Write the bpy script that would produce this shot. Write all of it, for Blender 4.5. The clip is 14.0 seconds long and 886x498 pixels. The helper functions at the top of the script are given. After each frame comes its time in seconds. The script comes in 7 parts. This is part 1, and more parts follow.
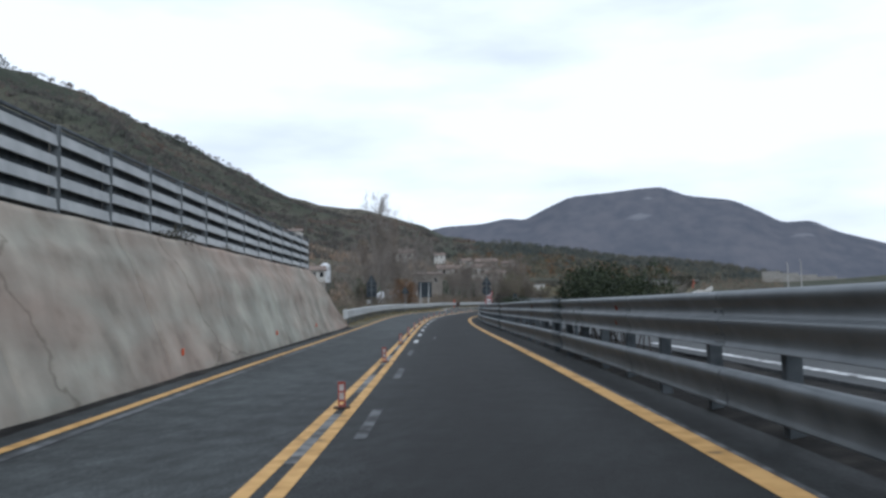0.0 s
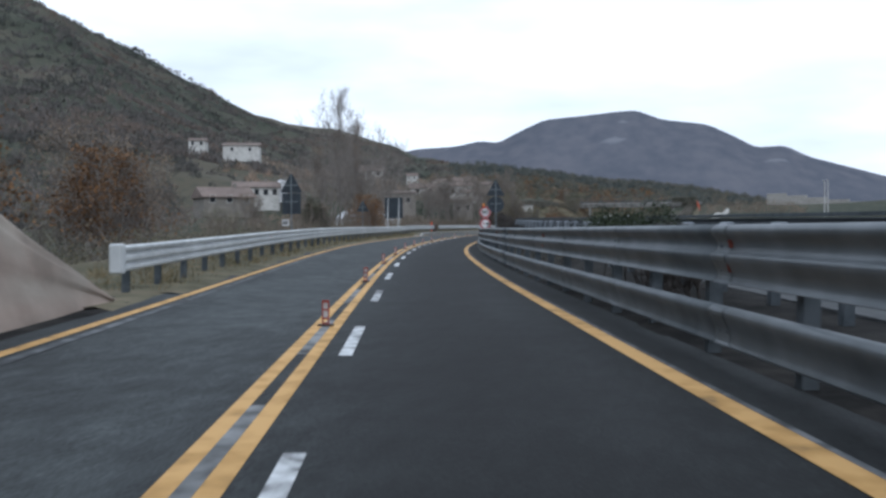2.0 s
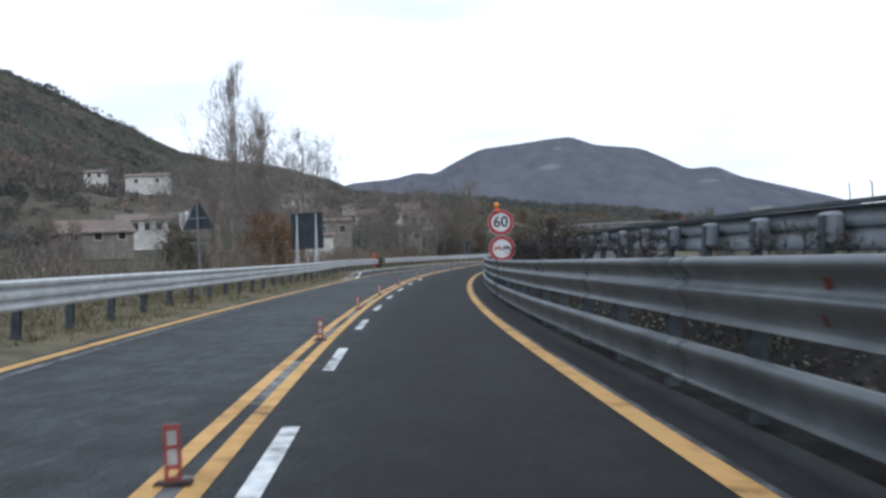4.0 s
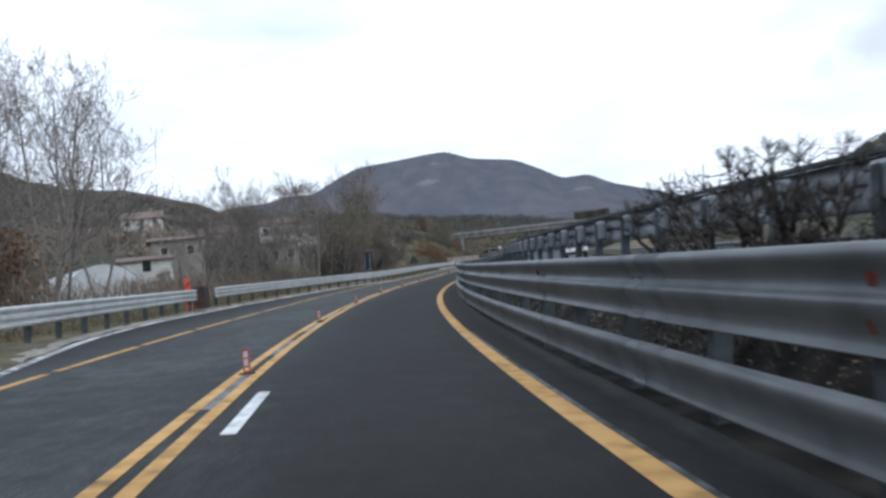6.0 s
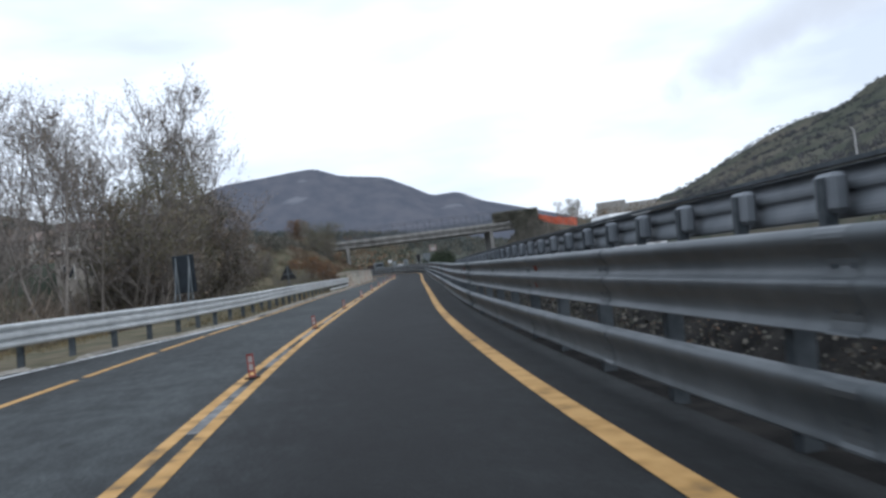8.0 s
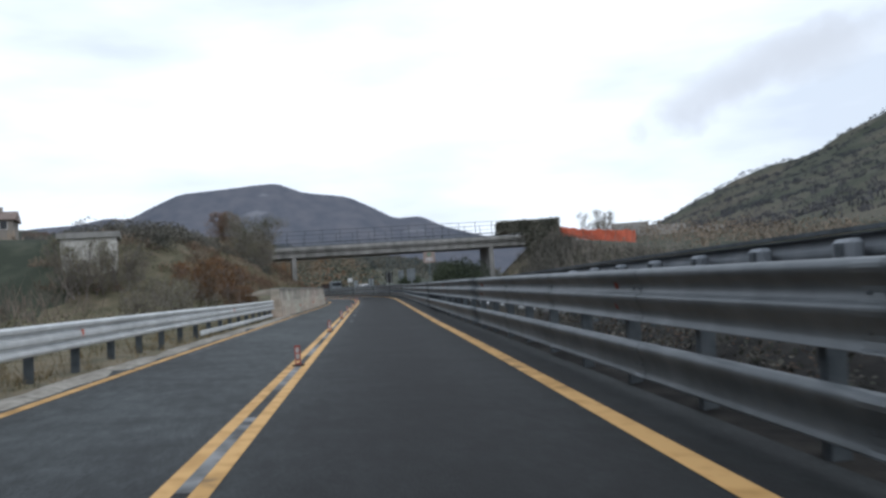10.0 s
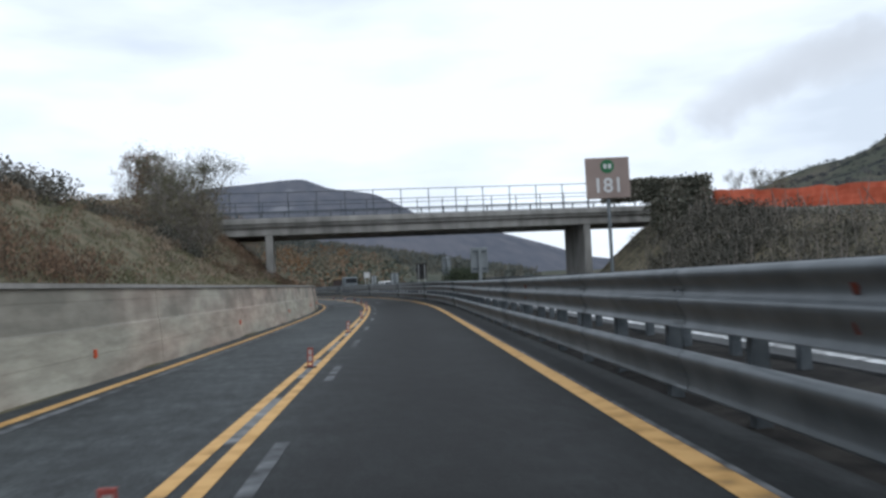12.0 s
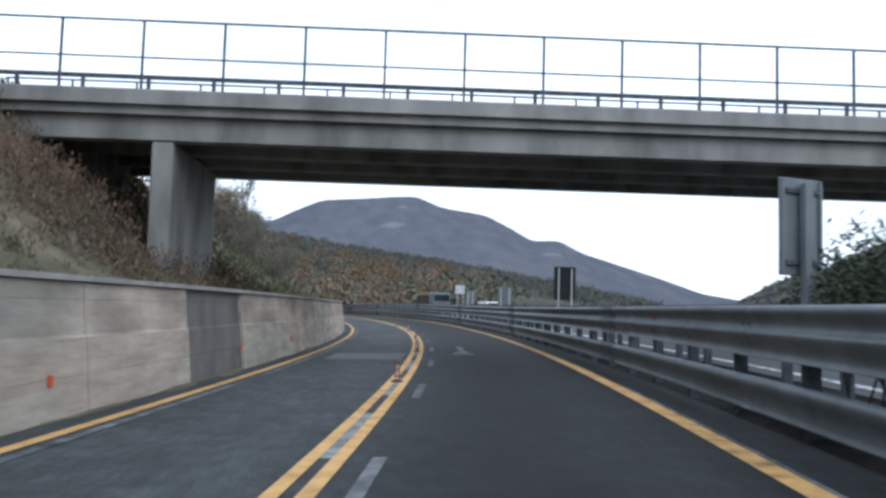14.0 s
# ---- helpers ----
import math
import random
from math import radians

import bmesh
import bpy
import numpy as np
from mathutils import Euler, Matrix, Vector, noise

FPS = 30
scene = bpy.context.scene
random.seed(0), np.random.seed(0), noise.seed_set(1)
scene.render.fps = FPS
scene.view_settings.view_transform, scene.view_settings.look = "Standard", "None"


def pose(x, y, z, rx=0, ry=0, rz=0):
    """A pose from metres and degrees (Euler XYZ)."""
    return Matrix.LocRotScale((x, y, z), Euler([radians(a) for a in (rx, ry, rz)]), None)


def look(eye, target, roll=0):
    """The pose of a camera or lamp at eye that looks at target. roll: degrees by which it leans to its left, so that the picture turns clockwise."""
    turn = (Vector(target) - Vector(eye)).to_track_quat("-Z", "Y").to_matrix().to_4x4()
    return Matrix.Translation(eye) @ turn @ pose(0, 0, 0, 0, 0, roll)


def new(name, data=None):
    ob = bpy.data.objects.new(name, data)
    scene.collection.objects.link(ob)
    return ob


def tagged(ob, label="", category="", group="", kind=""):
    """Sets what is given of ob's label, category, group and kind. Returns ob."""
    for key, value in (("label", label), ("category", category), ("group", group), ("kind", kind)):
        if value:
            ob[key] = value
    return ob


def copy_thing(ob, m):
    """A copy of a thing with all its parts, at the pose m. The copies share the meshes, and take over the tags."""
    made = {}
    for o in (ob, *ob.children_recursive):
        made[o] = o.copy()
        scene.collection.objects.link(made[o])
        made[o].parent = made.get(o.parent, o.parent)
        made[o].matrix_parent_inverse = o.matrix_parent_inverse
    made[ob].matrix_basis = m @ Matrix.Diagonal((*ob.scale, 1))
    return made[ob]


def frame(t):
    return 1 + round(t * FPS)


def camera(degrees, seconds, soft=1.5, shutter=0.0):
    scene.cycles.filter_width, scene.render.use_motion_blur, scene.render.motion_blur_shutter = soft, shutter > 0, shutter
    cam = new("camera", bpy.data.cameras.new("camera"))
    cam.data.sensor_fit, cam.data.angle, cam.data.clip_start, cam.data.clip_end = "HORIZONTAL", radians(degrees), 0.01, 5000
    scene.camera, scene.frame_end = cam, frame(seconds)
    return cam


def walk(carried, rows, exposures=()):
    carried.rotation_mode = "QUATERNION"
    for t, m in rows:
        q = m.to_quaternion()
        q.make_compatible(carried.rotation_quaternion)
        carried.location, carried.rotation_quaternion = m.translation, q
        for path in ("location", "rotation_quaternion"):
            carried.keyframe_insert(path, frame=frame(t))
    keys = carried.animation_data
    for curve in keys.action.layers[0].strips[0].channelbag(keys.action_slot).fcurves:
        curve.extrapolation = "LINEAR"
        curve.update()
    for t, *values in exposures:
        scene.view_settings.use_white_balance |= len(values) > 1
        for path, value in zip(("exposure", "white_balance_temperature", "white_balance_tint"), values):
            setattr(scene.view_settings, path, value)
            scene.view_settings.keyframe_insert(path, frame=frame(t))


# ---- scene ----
SOFT = 2.8
EXPO = [(0.0, 0.12, 5800, 9), (1.0, 0.04, 5740, 9), (1.5, 0.26, 5880, 9), (2.0, 0.18, 5640, 9.5), (2.5, 0.22, 5680, 9.5), (5.0, 0.30, 5800, 10), (7.0, 0.2, 5760, 10), (9.0, 0.2, 5860, 10), (11.5, 0.1, 5940, 9), (13.0, 0.18, 5800, 8.5), (14.0, 0.54, 5580, 8.5)]
cam = camera(53.04, 14.0, soft=SOFT, shutter=0.1)
PATH = [
    (0, (1.476, -0.569, 1.273), (-0.875, 9.129, 1.925), -0.75),
    (0.5, (-0.308, 6.868, 1.299), (-2.788, 16.538, 1.885), -1.85),
    (1, (-2.361, 14.630, 1.330), (-4.769, 24.314, 1.987), -2.94),
    (1.5, (-4.445, 22.755, 1.367), (-7.074, 32.395, 1.759), -0.35),
    (2, (-6.440, 30.776, 1.391), (-8.500, 40.560, 1.177), -0.43),
    (2.5, (-8.708, 39.932, 1.420), (-10.558, 49.757, 1.638), -0.38),
    (2.7, (-9.594, 43.828, 1.434), (-11.407, 53.662, 1.566), -0.49),
    (4.8, (-18.322, 86.253, 1.594), (-19.127, 96.220, 1.734), -6.23),
    (5, (-18.838, 90.141, 1.588), (-19.436, 100.122, 1.763), -7.07),
    (5.5, (-20.319, 100.026, 1.616), (-20.600, 110.022, 1.753), -7.44),
    (6, (-21.688, 110.618, 1.677), (-21.732, 120.616, 1.906), -6.50),
    (6.5, (-22.613, 121.710, 1.750), (-22.393, 131.706, 1.919), -6.50),
    (7, (-23.288, 132.929, 1.822), (-22.770, 142.915, 1.907), -8.06),
    (7.5, (-23.700, 143.731, 1.909), (-22.651, 153.675, 2.096), -7.36),
    (8, (-23.752, 154.347, 2.010), (-22.320, 164.240, 2.268), -7.41),
    (8.5, (-23.433, 164.372, 2.113), (-21.696, 174.216, 2.411), -5.55),
    (9, (-22.796, 174.244, 2.209), (-20.785, 184.027, 2.693), -4.67),
    (9.2, (-22.456, 178.310, 2.246), (-20.432, 188.089, 2.773), -4.38),
    (11.3, (-17.979, 220.221, 2.807), (-16.331, 230.075, 3.242), -2.88),
    (11.5, (-17.502, 224.536, 2.854), (-15.890, 234.391, 3.388), -2.73),
    (12, (-16.258, 235.254, 2.971), (-14.634, 245.108, 3.474), -2.80),
    (12.5, (-15.004, 246.044, 3.086), (-13.400, 255.898, 3.649), -2.07),
    (13, (-13.745, 257.065, 3.199), (-12.513, 266.964, 3.906), -1.01),
    (13.5, (-12.675, 267.784, 3.327), (-11.994, 277.735, 4.040), 0.64),
    (14, (-11.847, 278.335, 3.466), (-11.441, 288.296, 4.246), 1.63),
]
walk(cam, [(t, look(eye, target, roll)) for t, eye, target, roll in PATH], EXPO)

# The road's line: knots every 15 m of its length s, from s = -45.
TURN = [4.34, 3.41, 2.47, 1.54, 0.60, -0.07, -0.74, -1.36, -1.81, -2.23, -2.40, -2.64, -3.35, -3.70, -3.07, -1.89, -0.54, 0.20, 0.17, -0.19, -0.19, 0.64, 1.89, 2.75, 3.25, 3.56, 3.77, 3.93, 4.04, 4.11, 4.15, 4.16, 4.16, 4.15, 4.13, 4.11, 4.08]  # bend, 1/km, to the left
GRADE = [0.05, 0.20, 0.35, 0.49, 0.59, 0.33, 0.53, 0.80, 0.46, 0.14, 0.48, 0.77, 0.50, 0.76, 0.95, 0.82, 1.43, 1.35, 1.01, 1.06, 0.91, 1.18, 1.24, 0.94, 1.08, 1.32, 1.43, 1.32, 1.07, 0.79, 0.52, 0.31, 0.14, 0.03, -0.05, -0.12, -0.18]  # slope in per cent
BANK = [-7.36, -5.56, -3.76, -1.93, -0.04, 1.04, 2.64, 4.92, 6.67, 7.81, 7.98, 7.69, 6.87, 5.66, 5.17, 4.77, 4.05, 2.96, 1.83, 1.23, 0.71, -0.03, -1.36, -2.01, -2.55, -3.15, -3.65, -3.92, -4.03, -4.02, -3.91, -3.74, -3.52, -3.26, -3.00, -2.72, -2.44]  # cross fall in per cent, down to the right
# Lane widths to the right and left of the double line, every 30 m.
LANE_R = [3.45, 3.44, 3.44, 3.38, 3.20, 3.26, 3.37, 3.29, 3.40, 3.30, 3.52, 3.63, 3.64, 3.61, 3.56, 3.52, 3.50, 3.48, 3.47]
LANE_L = [2.78, 2.79, 2.81, 2.79, 2.93, 2.92, 2.92, 2.90, 2.75, 2.68, 2.59, 2.71, 2.91, 3.01, 3.00, 2.94, 2.89, 2.85, 2.82]
HEADING = 0.22622
SK = np.arange(-45, 500, 15.0)
WK = np.arange(-45, 500, 30.0)
SS = np.arange(-45, 500, 1.0)
_th = np.cumsum(np.interp(SS, SK, np.array(TURN) / 1000))
_th = _th + HEADING - _th[45]
_x, _y = np.cumsum(-np.sin(_th)), np.cumsum(np.cos(_th))
_z = np.cumsum(np.interp(SS, SK, np.array(GRADE) / 100))
_x, _y, _z = _x - _x[45], _y - _y[45], _z - _z[45]
_b = np.interp(SS, SK, np.array(BANK) / 100)


def heading(s):
    return float(np.interp(s, SS, _th))


def bank(s):
    return float(np.interp(s, SS, _b))


def lane_r(s):
    return float(np.interp(s, WK, LANE_R))


def lane_l(s):
    return float(np.interp(s, WK, LANE_L))


def at(s, u, h=0.0):
    """The place at length s of the road, u metres right of the double line, h above the road."""
    t, b = heading(s), bank(s)
    return Vector((np.interp(s, SS, _x) + (u + h * b) * math.cos(t), np.interp(s, SS, _y) + (u + h * b) * math.sin(t),
                   np.interp(s, SS, _z) - u * b + h))


def spot(s, u, h=0.0, turn=0.0):
    """An upright pose at a place beside the road, its y axis along the road."""
    p = at(s, u, h)
    return pose(p.x, p.y, p.z, 0, 0, math.degrees(heading(s)) + turn)


# ---- light ----
SUN_EL, SUN_AZ = 38.0, 150.0
world = bpy.data.worlds.new("sky")
scene.world = world
world.use_nodes = True
wn, wl = world.node_tree.nodes, world.node_tree.links
wn.clear()
w_out, w_bg = wn.new("ShaderNodeOutputWorld"), wn.new("ShaderNodeBackground")
w_sky = wn.new("ShaderNodeTexSky")
w_sky.sky_type, w_sky.sun_disc = "NISHITA", False
w_sky.sun_elevation, w_sky.sun_rotation = radians(SUN_EL), radians(SUN_AZ)
w_tc, w_map, w_no, w_ramp = wn.new("ShaderNodeTexCoord"), wn.new("ShaderNodeMapping"), wn.new("ShaderNodeTexNoise"), wn.new("ShaderNodeValToRGB")
w_map.inputs["Scale"].default_value = (1.1, 1.1, 4.0)
w_no.inputs["Scale"].default_value, w_no.inputs["Detail"].default_value = 2.2, 5.0
w_ramp.color_ramp.elements[0].position, w_ramp.color_ramp.elements[0].color = 0.34, (7.3, 7.7, 8.2, 1)
w_ramp.color_ramp.elements[1].position, w_ramp.color_ramp.elements[1].color = 0.54, (10.3, 10.6, 10.9, 1)
w_mix = wn.new("ShaderNodeMix")
w_mix.data_type = "RGBA"
w_mix.inputs["Factor"].default_value = 0.93
wl.new(w_tc.outputs["Generated"], w_map.inputs["Vector"])
wl.new(w_map.outputs["Vector"], w_no.inputs["Vector"])
wl.new(w_no.outputs["Fac"], w_ramp.inputs["Fac"])
wl.new(w_sky.outputs["Color"], w_mix.inputs["A"])
wl.new(w_ramp.outputs["Color"], w_mix.inputs["B"])
# one long grey cloud low over the hills
c_az, c_el, c_tilt = radians(32.6), radians(12.2), radians(12.6)
c_r = Vector((math.cos(c_az), -math.sin(c_az), 0))
c_u = Vector((-math.sin(c_el) * math.sin(c_az), -math.sin(c_el) * math.cos(c_az), math.cos(c_el)))
c_sum = None
c_no = wn.new("ShaderNodeTexNoise")
c_no.inputs["Scale"].default_value, c_no.inputs["Detail"].default_value = 14.0, 4.0
wl.new(w_tc.outputs["Generated"], c_no.inputs["Vector"])
c_wob = wn.new("ShaderNodeMath")
c_wob.operation, c_wob.inputs[1].default_value, c_wob.inputs[2].default_value = "MULTIPLY_ADD", 1.9, -0.95
wl.new(c_no.outputs["Fac"], c_wob.inputs[0])
for axis, half in ((c_r * math.cos(c_tilt) + c_u * math.sin(c_tilt), 0.14), (c_u * math.cos(c_tilt) - c_r * math.sin(c_tilt), 0.034)):
    c_dot, c_add, c_sq = wn.new("ShaderNodeVectorMath"), wn.new("ShaderNodeMath"), wn.new("ShaderNodeMath")
    c_dot.operation, c_dot.inputs[1].default_value = "DOT_PRODUCT", axis / half
    c_add.operation = "ADD"
    c_sq.operation, c_sq.inputs[1].default_value = "POWER", 2.0
    wl.new(w_tc.outputs["Generated"], c_dot.inputs[0])
    wl.new(c_dot.outputs["Value"], c_add.inputs[0])
    wl.new(c_wob.outputs[0], c_add.inputs[1])
    c_abs = wn.new("ShaderNodeMath")
    c_abs.operation = "ABSOLUTE"
    wl.new(c_add.outputs[0], c_abs.inputs[0])
    wl.new(c_abs.outputs[0], c_sq.inputs[0])
    if c_sum:
        c_tot = wn.new("ShaderNodeMath")
        c_tot.operation = "ADD"
        wl.new(c_sum.outputs[0], c_tot.inputs[0])
        wl.new(c_sq.outputs[0], c_tot.inputs[1])
    c_sum = c_sq
c_ramp = wn.new("ShaderNodeValToRGB")
c_ramp.color_ramp.elements[0].position, c_ramp.color_ramp.elements[0].color = 0.0, (0.95, 0.95, 0.95, 1)
c_ramp.color_ramp.elements[1].position, c_ramp.color_ramp.elements[1].color = 1.0, (0, 0, 0, 1)
wl.new(c_tot.outputs[0], c_ramp.inputs["Fac"])
c_mix = wn.new("ShaderNodeMix")
c_mix.data_type = "RGBA"
c_mix.inputs["B"].default_value = (6.5, 6.65, 6.9, 1)
wl.new(c_ramp.outputs["Color"], c_mix.inputs["Factor"])
wl.new(w_mix.outputs["Result"], c_mix.inputs["A"])
wl.new(c_mix.outputs["Result"], w_bg.inputs["Color"])
wl.new(w_bg.outputs["Background"], w_out.inputs["Surface"])
w_bg.inputs["Strength"].default_value = 0.10
sun = new("sun", bpy.data.lights.new("sun", "SUN"))
sun.data.energy, sun.data.angle, sun.data.color = 0.5, radians(25), (1.0, 0.96, 0.9)
sun.matrix_world = look((0, 0, 100), (100 * math.cos(radians(SUN_EL)) * -math.sin(radians(SUN_AZ)), 100 * math.cos(radians(SUN_EL)) * -math.cos(radians(SUN_AZ)), 100 - 100 * math.sin(radians(SUN_EL))))


# ---- materials ----
def material(name, colours, scale=1.0, rough=0.8, metal=0.0, bump=0.1, big=0.07, island=0.0, stretch=(1, 1, 1), big_amount=0.35, bump_scale=None, spec=0.4, shift=0.0, cracks=0.0, lanes=False, tone=0.0, streaks=0.0, tint=None):
    """Colours mixed by fine noise (scale, per metre), shaded by a larger noise, with relief."""
    m = bpy.data.materials.new(name)
    m.use_nodes = True
    n, l = m.node_tree.nodes, m.node_tree.links
    p = n["Principled BSDF"]
    p.inputs["Roughness"].default_value, p.inputs["Metallic"].default_value = rough, metal
    p.inputs["Specular IOR Level"].default_value = spec
    tc, mp = n.new("ShaderNodeTexCoord"), n.new("ShaderNodeMapping")
    mp.inputs["Scale"].default_value = stretch
    geo = n.new("ShaderNodeNewGeometry")
    l.new(geo.outputs["Position"], mp.inputs["Vector"])
    fine, wide = n.new("ShaderNodeTexNoise"), n.new("ShaderNodeTexNoise")
    fine.inputs["Scale"].default_value, fine.inputs["Detail"].default_value = scale, 6.0
    wide.inputs["Scale"].default_value, wide.inputs["Detail"].default_value = scale * big, 3.0
    for q in (fine, wide):
        l.new(mp.outputs["Vector"], q.inputs["Vector"])
    ramp = n.new("ShaderNodeValToRGB")
    els = ramp.color_ramp.elements
    while len(els) < len(colours):
        els.new(0.5)
    for i, c in enumerate(colours):
        els[i].position = 0.3 + 0.4 * i / max(1, len(colours) - 1)
        els[i].color = (*c, 1)
    mixf = n.new("ShaderNodeMath")
    mixf.operation = "MULTIPLY_ADD"
    mixf.inputs[1].default_value, mixf.inputs[2].default_value = big_amount * 2, shift - big_amount
    l.new(wide.outputs["Fac"], mixf.inputs[0])
    add = n.new("ShaderNodeMath")
    add.operation = "ADD"
    l.new(fine.outputs["Fac"], add.inputs[0])
    l.new(mixf.outputs[0], add.inputs[1])
    last = add
    if island:
        isl = n.new("ShaderNodeMath")
        isl.operation = "MULTIPLY_ADD"
        isl.inputs[1].default_value, isl.inputs[2].default_value = island, -island / 2
        l.new(geo.outputs["Random Per Island"], isl.inputs[0])
        add2 = n.new("ShaderNodeMath")
        add2.operation = "ADD"
        l.new(add.outputs[0], add2.inputs[0])
        l.new(isl.outputs[0], add2.inputs[1])
        last = add2
    if tone:
        # each tree of a wood has its own tone
        at_t, tn, add3 = n.new("ShaderNodeAttribute"), n.new("ShaderNodeMath"), n.new("ShaderNodeMath")
        at_t.attribute_name, tn.operation, add3.operation = "tone", "MULTIPLY_ADD", "ADD"
        tn.inputs[1].default_value, tn.inputs[2].default_value = tone, -tone / 2
        l.new(at_t.outputs["Fac"], tn.inputs[0])
        l.new(last.outputs[0], add3.inputs[0])
        l.new(tn.outputs[0], add3.inputs[1])
        last = add3
    l.new(last.outputs[0], ramp.inputs["Fac"])
    l.new(ramp.outputs["Color"], p.inputs["Base Color"])
    if lanes:
        # oil-darkened and polished bands along the lanes, with windscreen dimming (right) and glare (left) painted in,
        # by the distance from the double line
        at_u, lr = n.new("ShaderNodeAttribute"), n.new("ShaderNodeValToRGB")
        at_u.attribute_name = "lateral"
        sc = n.new("ShaderNodeMath")
        sc.operation = "MULTIPLY_ADD"
        sc.inputs[1].default_value, sc.inputs[2].default_value = 0.1, 0.5
        wob = n.new("ShaderNodeMath")
        wob.operation = "MULTIPLY_ADD"
        wob.inputs[1].default_value, wob.inputs[2].default_value = 0.05, -0.025
        l.new(wide.outputs["Fac"], wob.inputs[0])
        l.new(at_u.outputs["Fac"], sc.inputs[0])
        sm = n.new("ShaderNodeMath")
        sm.operation = "ADD"
        l.new(sc.outputs[0], sm.inputs[0])
        l.new(wob.outputs[0], sm.inputs[1])
        l.new(sm.outputs[0], lr.inputs["Fac"])
        ce = lr.color_ramp.elements
        for pos, v in ((0.18, 1.35), (0.30, 1.58), (0.45, 1.5), (0.51, 1.05), (0.56, 0.60), (0.60, 0.40), (0.645, 0.27), (0.70, 0.27), (0.74, 0.38), (0.80, 0.42), (0.86, 0.38)):
            el = ce.new(pos)
            el.color = (v, v, v, 1)
        mul = n.new("ShaderNodeMix")
        mul.data_type, mul.blend_type = "RGBA", "MULTIPLY"
        mul.inputs["Factor"].default_value = 1.0
        l.new(ramp.outputs["Color"], mul.inputs["A"])
        l.new(lr.outputs["Color"], mul.inputs["B"])
        # stone chips in the surface
        chip, cr2, mul2 = n.new("ShaderNodeTexNoise"), n.new("ShaderNodeValToRGB"), n.new("ShaderNodeMix")
        chip.inputs["Scale"].default_value, chip.inputs["Detail"].default_value = 45.0, 3.0
        l.new(geo.outputs["Position"], chip.inputs["Vector"])
        for e, (pos, v) in zip(cr2.color_ramp.elements, ((0.36, 0.55), (0.66, 1.6))):
            e.position, e.color = pos, (v, v, v, 1)
        l.new(chip.outputs["Fac"], cr2.inputs["Fac"])
        mul2.data_type, mul2.blend_type = "RGBA", "MULTIPLY"
        mul2.inputs["Factor"].default_value = 1.0
        l.new(mul.outputs["Result"], mul2.inputs["A"])
        l.new(cr2.outputs["Color"], mul2.inputs["B"])
        # uneven wear in blotches half a metre wide
        blot, cr3, mul3 = n.new("ShaderNodeTexNoise"), n.new("ShaderNodeValToRGB"), n.new("ShaderNodeMix")
        blot.inputs["Scale"].default_value, blot.inputs["Detail"].default_value = 1.7, 6.0
        l.new(geo.outputs["Position"], blot.inputs["Vector"])
        for e, (pos, v) in zip(cr3.color_ramp.elements, ((0.34, 0.78), (0.68, 1.3))):
            e.position, e.color = pos, (v, v, v, 1)
        l.new(blot.outputs["Fac"], cr3.inputs["Fac"])
        mul3.data_type, mul3.blend_type = "RGBA", "MULTIPLY"
        mul3.inputs["Factor"].default_value = 1.0
        l.new(mul2.outputs["Result"], mul3.inputs["A"])
        l.new(cr3.outputs["Color"], mul3.inputs["B"])
        l.new(mul3.outputs["Result"], p.inputs["Base Color"])
    if cracks:
        # thin wandering cracks
        vor, warp = n.new("ShaderNodeTexVoronoi"), n.new("ShaderNodeTexNoise")
        vor.feature, vor.inputs["Scale"].default_value = "DISTANCE_TO_EDGE", cracks
        warp.inputs["Scale"].default_value, warp.inputs["Detail"].default_value = 1.3, 4.0
        vmix = n.new("ShaderNodeVectorMath")
        vmix.operation = "ADD"
        l.new(mp.outputs["Vector"], warp.inputs["Vector"])
        l.new(mp.outputs["Vector"], vmix.inputs[0])
        l.new(warp.outputs["Color"], vmix.inputs[1])
        l.new(vmix.outputs[0], vor.inputs["Vector"])
        cr = n.new("ShaderNodeValToRGB")
        cr.color_ramp.elements[0].position, cr.color_ramp.elements[0].color = 0.0, (0.62, 0.6, 0.57, 1)
        cr.color_ramp.elements[1].position, cr.color_ramp.elements[1].color = 0.007, (1, 1, 1, 1)
        l.new(vor.outputs["Distance"], cr.inputs["Fac"])
        mul = n.new("ShaderNodeMix")
        mul.data_type, mul.blend_type = "RGBA", "MULTIPLY"
        mul.inputs["Factor"].default_value = 1.0
        l.new(ramp.outputs["Color"], mul.inputs["A"])
        l.new(cr.outputs["Color"], mul.inputs["B"])
        l.new(mul.outputs["Result"], p.inputs["Base Color"])
    if streaks or tint:
        # rain streaks run down the face, and broad areas differ in hue
        src = p.inputs["Base Color"].links[0].from_socket
        for kind, sc3, a3, b3 in ([("run", (0.9, 0.9, 0.22), (1 - streaks,) * 3, (1 + streaks * 0.35,) * 3)] if streaks else []) + ([("hue", (0.11, 0.11, 0.5), *tint)] if tint else []):
            smp, sno, srp, smx = n.new("ShaderNodeMapping"), n.new("ShaderNodeTexNoise"), n.new("ShaderNodeValToRGB"), n.new("ShaderNodeMix")
            smp.inputs["Scale"].default_value = sc3
            sno.inputs["Scale"].default_value, sno.inputs["Detail"].default_value = 1.0, 5.0
            l.new(geo.outputs["Position"], smp.inputs["Vector"])
            l.new(smp.outputs["Vector"], sno.inputs["Vector"])
            l.new(sno.outputs["Fac"], srp.inputs["Fac"])
            for e3, pos, c3 in zip(srp.color_ramp.elements, (0.38, 0.60), (a3, b3)):
                e3.position, e3.color = pos, (*c3, 1)
            smx.data_type, smx.blend_type = "RGBA", "MULTIPLY"
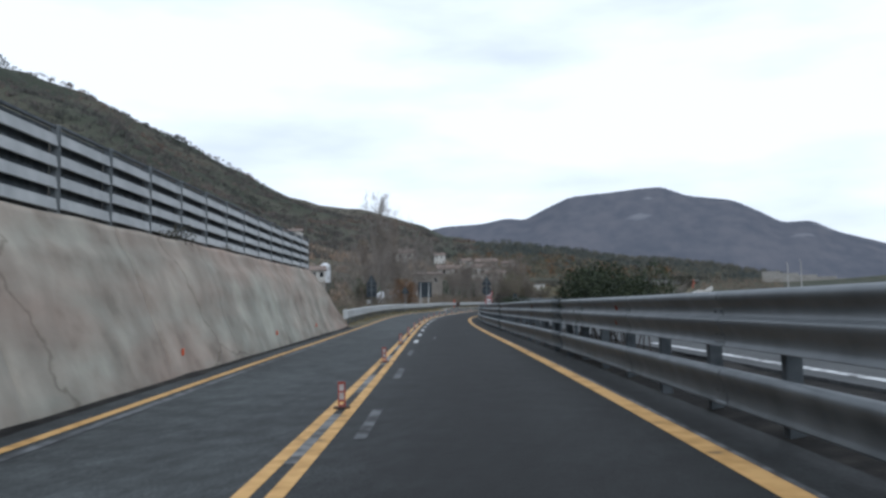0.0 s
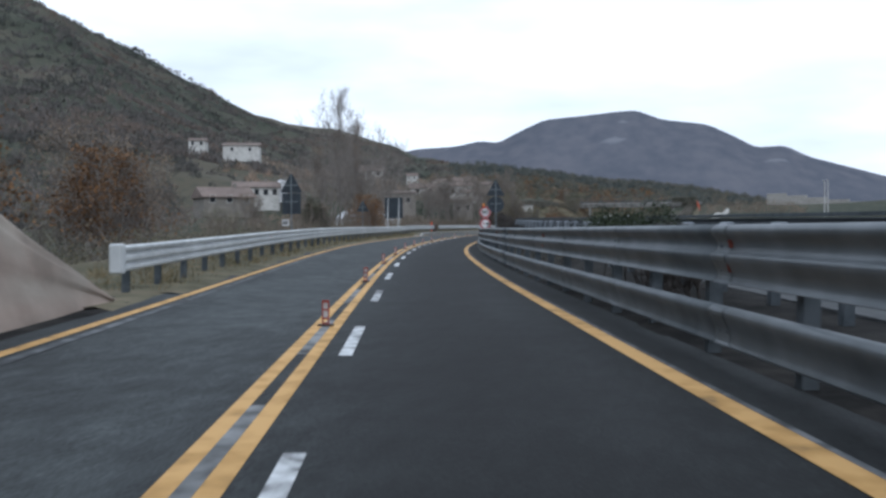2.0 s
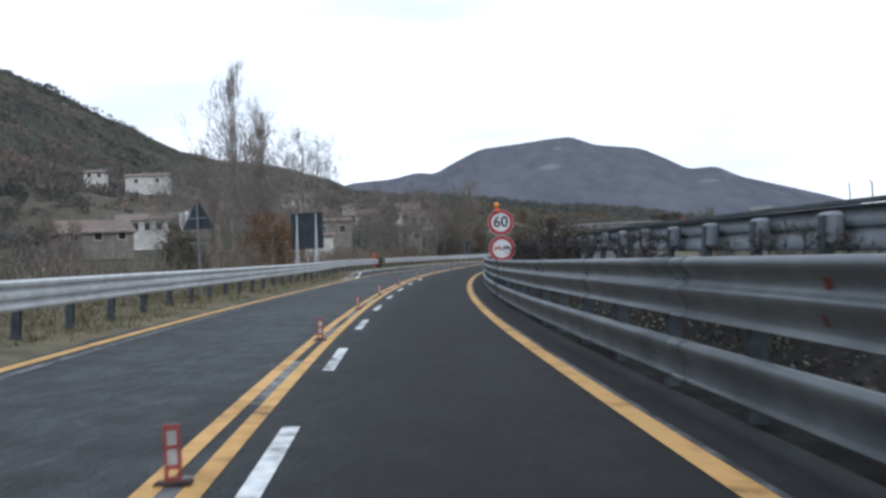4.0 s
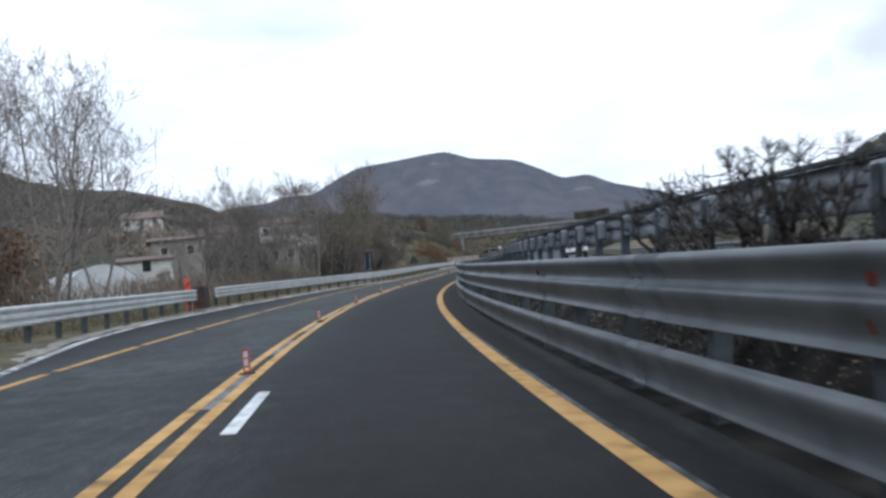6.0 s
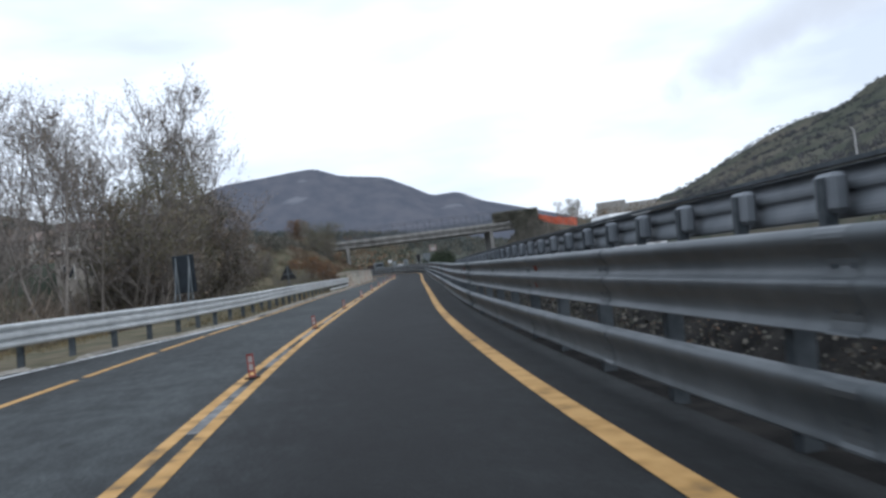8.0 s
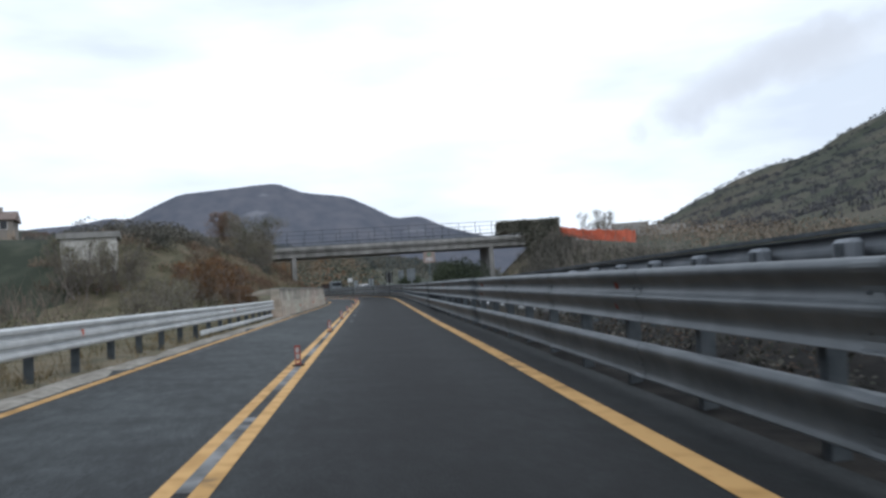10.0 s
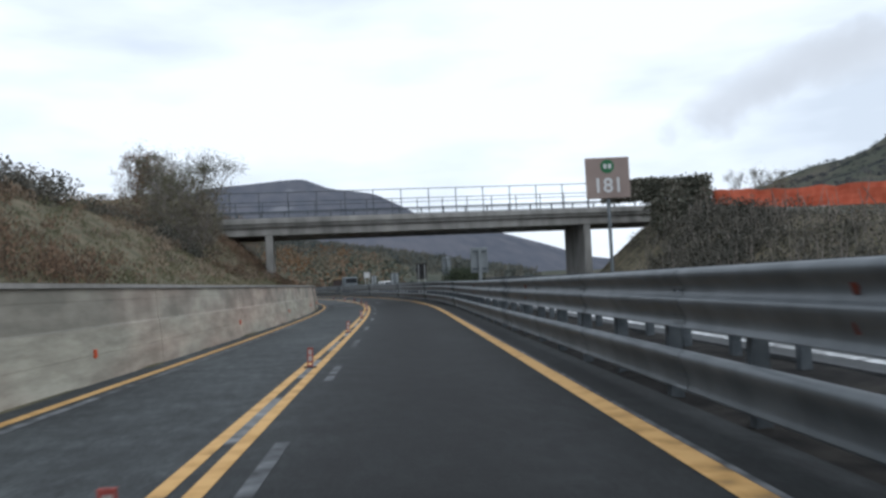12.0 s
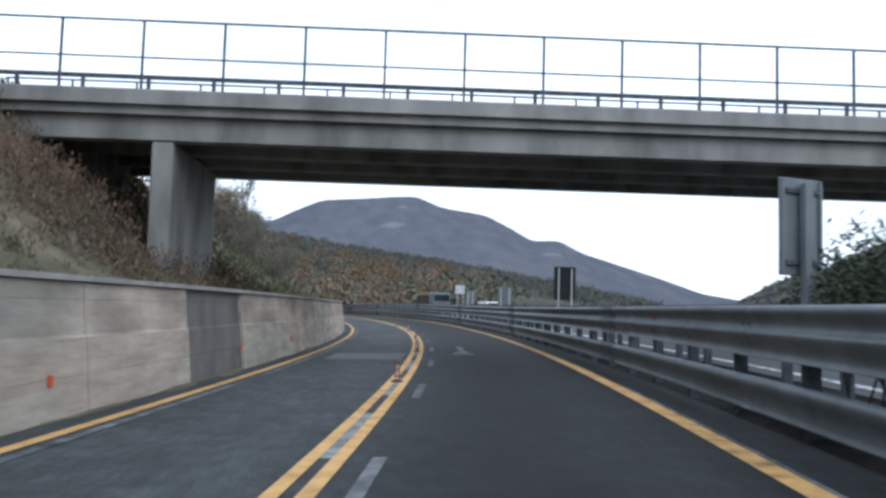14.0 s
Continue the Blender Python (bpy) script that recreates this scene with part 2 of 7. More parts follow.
            smx.inputs["Factor"].default_value = 1.0
            l.new(src, smx.inputs["A"])
            l.new(srp.outputs["Color"], smx.inputs["B"])
            src = smx.outputs["Result"]
        l.new(src, p.inputs["Base Color"])
    if bump:
        bp = n.new("ShaderNodeBump")
        bp.inputs["Strength"].default_value, bp.inputs["Distance"].default_value = bump, 0.02
        if bump_scale:
            bn = n.new("ShaderNodeTexNoise")
            bn.inputs["Scale"].default_value, bn.inputs["Detail"].default_value = bump_scale, 4.0
            l.new(mp.outputs["Vector"], bn.inputs["Vector"])
            l.new(bn.outputs["Fac"], bp.inputs["Height"])
        else:
            l.new(fine.outputs["Fac"], bp.inputs["Height"])
        l.new(bp.outputs["Normal"], p.inputs["Normal"])
    return m


ASPHALT = material("asphalt", [(0.0178, 0.020, 0.0205), (0.0244, 0.0275, 0.028), (0.0328, 0.037, 0.0374)], 8, 0.83, bump=0.45, bump_scale=70, big=0.06, big_amount=0.5, stretch=(1, 0.3, 1), spec=0.28, lanes=True)
ASPHALT_FAR = material("asphalt_opposite", [(0.052, 0.055, 0.057), (0.08, 0.084, 0.086)], 5, 0.86, bump=0.3, spec=0.25)
YELLOW = material("yellow_road_paint", [(0.08, 0.066, 0.048), (0.43, 0.25, 0.083), (0.57, 0.345, 0.13)], 3.5, 0.75, bump=0.15, big_amount=0.3, shift=0.12, spec=0.2)
WHITE_PAINT = material("worn_white_road_paint", [(0.096, 0.096, 0.096), (0.504, 0.516, 0.516), (0.72, 0.732, 0.732)], 5, 0.75, bump=0.1, spec=0.2)
FAINT_PAINT = material("faded_white_road_paint", [(0.03, 0.03, 0.03), (0.09, 0.095, 0.10), (0.17, 0.175, 0.18)], 4, 0.8, bump=0.1, spec=0.2)
STEEL = material("galvanised_steel", [(0.0874, 0.0997, 0.1075), (0.1434, 0.1579, 0.1669)], 2.2, 0.5, 0.3, 0.05, big=0.3)
PATCH_PAINT = material("greyed_white_road_paint", [(0.06, 0.06, 0.06), (0.16, 0.165, 0.165), (0.25, 0.255, 0.255)], 4, 0.8, bump=0.1, spec=0.2)
STEEL_LIGHT = material("pale_galvanised_steel", [(0.42, 0.435, 0.435), (0.60, 0.615, 0.61)], 2.5, 0.6, 0.15, 0.05)
POST_STEEL = material("dull_post_steel", [(0.046, 0.056, 0.064), (0.105, 0.12, 0.132)], 5, 0.65, 0.3, 0.05)
CONCRETE = material("grey_concrete", [(0.17, 0.165, 0.155), (0.26, 0.255, 0.24), (0.33, 0.32, 0.30)], 1.1, 0.92, bump=0.35, bump_scale=9, stretch=(1, 1, 0.35), streaks=0.12)
WALL_CONC = material("stained_retaining_wall_concrete", [(0.226, 0.2034, 0.1785), (0.2961, 0.2735, 0.2441), (0.33, 0.3141, 0.2825), (0.3785, 0.3593, 0.3232)], 1.5, 0.93, bump=0.35, bump_scale=9, big=0.2, big_amount=0.2, cracks=0.17, stretch=(1, 0.6, 1.0), streaks=0.2, tint=((1.06, 0.88, 0.80), (0.96, 0.99, 0.93)))
BOARD_CONC = material("board_marked_concrete", [(0.288, 0.264, 0.23), (0.375, 0.345, 0.303), (0.465, 0.43, 0.38)], 2.0, 0.93, bump=0.5, bump_scale=6, big=0.22, big_amount=0.3, stretch=(0.8, 0.5, 2.4), streaks=0.10, tint=((1.06, 0.91, 0.83), (0.97, 1.0, 0.93)))
UPPER_CONC = material("blotched_upper_lift_concrete", [(0.22, 0.2002, 0.176), (0.33, 0.297, 0.2618), (0.462, 0.4235, 0.374)], 1.3, 0.93, bump=0.5, bump_scale=6, big=0.3, big_amount=0.3, stretch=(0.8, 0.5, 1.8), streaks=0.12, tint=((1.04, 0.92, 0.85), (0.97, 1.0, 0.94)))
DARK_CONC = material("dark_bay_concrete", [(0.0935, 0.0884, 0.0799), (0.17, 0.1615, 0.1445)], 1.2, 0.9, bump=0.4, bump_scale=8)
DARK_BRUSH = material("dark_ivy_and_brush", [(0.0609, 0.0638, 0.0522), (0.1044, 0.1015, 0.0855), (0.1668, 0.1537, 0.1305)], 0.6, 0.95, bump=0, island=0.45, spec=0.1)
HEDGE_LEAF = material("clipped_hedge_leaves", [(0.081, 0.0851, 0.0675), (0.135, 0.1377, 0.108), (0.2025, 0.1917, 0.1553)], 0.6, 0.95, bump=0, island=0.5, spec=0.1)
SLAT_GREY = material("weathered_pale_slat_metal", [(0.31, 0.325, 0.33), (0.46, 0.475, 0.475)], 1.5, 0.65, 0.15, 0.05)
BROWN_BRUSH = material("dark_rusty_brush", [(0.0715, 0.0546, 0.0416), (0.13, 0.0936, 0.0676), (0.195, 0.13, 0.0884)], 0.5, 0.95, bump=0, island=0.6, spec=0.1)
COPING = material("coping_concrete", [(0.24, 0.23, 0.21), (0.36, 0.345, 0.32)], 2, 0.93, bump=0.3, bump_scale=12)
IVY_LEAF = material("dull_evergreen_ivy_leaves", [(0.052, 0.055, 0.036), (0.088, 0.087, 0.057), (0.13, 0.112, 0.076)], 0.5, 0.9, bump=0, island=0.4, spec=0.1)
BANK_LEAF = material("green_bank_growth", [(0.0765, 0.0846, 0.0513), (0.1242, 0.126, 0.0765), (0.171, 0.153, 0.0972)], 0.35, 0.95, bump=0, island=0.3, spec=0.1)
GRAVEL = material("pale_roadside_grit", [(0.17, 0.155, 0.13), (0.28, 0.26, 0.225), (0.38, 0.355, 0.31)], 6, 0.95, bump=0.5, bump_scale=30, big=0.06, spec=0.1)
GRASS = material("dry_grass_ground", [(0.0816, 0.078, 0.0504), (0.1296, 0.1164, 0.078), (0.186, 0.156, 0.108)], 1.1, 0.97, bump=0.5, big=0.03, bump_scale=7, spec=0.1)
HILL_GROUND = material("leaf_littered_hill_ground", [(0.04, 0.047, 0.034), (0.06, 0.066, 0.048), (0.078, 0.076, 0.058), (0.10, 0.09, 0.068)], 0.5, 0.97, bump=0.5, big=0.018, big_amount=0.7, bump_scale=4, spec=0.1)
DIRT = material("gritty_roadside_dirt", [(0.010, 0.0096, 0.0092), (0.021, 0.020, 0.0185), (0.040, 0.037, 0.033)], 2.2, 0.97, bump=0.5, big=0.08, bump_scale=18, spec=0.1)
# distance haze painted as a blue-violet base colour
FAR_MOUNT = material("haze_tinted_mountain_woods", [(0.096, 0.104, 0.125), (0.114, 0.119, 0.139), (0.133, 0.134, 0.152)], 0.014, 0.97, bump=0.0, big=0.16, big_amount=0.3, spec=0.0, stretch=(1, 0.28, 1.3))


def pale_rocks(mat, spots, colour):
    """Bare rock showing through, at rows of (x, y, z, radius)."""
    n, l = mat.node_tree.nodes, mat.node_tree.links
    p = next(k for k in n if k.type == "BSDF_PRINCIPLED")
    base = p.inputs["Base Color"].links[0].from_socket
    geo, warp, off = n.new("ShaderNodeNewGeometry"), n.new("ShaderNodeTexNoise"), n.new("ShaderNodeVectorMath")
    warp.inputs["Scale"].default_value, warp.inputs["Detail"].default_value = 0.02, 4.0
    l.new(geo.outputs["Position"], warp.inputs["Vector"])
    off.operation = "MULTIPLY_ADD"
    off.inputs[1].default_value = (110, 110, 110)
    l.new(warp.outputs["Color"], off.inputs[0])
    l.new(geo.outputs["Position"], off.inputs[2])
    for x, y, z, rad in spots:
        far, ramp, mix = n.new("ShaderNodeVectorMath"), n.new("ShaderNodeMapRange"), n.new("ShaderNodeMix")
        far.operation = "DISTANCE"
        far.inputs[1].default_value = (x + 55, y + 55, z + 55)
        l.new(off.outputs[0], far.inputs[0])
        ramp.inputs["From Min"].default_value, ramp.inputs["From Max"].default_value = rad, rad * 0.45
        l.new(far.outputs["Value"], ramp.inputs["Value"])
        mix.data_type = "RGBA"
        mix.inputs["B"].default_value = (*colour, 1)
        l.new(ramp.outputs["Result"], mix.inputs["Factor"])
        l.new(base, mix.inputs["A"])
        base = mix.outputs["Result"]
    l.new(base, p.inputs["Base Color"])


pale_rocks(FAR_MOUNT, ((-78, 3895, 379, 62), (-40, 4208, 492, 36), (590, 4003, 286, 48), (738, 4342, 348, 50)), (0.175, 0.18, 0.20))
BARK = material("grey_brown_bark", [(0.143, 0.1274, 0.1118), (0.286, 0.2561, 0.2275)], 8, 0.95, bump=0.3, spec=0.1)
PRUNED_BARK = material("dark_pruned_bark", [(0.045, 0.04, 0.037), (0.095, 0.085, 0.078)], 8, 0.95, bump=0.3, spec=0.1)
TWIG = material("thin_grey_twigs", [(0.1548, 0.1376, 0.1247), (0.2494, 0.2253, 0.2047)], 1.5, 0.95, bump=0, island=0.4, spec=0.1)
DRY_LEAF = material("dry_brown_leaves", [(0.145, 0.122, 0.098), (0.212, 0.175, 0.135), (0.27, 0.205, 0.148)], 0.5, 0.95, bump=0, island=0.35, spec=0.1)
THICKET_TWIG = material("brown_thicket_twigs", [(0.1287, 0.1101, 0.0915), (0.2002, 0.1673, 0.1358), (0.2789, 0.2217, 0.1716)], 0.12, 0.95, bump=0, island=0.3, spec=0.1)
BROWN_SCRUB = material("dull_brown_scrub_leaves", [(0.102, 0.0888, 0.0672), (0.156, 0.132, 0.0996), (0.222, 0.1776, 0.1272)], 0.4, 0.95, bump=0, island=0.3, spec=0.1)
OLIVE_LEAF = material("dull_olive_leaves", [(0.12, 0.1224, 0.0792), (0.1824, 0.1752, 0.114), (0.246, 0.216, 0.138)], 0.5, 0.9, bump=0, island=0.35, spec=0.12)
DARK_LEAF = material("dark_green_oleander_leaves", [(0.010, 0.017, 0.008), (0.024, 0.036, 0.016), (0.05, 0.062, 0.03)], 0.8, 0.7, bump=0, island=0.7, spec=0.3)
HILL_LEAF = material("mixed_winter_woods", [(0.0702, 0.0747, 0.0675), (0.108, 0.1044, 0.0972), (0.1485, 0.1332, 0.1242), (0.18, 0.144, 0.1206)], 0.02, 0.97, bump=0, island=0.08, tone=0.22, big=0.3, big_amount=0.4, spec=0.0)
# hillside woods with the extra distance haze mixed in as blue-grey
FAR_HILL_LEAF = material("far_haze_blue_woods", [(0.058, 0.064, 0.07), (0.083, 0.086, 0.093), (0.108, 0.105, 0.11)], 0.015, 0.97, bump=0, island=0.08, tone=0.2, big=0.3, big_amount=0.4, spec=0.0)
# the valley's haze is put into these leaf colours
VALLEY_LEAF = material("hazed_autumn_trees", [(0.085, 0.097, 0.08), (0.13, 0.134, 0.10), (0.175, 0.16, 0.118), (0.205, 0.165, 0.12), (0.22, 0.145, 0.10)], 0.3, 0.97, bump=0, island=0.08, tone=0.42, big_amount=0.1, spec=0.0)
# brown twigs paled in the base colour, in place of thin haze
VALLEY_FLOOR = material("haze_paled_winter_trees", [(0.1495, 0.1403, 0.1127), (0.2185, 0.1932, 0.1587), (0.2875, 0.2392, 0.1898), (0.3105, 0.23, 0.1725)], 0.03, 0.97, bump=0, island=0.08, tone=0.3, big=0.3, big_amount=0.3, spec=0.0)
# evergreen tone raised to include the haze in front of the ridge
PINE_LEAF = material("haze_lifted_pine_woods", [(0.078, 0.092, 0.09), (0.115, 0.123, 0.112), (0.142, 0.132, 0.108)], 0.02, 0.97, bump=0, island=0.12, tone=0.4, spec=0.0)
RUST_LEAF = material("rust_coloured_leaves", [(0.12, 0.068, 0.036), (0.23, 0.125, 0.06)], 0.3, 0.95, bump=0, island=0.7, spec=0.1)
DRY_GRASS = material("pale_dry_grass_blades", [(0.07, 0.0658, 0.0308), (0.168, 0.133, 0.07), (0.252, 0.196, 0.112)], 0.8, 0.95, bump=0, island=0.6, spec=0.1)
SIGN_BACK = material("dark_blue_grey_sign_back", [(0.018, 0.024, 0.032), (0.032, 0.042, 0.052)], 2, 0.6, 0.0, 0.05)
SIGN_GREY = material("weathered_grey_sign_back", [(0.13, 0.15, 0.16), (0.21, 0.23, 0.24)], 2, 0.6, 0.3, 0.05)
SIGN_WHITE = material("white_sign_face", [(0.58, 0.58, 0.58), (0.68, 0.68, 0.68)], 2, 0.45, bump=0)
SIGN_RED = material("red_sign_face", [(0.30, 0.035, 0.04), (0.40, 0.05, 0.05)], 2, 0.5, bump=0)
SIGN_BLACK = material("black_sign_face", [(0.012, 0.012, 0.013), (0.02, 0.02, 0.021)], 2, 0.5, bump=0)
SIGN_PINK = material("faded_brown_sign_face", [(0.26, 0.20, 0.175), (0.34, 0.265, 0.235)], 2, 0.5, bump=0)
SIGN_GREEN = material("green_sign_face", [(0.02, 0.13, 0.05), (0.03, 0.18, 0.07)], 2, 0.5, bump=0)
AMBER = material("amber_plastic_lens", [(0.75, 0.25, 0.03), (0.85, 0.33, 0.05)], 5, 0.35, bump=0)
ORANGE = material("orange_red_plastic", [(0.50, 0.075, 0.025), (0.65, 0.11, 0.04)], 4, 0.55, bump=0.05)
ORANGE_NET = material("orange_safety_netting", [(0.60, 0.11, 0.05), (0.78, 0.19, 0.10)], 1.5, 0.8, bump=0.3, bump_scale=25)
RAIL_ORANGE = material("faded_orange_reflector", [(0.13, 0.03, 0.018), (0.23, 0.05, 0.026)], 6, 0.6, bump=0)
BACK_STEEL = material("dull_blue_grey_steel", [(0.144, 0.162, 0.18), (0.228, 0.246, 0.2664)], 1.5, 0.65, 0.15, 0.05)
MARK_RED = material("faded_red_plastic", [(0.20, 0.04, 0.035), (0.33, 0.07, 0.055)], 9, 0.6, bump=0.05)
MARK_BASE = material("dirty_black_rubber", [(0.03, 0.02, 0.018), (0.08, 0.05, 0.042)], 9, 0.85, bump=0.1)
REFLECT = material("dirty_white_reflector", [(0.30, 0.29, 0.28), (0.50, 0.49, 0.48)], 9, 0.5, bump=0)
PLASTER = material("off_white_plaster", [(0.46, 0.445, 0.41), (0.66, 0.64, 0.60)], 0.8, 0.9, bump=0.1)
PLASTER_PINK = material("grey_tan_plaster", [(0.19, 0.172, 0.15), (0.285, 0.255, 0.222)], 0.8, 0.9, bump=0.1)
ROOF_TILE = material("weathered_clay_roof_tiles", [(0.135, 0.105, 0.09), (0.235, 0.18, 0.152)], 2.5, 0.9, bump=0.4, stretch=(3, 1, 1))
GLASS_DARK = material("dark_window_glass", [(0.015, 0.017, 0.02), (0.03, 0.033, 0.038)], 1, 0.15, bump=0)
TUNNEL_WHITE = material("white_polythene_sheet", [(0.55, 0.56, 0.57), (0.72, 0.73, 0.74)], 0.6, 0.5, bump=0.1)
VAN_WHITE = material("white_van_paint", [(0.62, 0.63, 0.62), (0.72, 0.73, 0.72)], 0.7, 0.35, bump=0)
TYRE = material("black_tyre_rubber", [(0.012, 0.012, 0.012), (0.025, 0.025, 0.025)], 8, 0.85, bump=0.1)
TRUCK_YELLOW = material("yellow_truck_paint", [(0.24, 0.15, 0.04), (0.32, 0.2, 0.06)], 1, 0.5, bump=0)


def link(name, bm, mat, smooth=False):
    me = bpy.data.meshes.new(name)
    bmesh.ops.recalc_face_normals(bm, faces=bm.faces)
    bm.to_mesh(me)
    bm.free()
    for m in (mat if isinstance(mat, (list, tuple)) else [mat]):
        me.materials.append(m)
    if smooth:
        for p in me.polygons:
            p.use_smooth = True
    return new(name, me)


def part(name, bm, mat, parent, label="", smooth=False):
    ob = link(name, bm, mat, smooth)
    ob.parent = parent
    if label:
        ob["label"] = label
    return ob


def empty(name, m=None):
    ob = new(name)
    if m is not None:
        ob.matrix_world = m
    return ob


def strip(bm, profile, s_list, closed=True, caps=True):
    """A profile of (u, h), each a number or a function of s, swept along the road."""
    f = lambda v, s: v(s) if callable(v) else v
    rings = [[bm.verts.new(at(s, f(u, s), f(h, s))) for u, h in profile] for s in s_list]
    n = len(profile)
    for a, b in zip(rings, rings[1:]):
        for i in range(n if closed else n - 1):
            j = (i + 1) % n
            bm.faces.new((a[i], a[j], b[j], b[i]))
    if closed and caps:
        bm.faces.new(rings[0])
        bm.faces.new(rings[-1])
    return bm


def steps(a, b, d):
    n = max(2, int(round((b - a) / d)) + 1)
    return [a + (b - a) * i / (n - 1) for i in range(n)]


def box(bm, x0, x1, y0, y1, z0, z1, m=None, bevel=0.0):
    vs = [bm.verts.new((x, y, z)) for x in (x0, x1) for y in (y0, y1) for z in (z0, z1)]
    fs = [bm.faces.new([vs[i] for i in q]) for q in ((0, 1, 3, 2), (4, 6, 7, 5), (0, 4, 5, 1), (2, 3, 7, 6), (0, 2, 6, 4), (1, 5, 7, 3))]
    if bevel:
        es = list({e for f in fs for e in f.edges})
        got = bmesh.ops.bevel(bm, geom=es, offset=bevel, segments=1, affect="EDGES")
        vs = list({v for f in got["faces"] for v in f.verts} | {v for v in vs if v.is_valid})
    if m is not None:
        for v in vs:
            v.co = m @ v.co
    return vs


def tube(bm, a, b, r0, r1=None, n=8, caps=True):
    """A round bar from a to b."""
    a, b = Vector(a), Vector(b)
    r1 = r0 if r1 is None else r1
    q = (b - a).to_track_quat("Z", "Y")
    rings = []
    for p, r in ((a, r0), (b, r1)):
        rings.append([bm.verts.new(p + q @ Vector((r * math.cos(2 * math.pi * i / n), r * math.sin(2 * math.pi * i / n), 0))) for i in range(n)])
    for i in range(n):
        j = (i + 1) % n
        bm.faces.new((rings[0][i], rings[0][j], rings[1][j], rings[1][i]))
    if caps and n > 2:
        bm.faces.new(rings[0][::-1])
        bm.faces.new(rings[1])


# ---- the ground ----
def smooth(a, b, x):
    t = np.clip((x - a) / (b - a), 0, 1)
    return t * t * (3 - 2 * t)


def key(x, xs, ys):
    return np.interp(x, xs, ys)


def rise_right(s):
    """How far the other carriageway lies above this one."""
    return key(s, [24, 40, 60, 95, 125, 150, 190, 232], [0.0, 0.12, 0.39, 0.88, 0.90, 0.78, 0.54, 0.0])


def white_edge(s):
    """The white edge line on the left, which swings out round the lay-by."""
    return key(s, [119, 122, 126, 133, 140, 152, 162, 172, 180, 187, 189], [-2.95, -3.15, -3.65, -4.8, -5.4, -5.5, -5.0, -4.6, -3.6, -2.9, -2.8])


def road_left(s):
    return np.minimum(-np.interp(s, WK, LANE_L) - 0.45, np.where((s > 119) & (s < 189), white_edge(s) - 0.3, 0))


def rail_left(s):
    return float(key(s, [46, 60, 90, 110, 120, 130, 140, 150, 157, 168, 175, 182, 190, 240, 247], [-3.75, -3.95, -4.1, -4.4, -4.7, -5.6, -6.2, -6.6, -6.6, -5.7, -4.9, -4.0, -3.65, -3.5, -3.55]))


def side(s, u):
    """The ground's height above the road's plane beside the road."""
    left = -u
    by_bank = smooth(234, 258, s)
    bank_l = by_bank * (np.clip((left - 3.9) / 0.4, 0, 1) * 1.3 + smooth(243, 259, s) / np.maximum(by_bank, 1e-6) * smooth(4.3, 14, left) * (4.4 + 2.2 * smooth(286, 299, s) * (1 - 0.6 * smooth(308, 325, s))) + np.clip(left - 15, 0, 60) * 0.05)
    cut = (1 - smooth(36, 47, s)) * (np.where(left > 4.7, 2.6, 0) + smooth(5.5, 30, left) * 4)
    open_l = smooth(44, 60, s) * (1 - by_bank)
    slope = open_l * (-0.9 * smooth(6.5, 13, left) + 0.03 * np.clip(left - 14, 0, 150))
    up = rise_right(s)
    ramp = key(s, [225, 240, 255, 275, 288, 297, 306, 313], [0.0, 0.7, 2.0, 3.3, 4.2, 5.2, 5.2, 0.0])
    zr = up * smooth(5.0, 6.3, u) - smooth(15.5, 24, u) * (2.2 + up) * (1 - smooth(222, 240, s)) + ramp * smooth(17.0, 23.8, u - key(s, [288, 300], [0.0, -0.6]))
    # the ramp that climbs to the bridge beyond the other carriageway
    climb = key(s, [180, 190, 200, 220, 236, 248, 258], [0.0, 1.6, 3.6, 4.5, 2.8, 1.2, 0.0])
    zr = zr + climb * smooth(23.8, 29, u) * (1 - smooth(36, 44, u))
    return np.where(u < 0, bank_l + cut + slope, zr)


def near_road(x, y):
    d2 = (x[:, None] - _x[None, ::3]) ** 2 + (y[:, None] - _y[None, ::3]) ** 2
    i = d2.argmin(1) * 3
    u = (x - _x[i]) * np.cos(_th[i]) + (y - _y[i]) * np.sin(_th[i])
    far = np.sqrt(d2.min(1))
    return i, np.where(np.abs(u) < far * 0.9, np.sign(u) * far, u), far


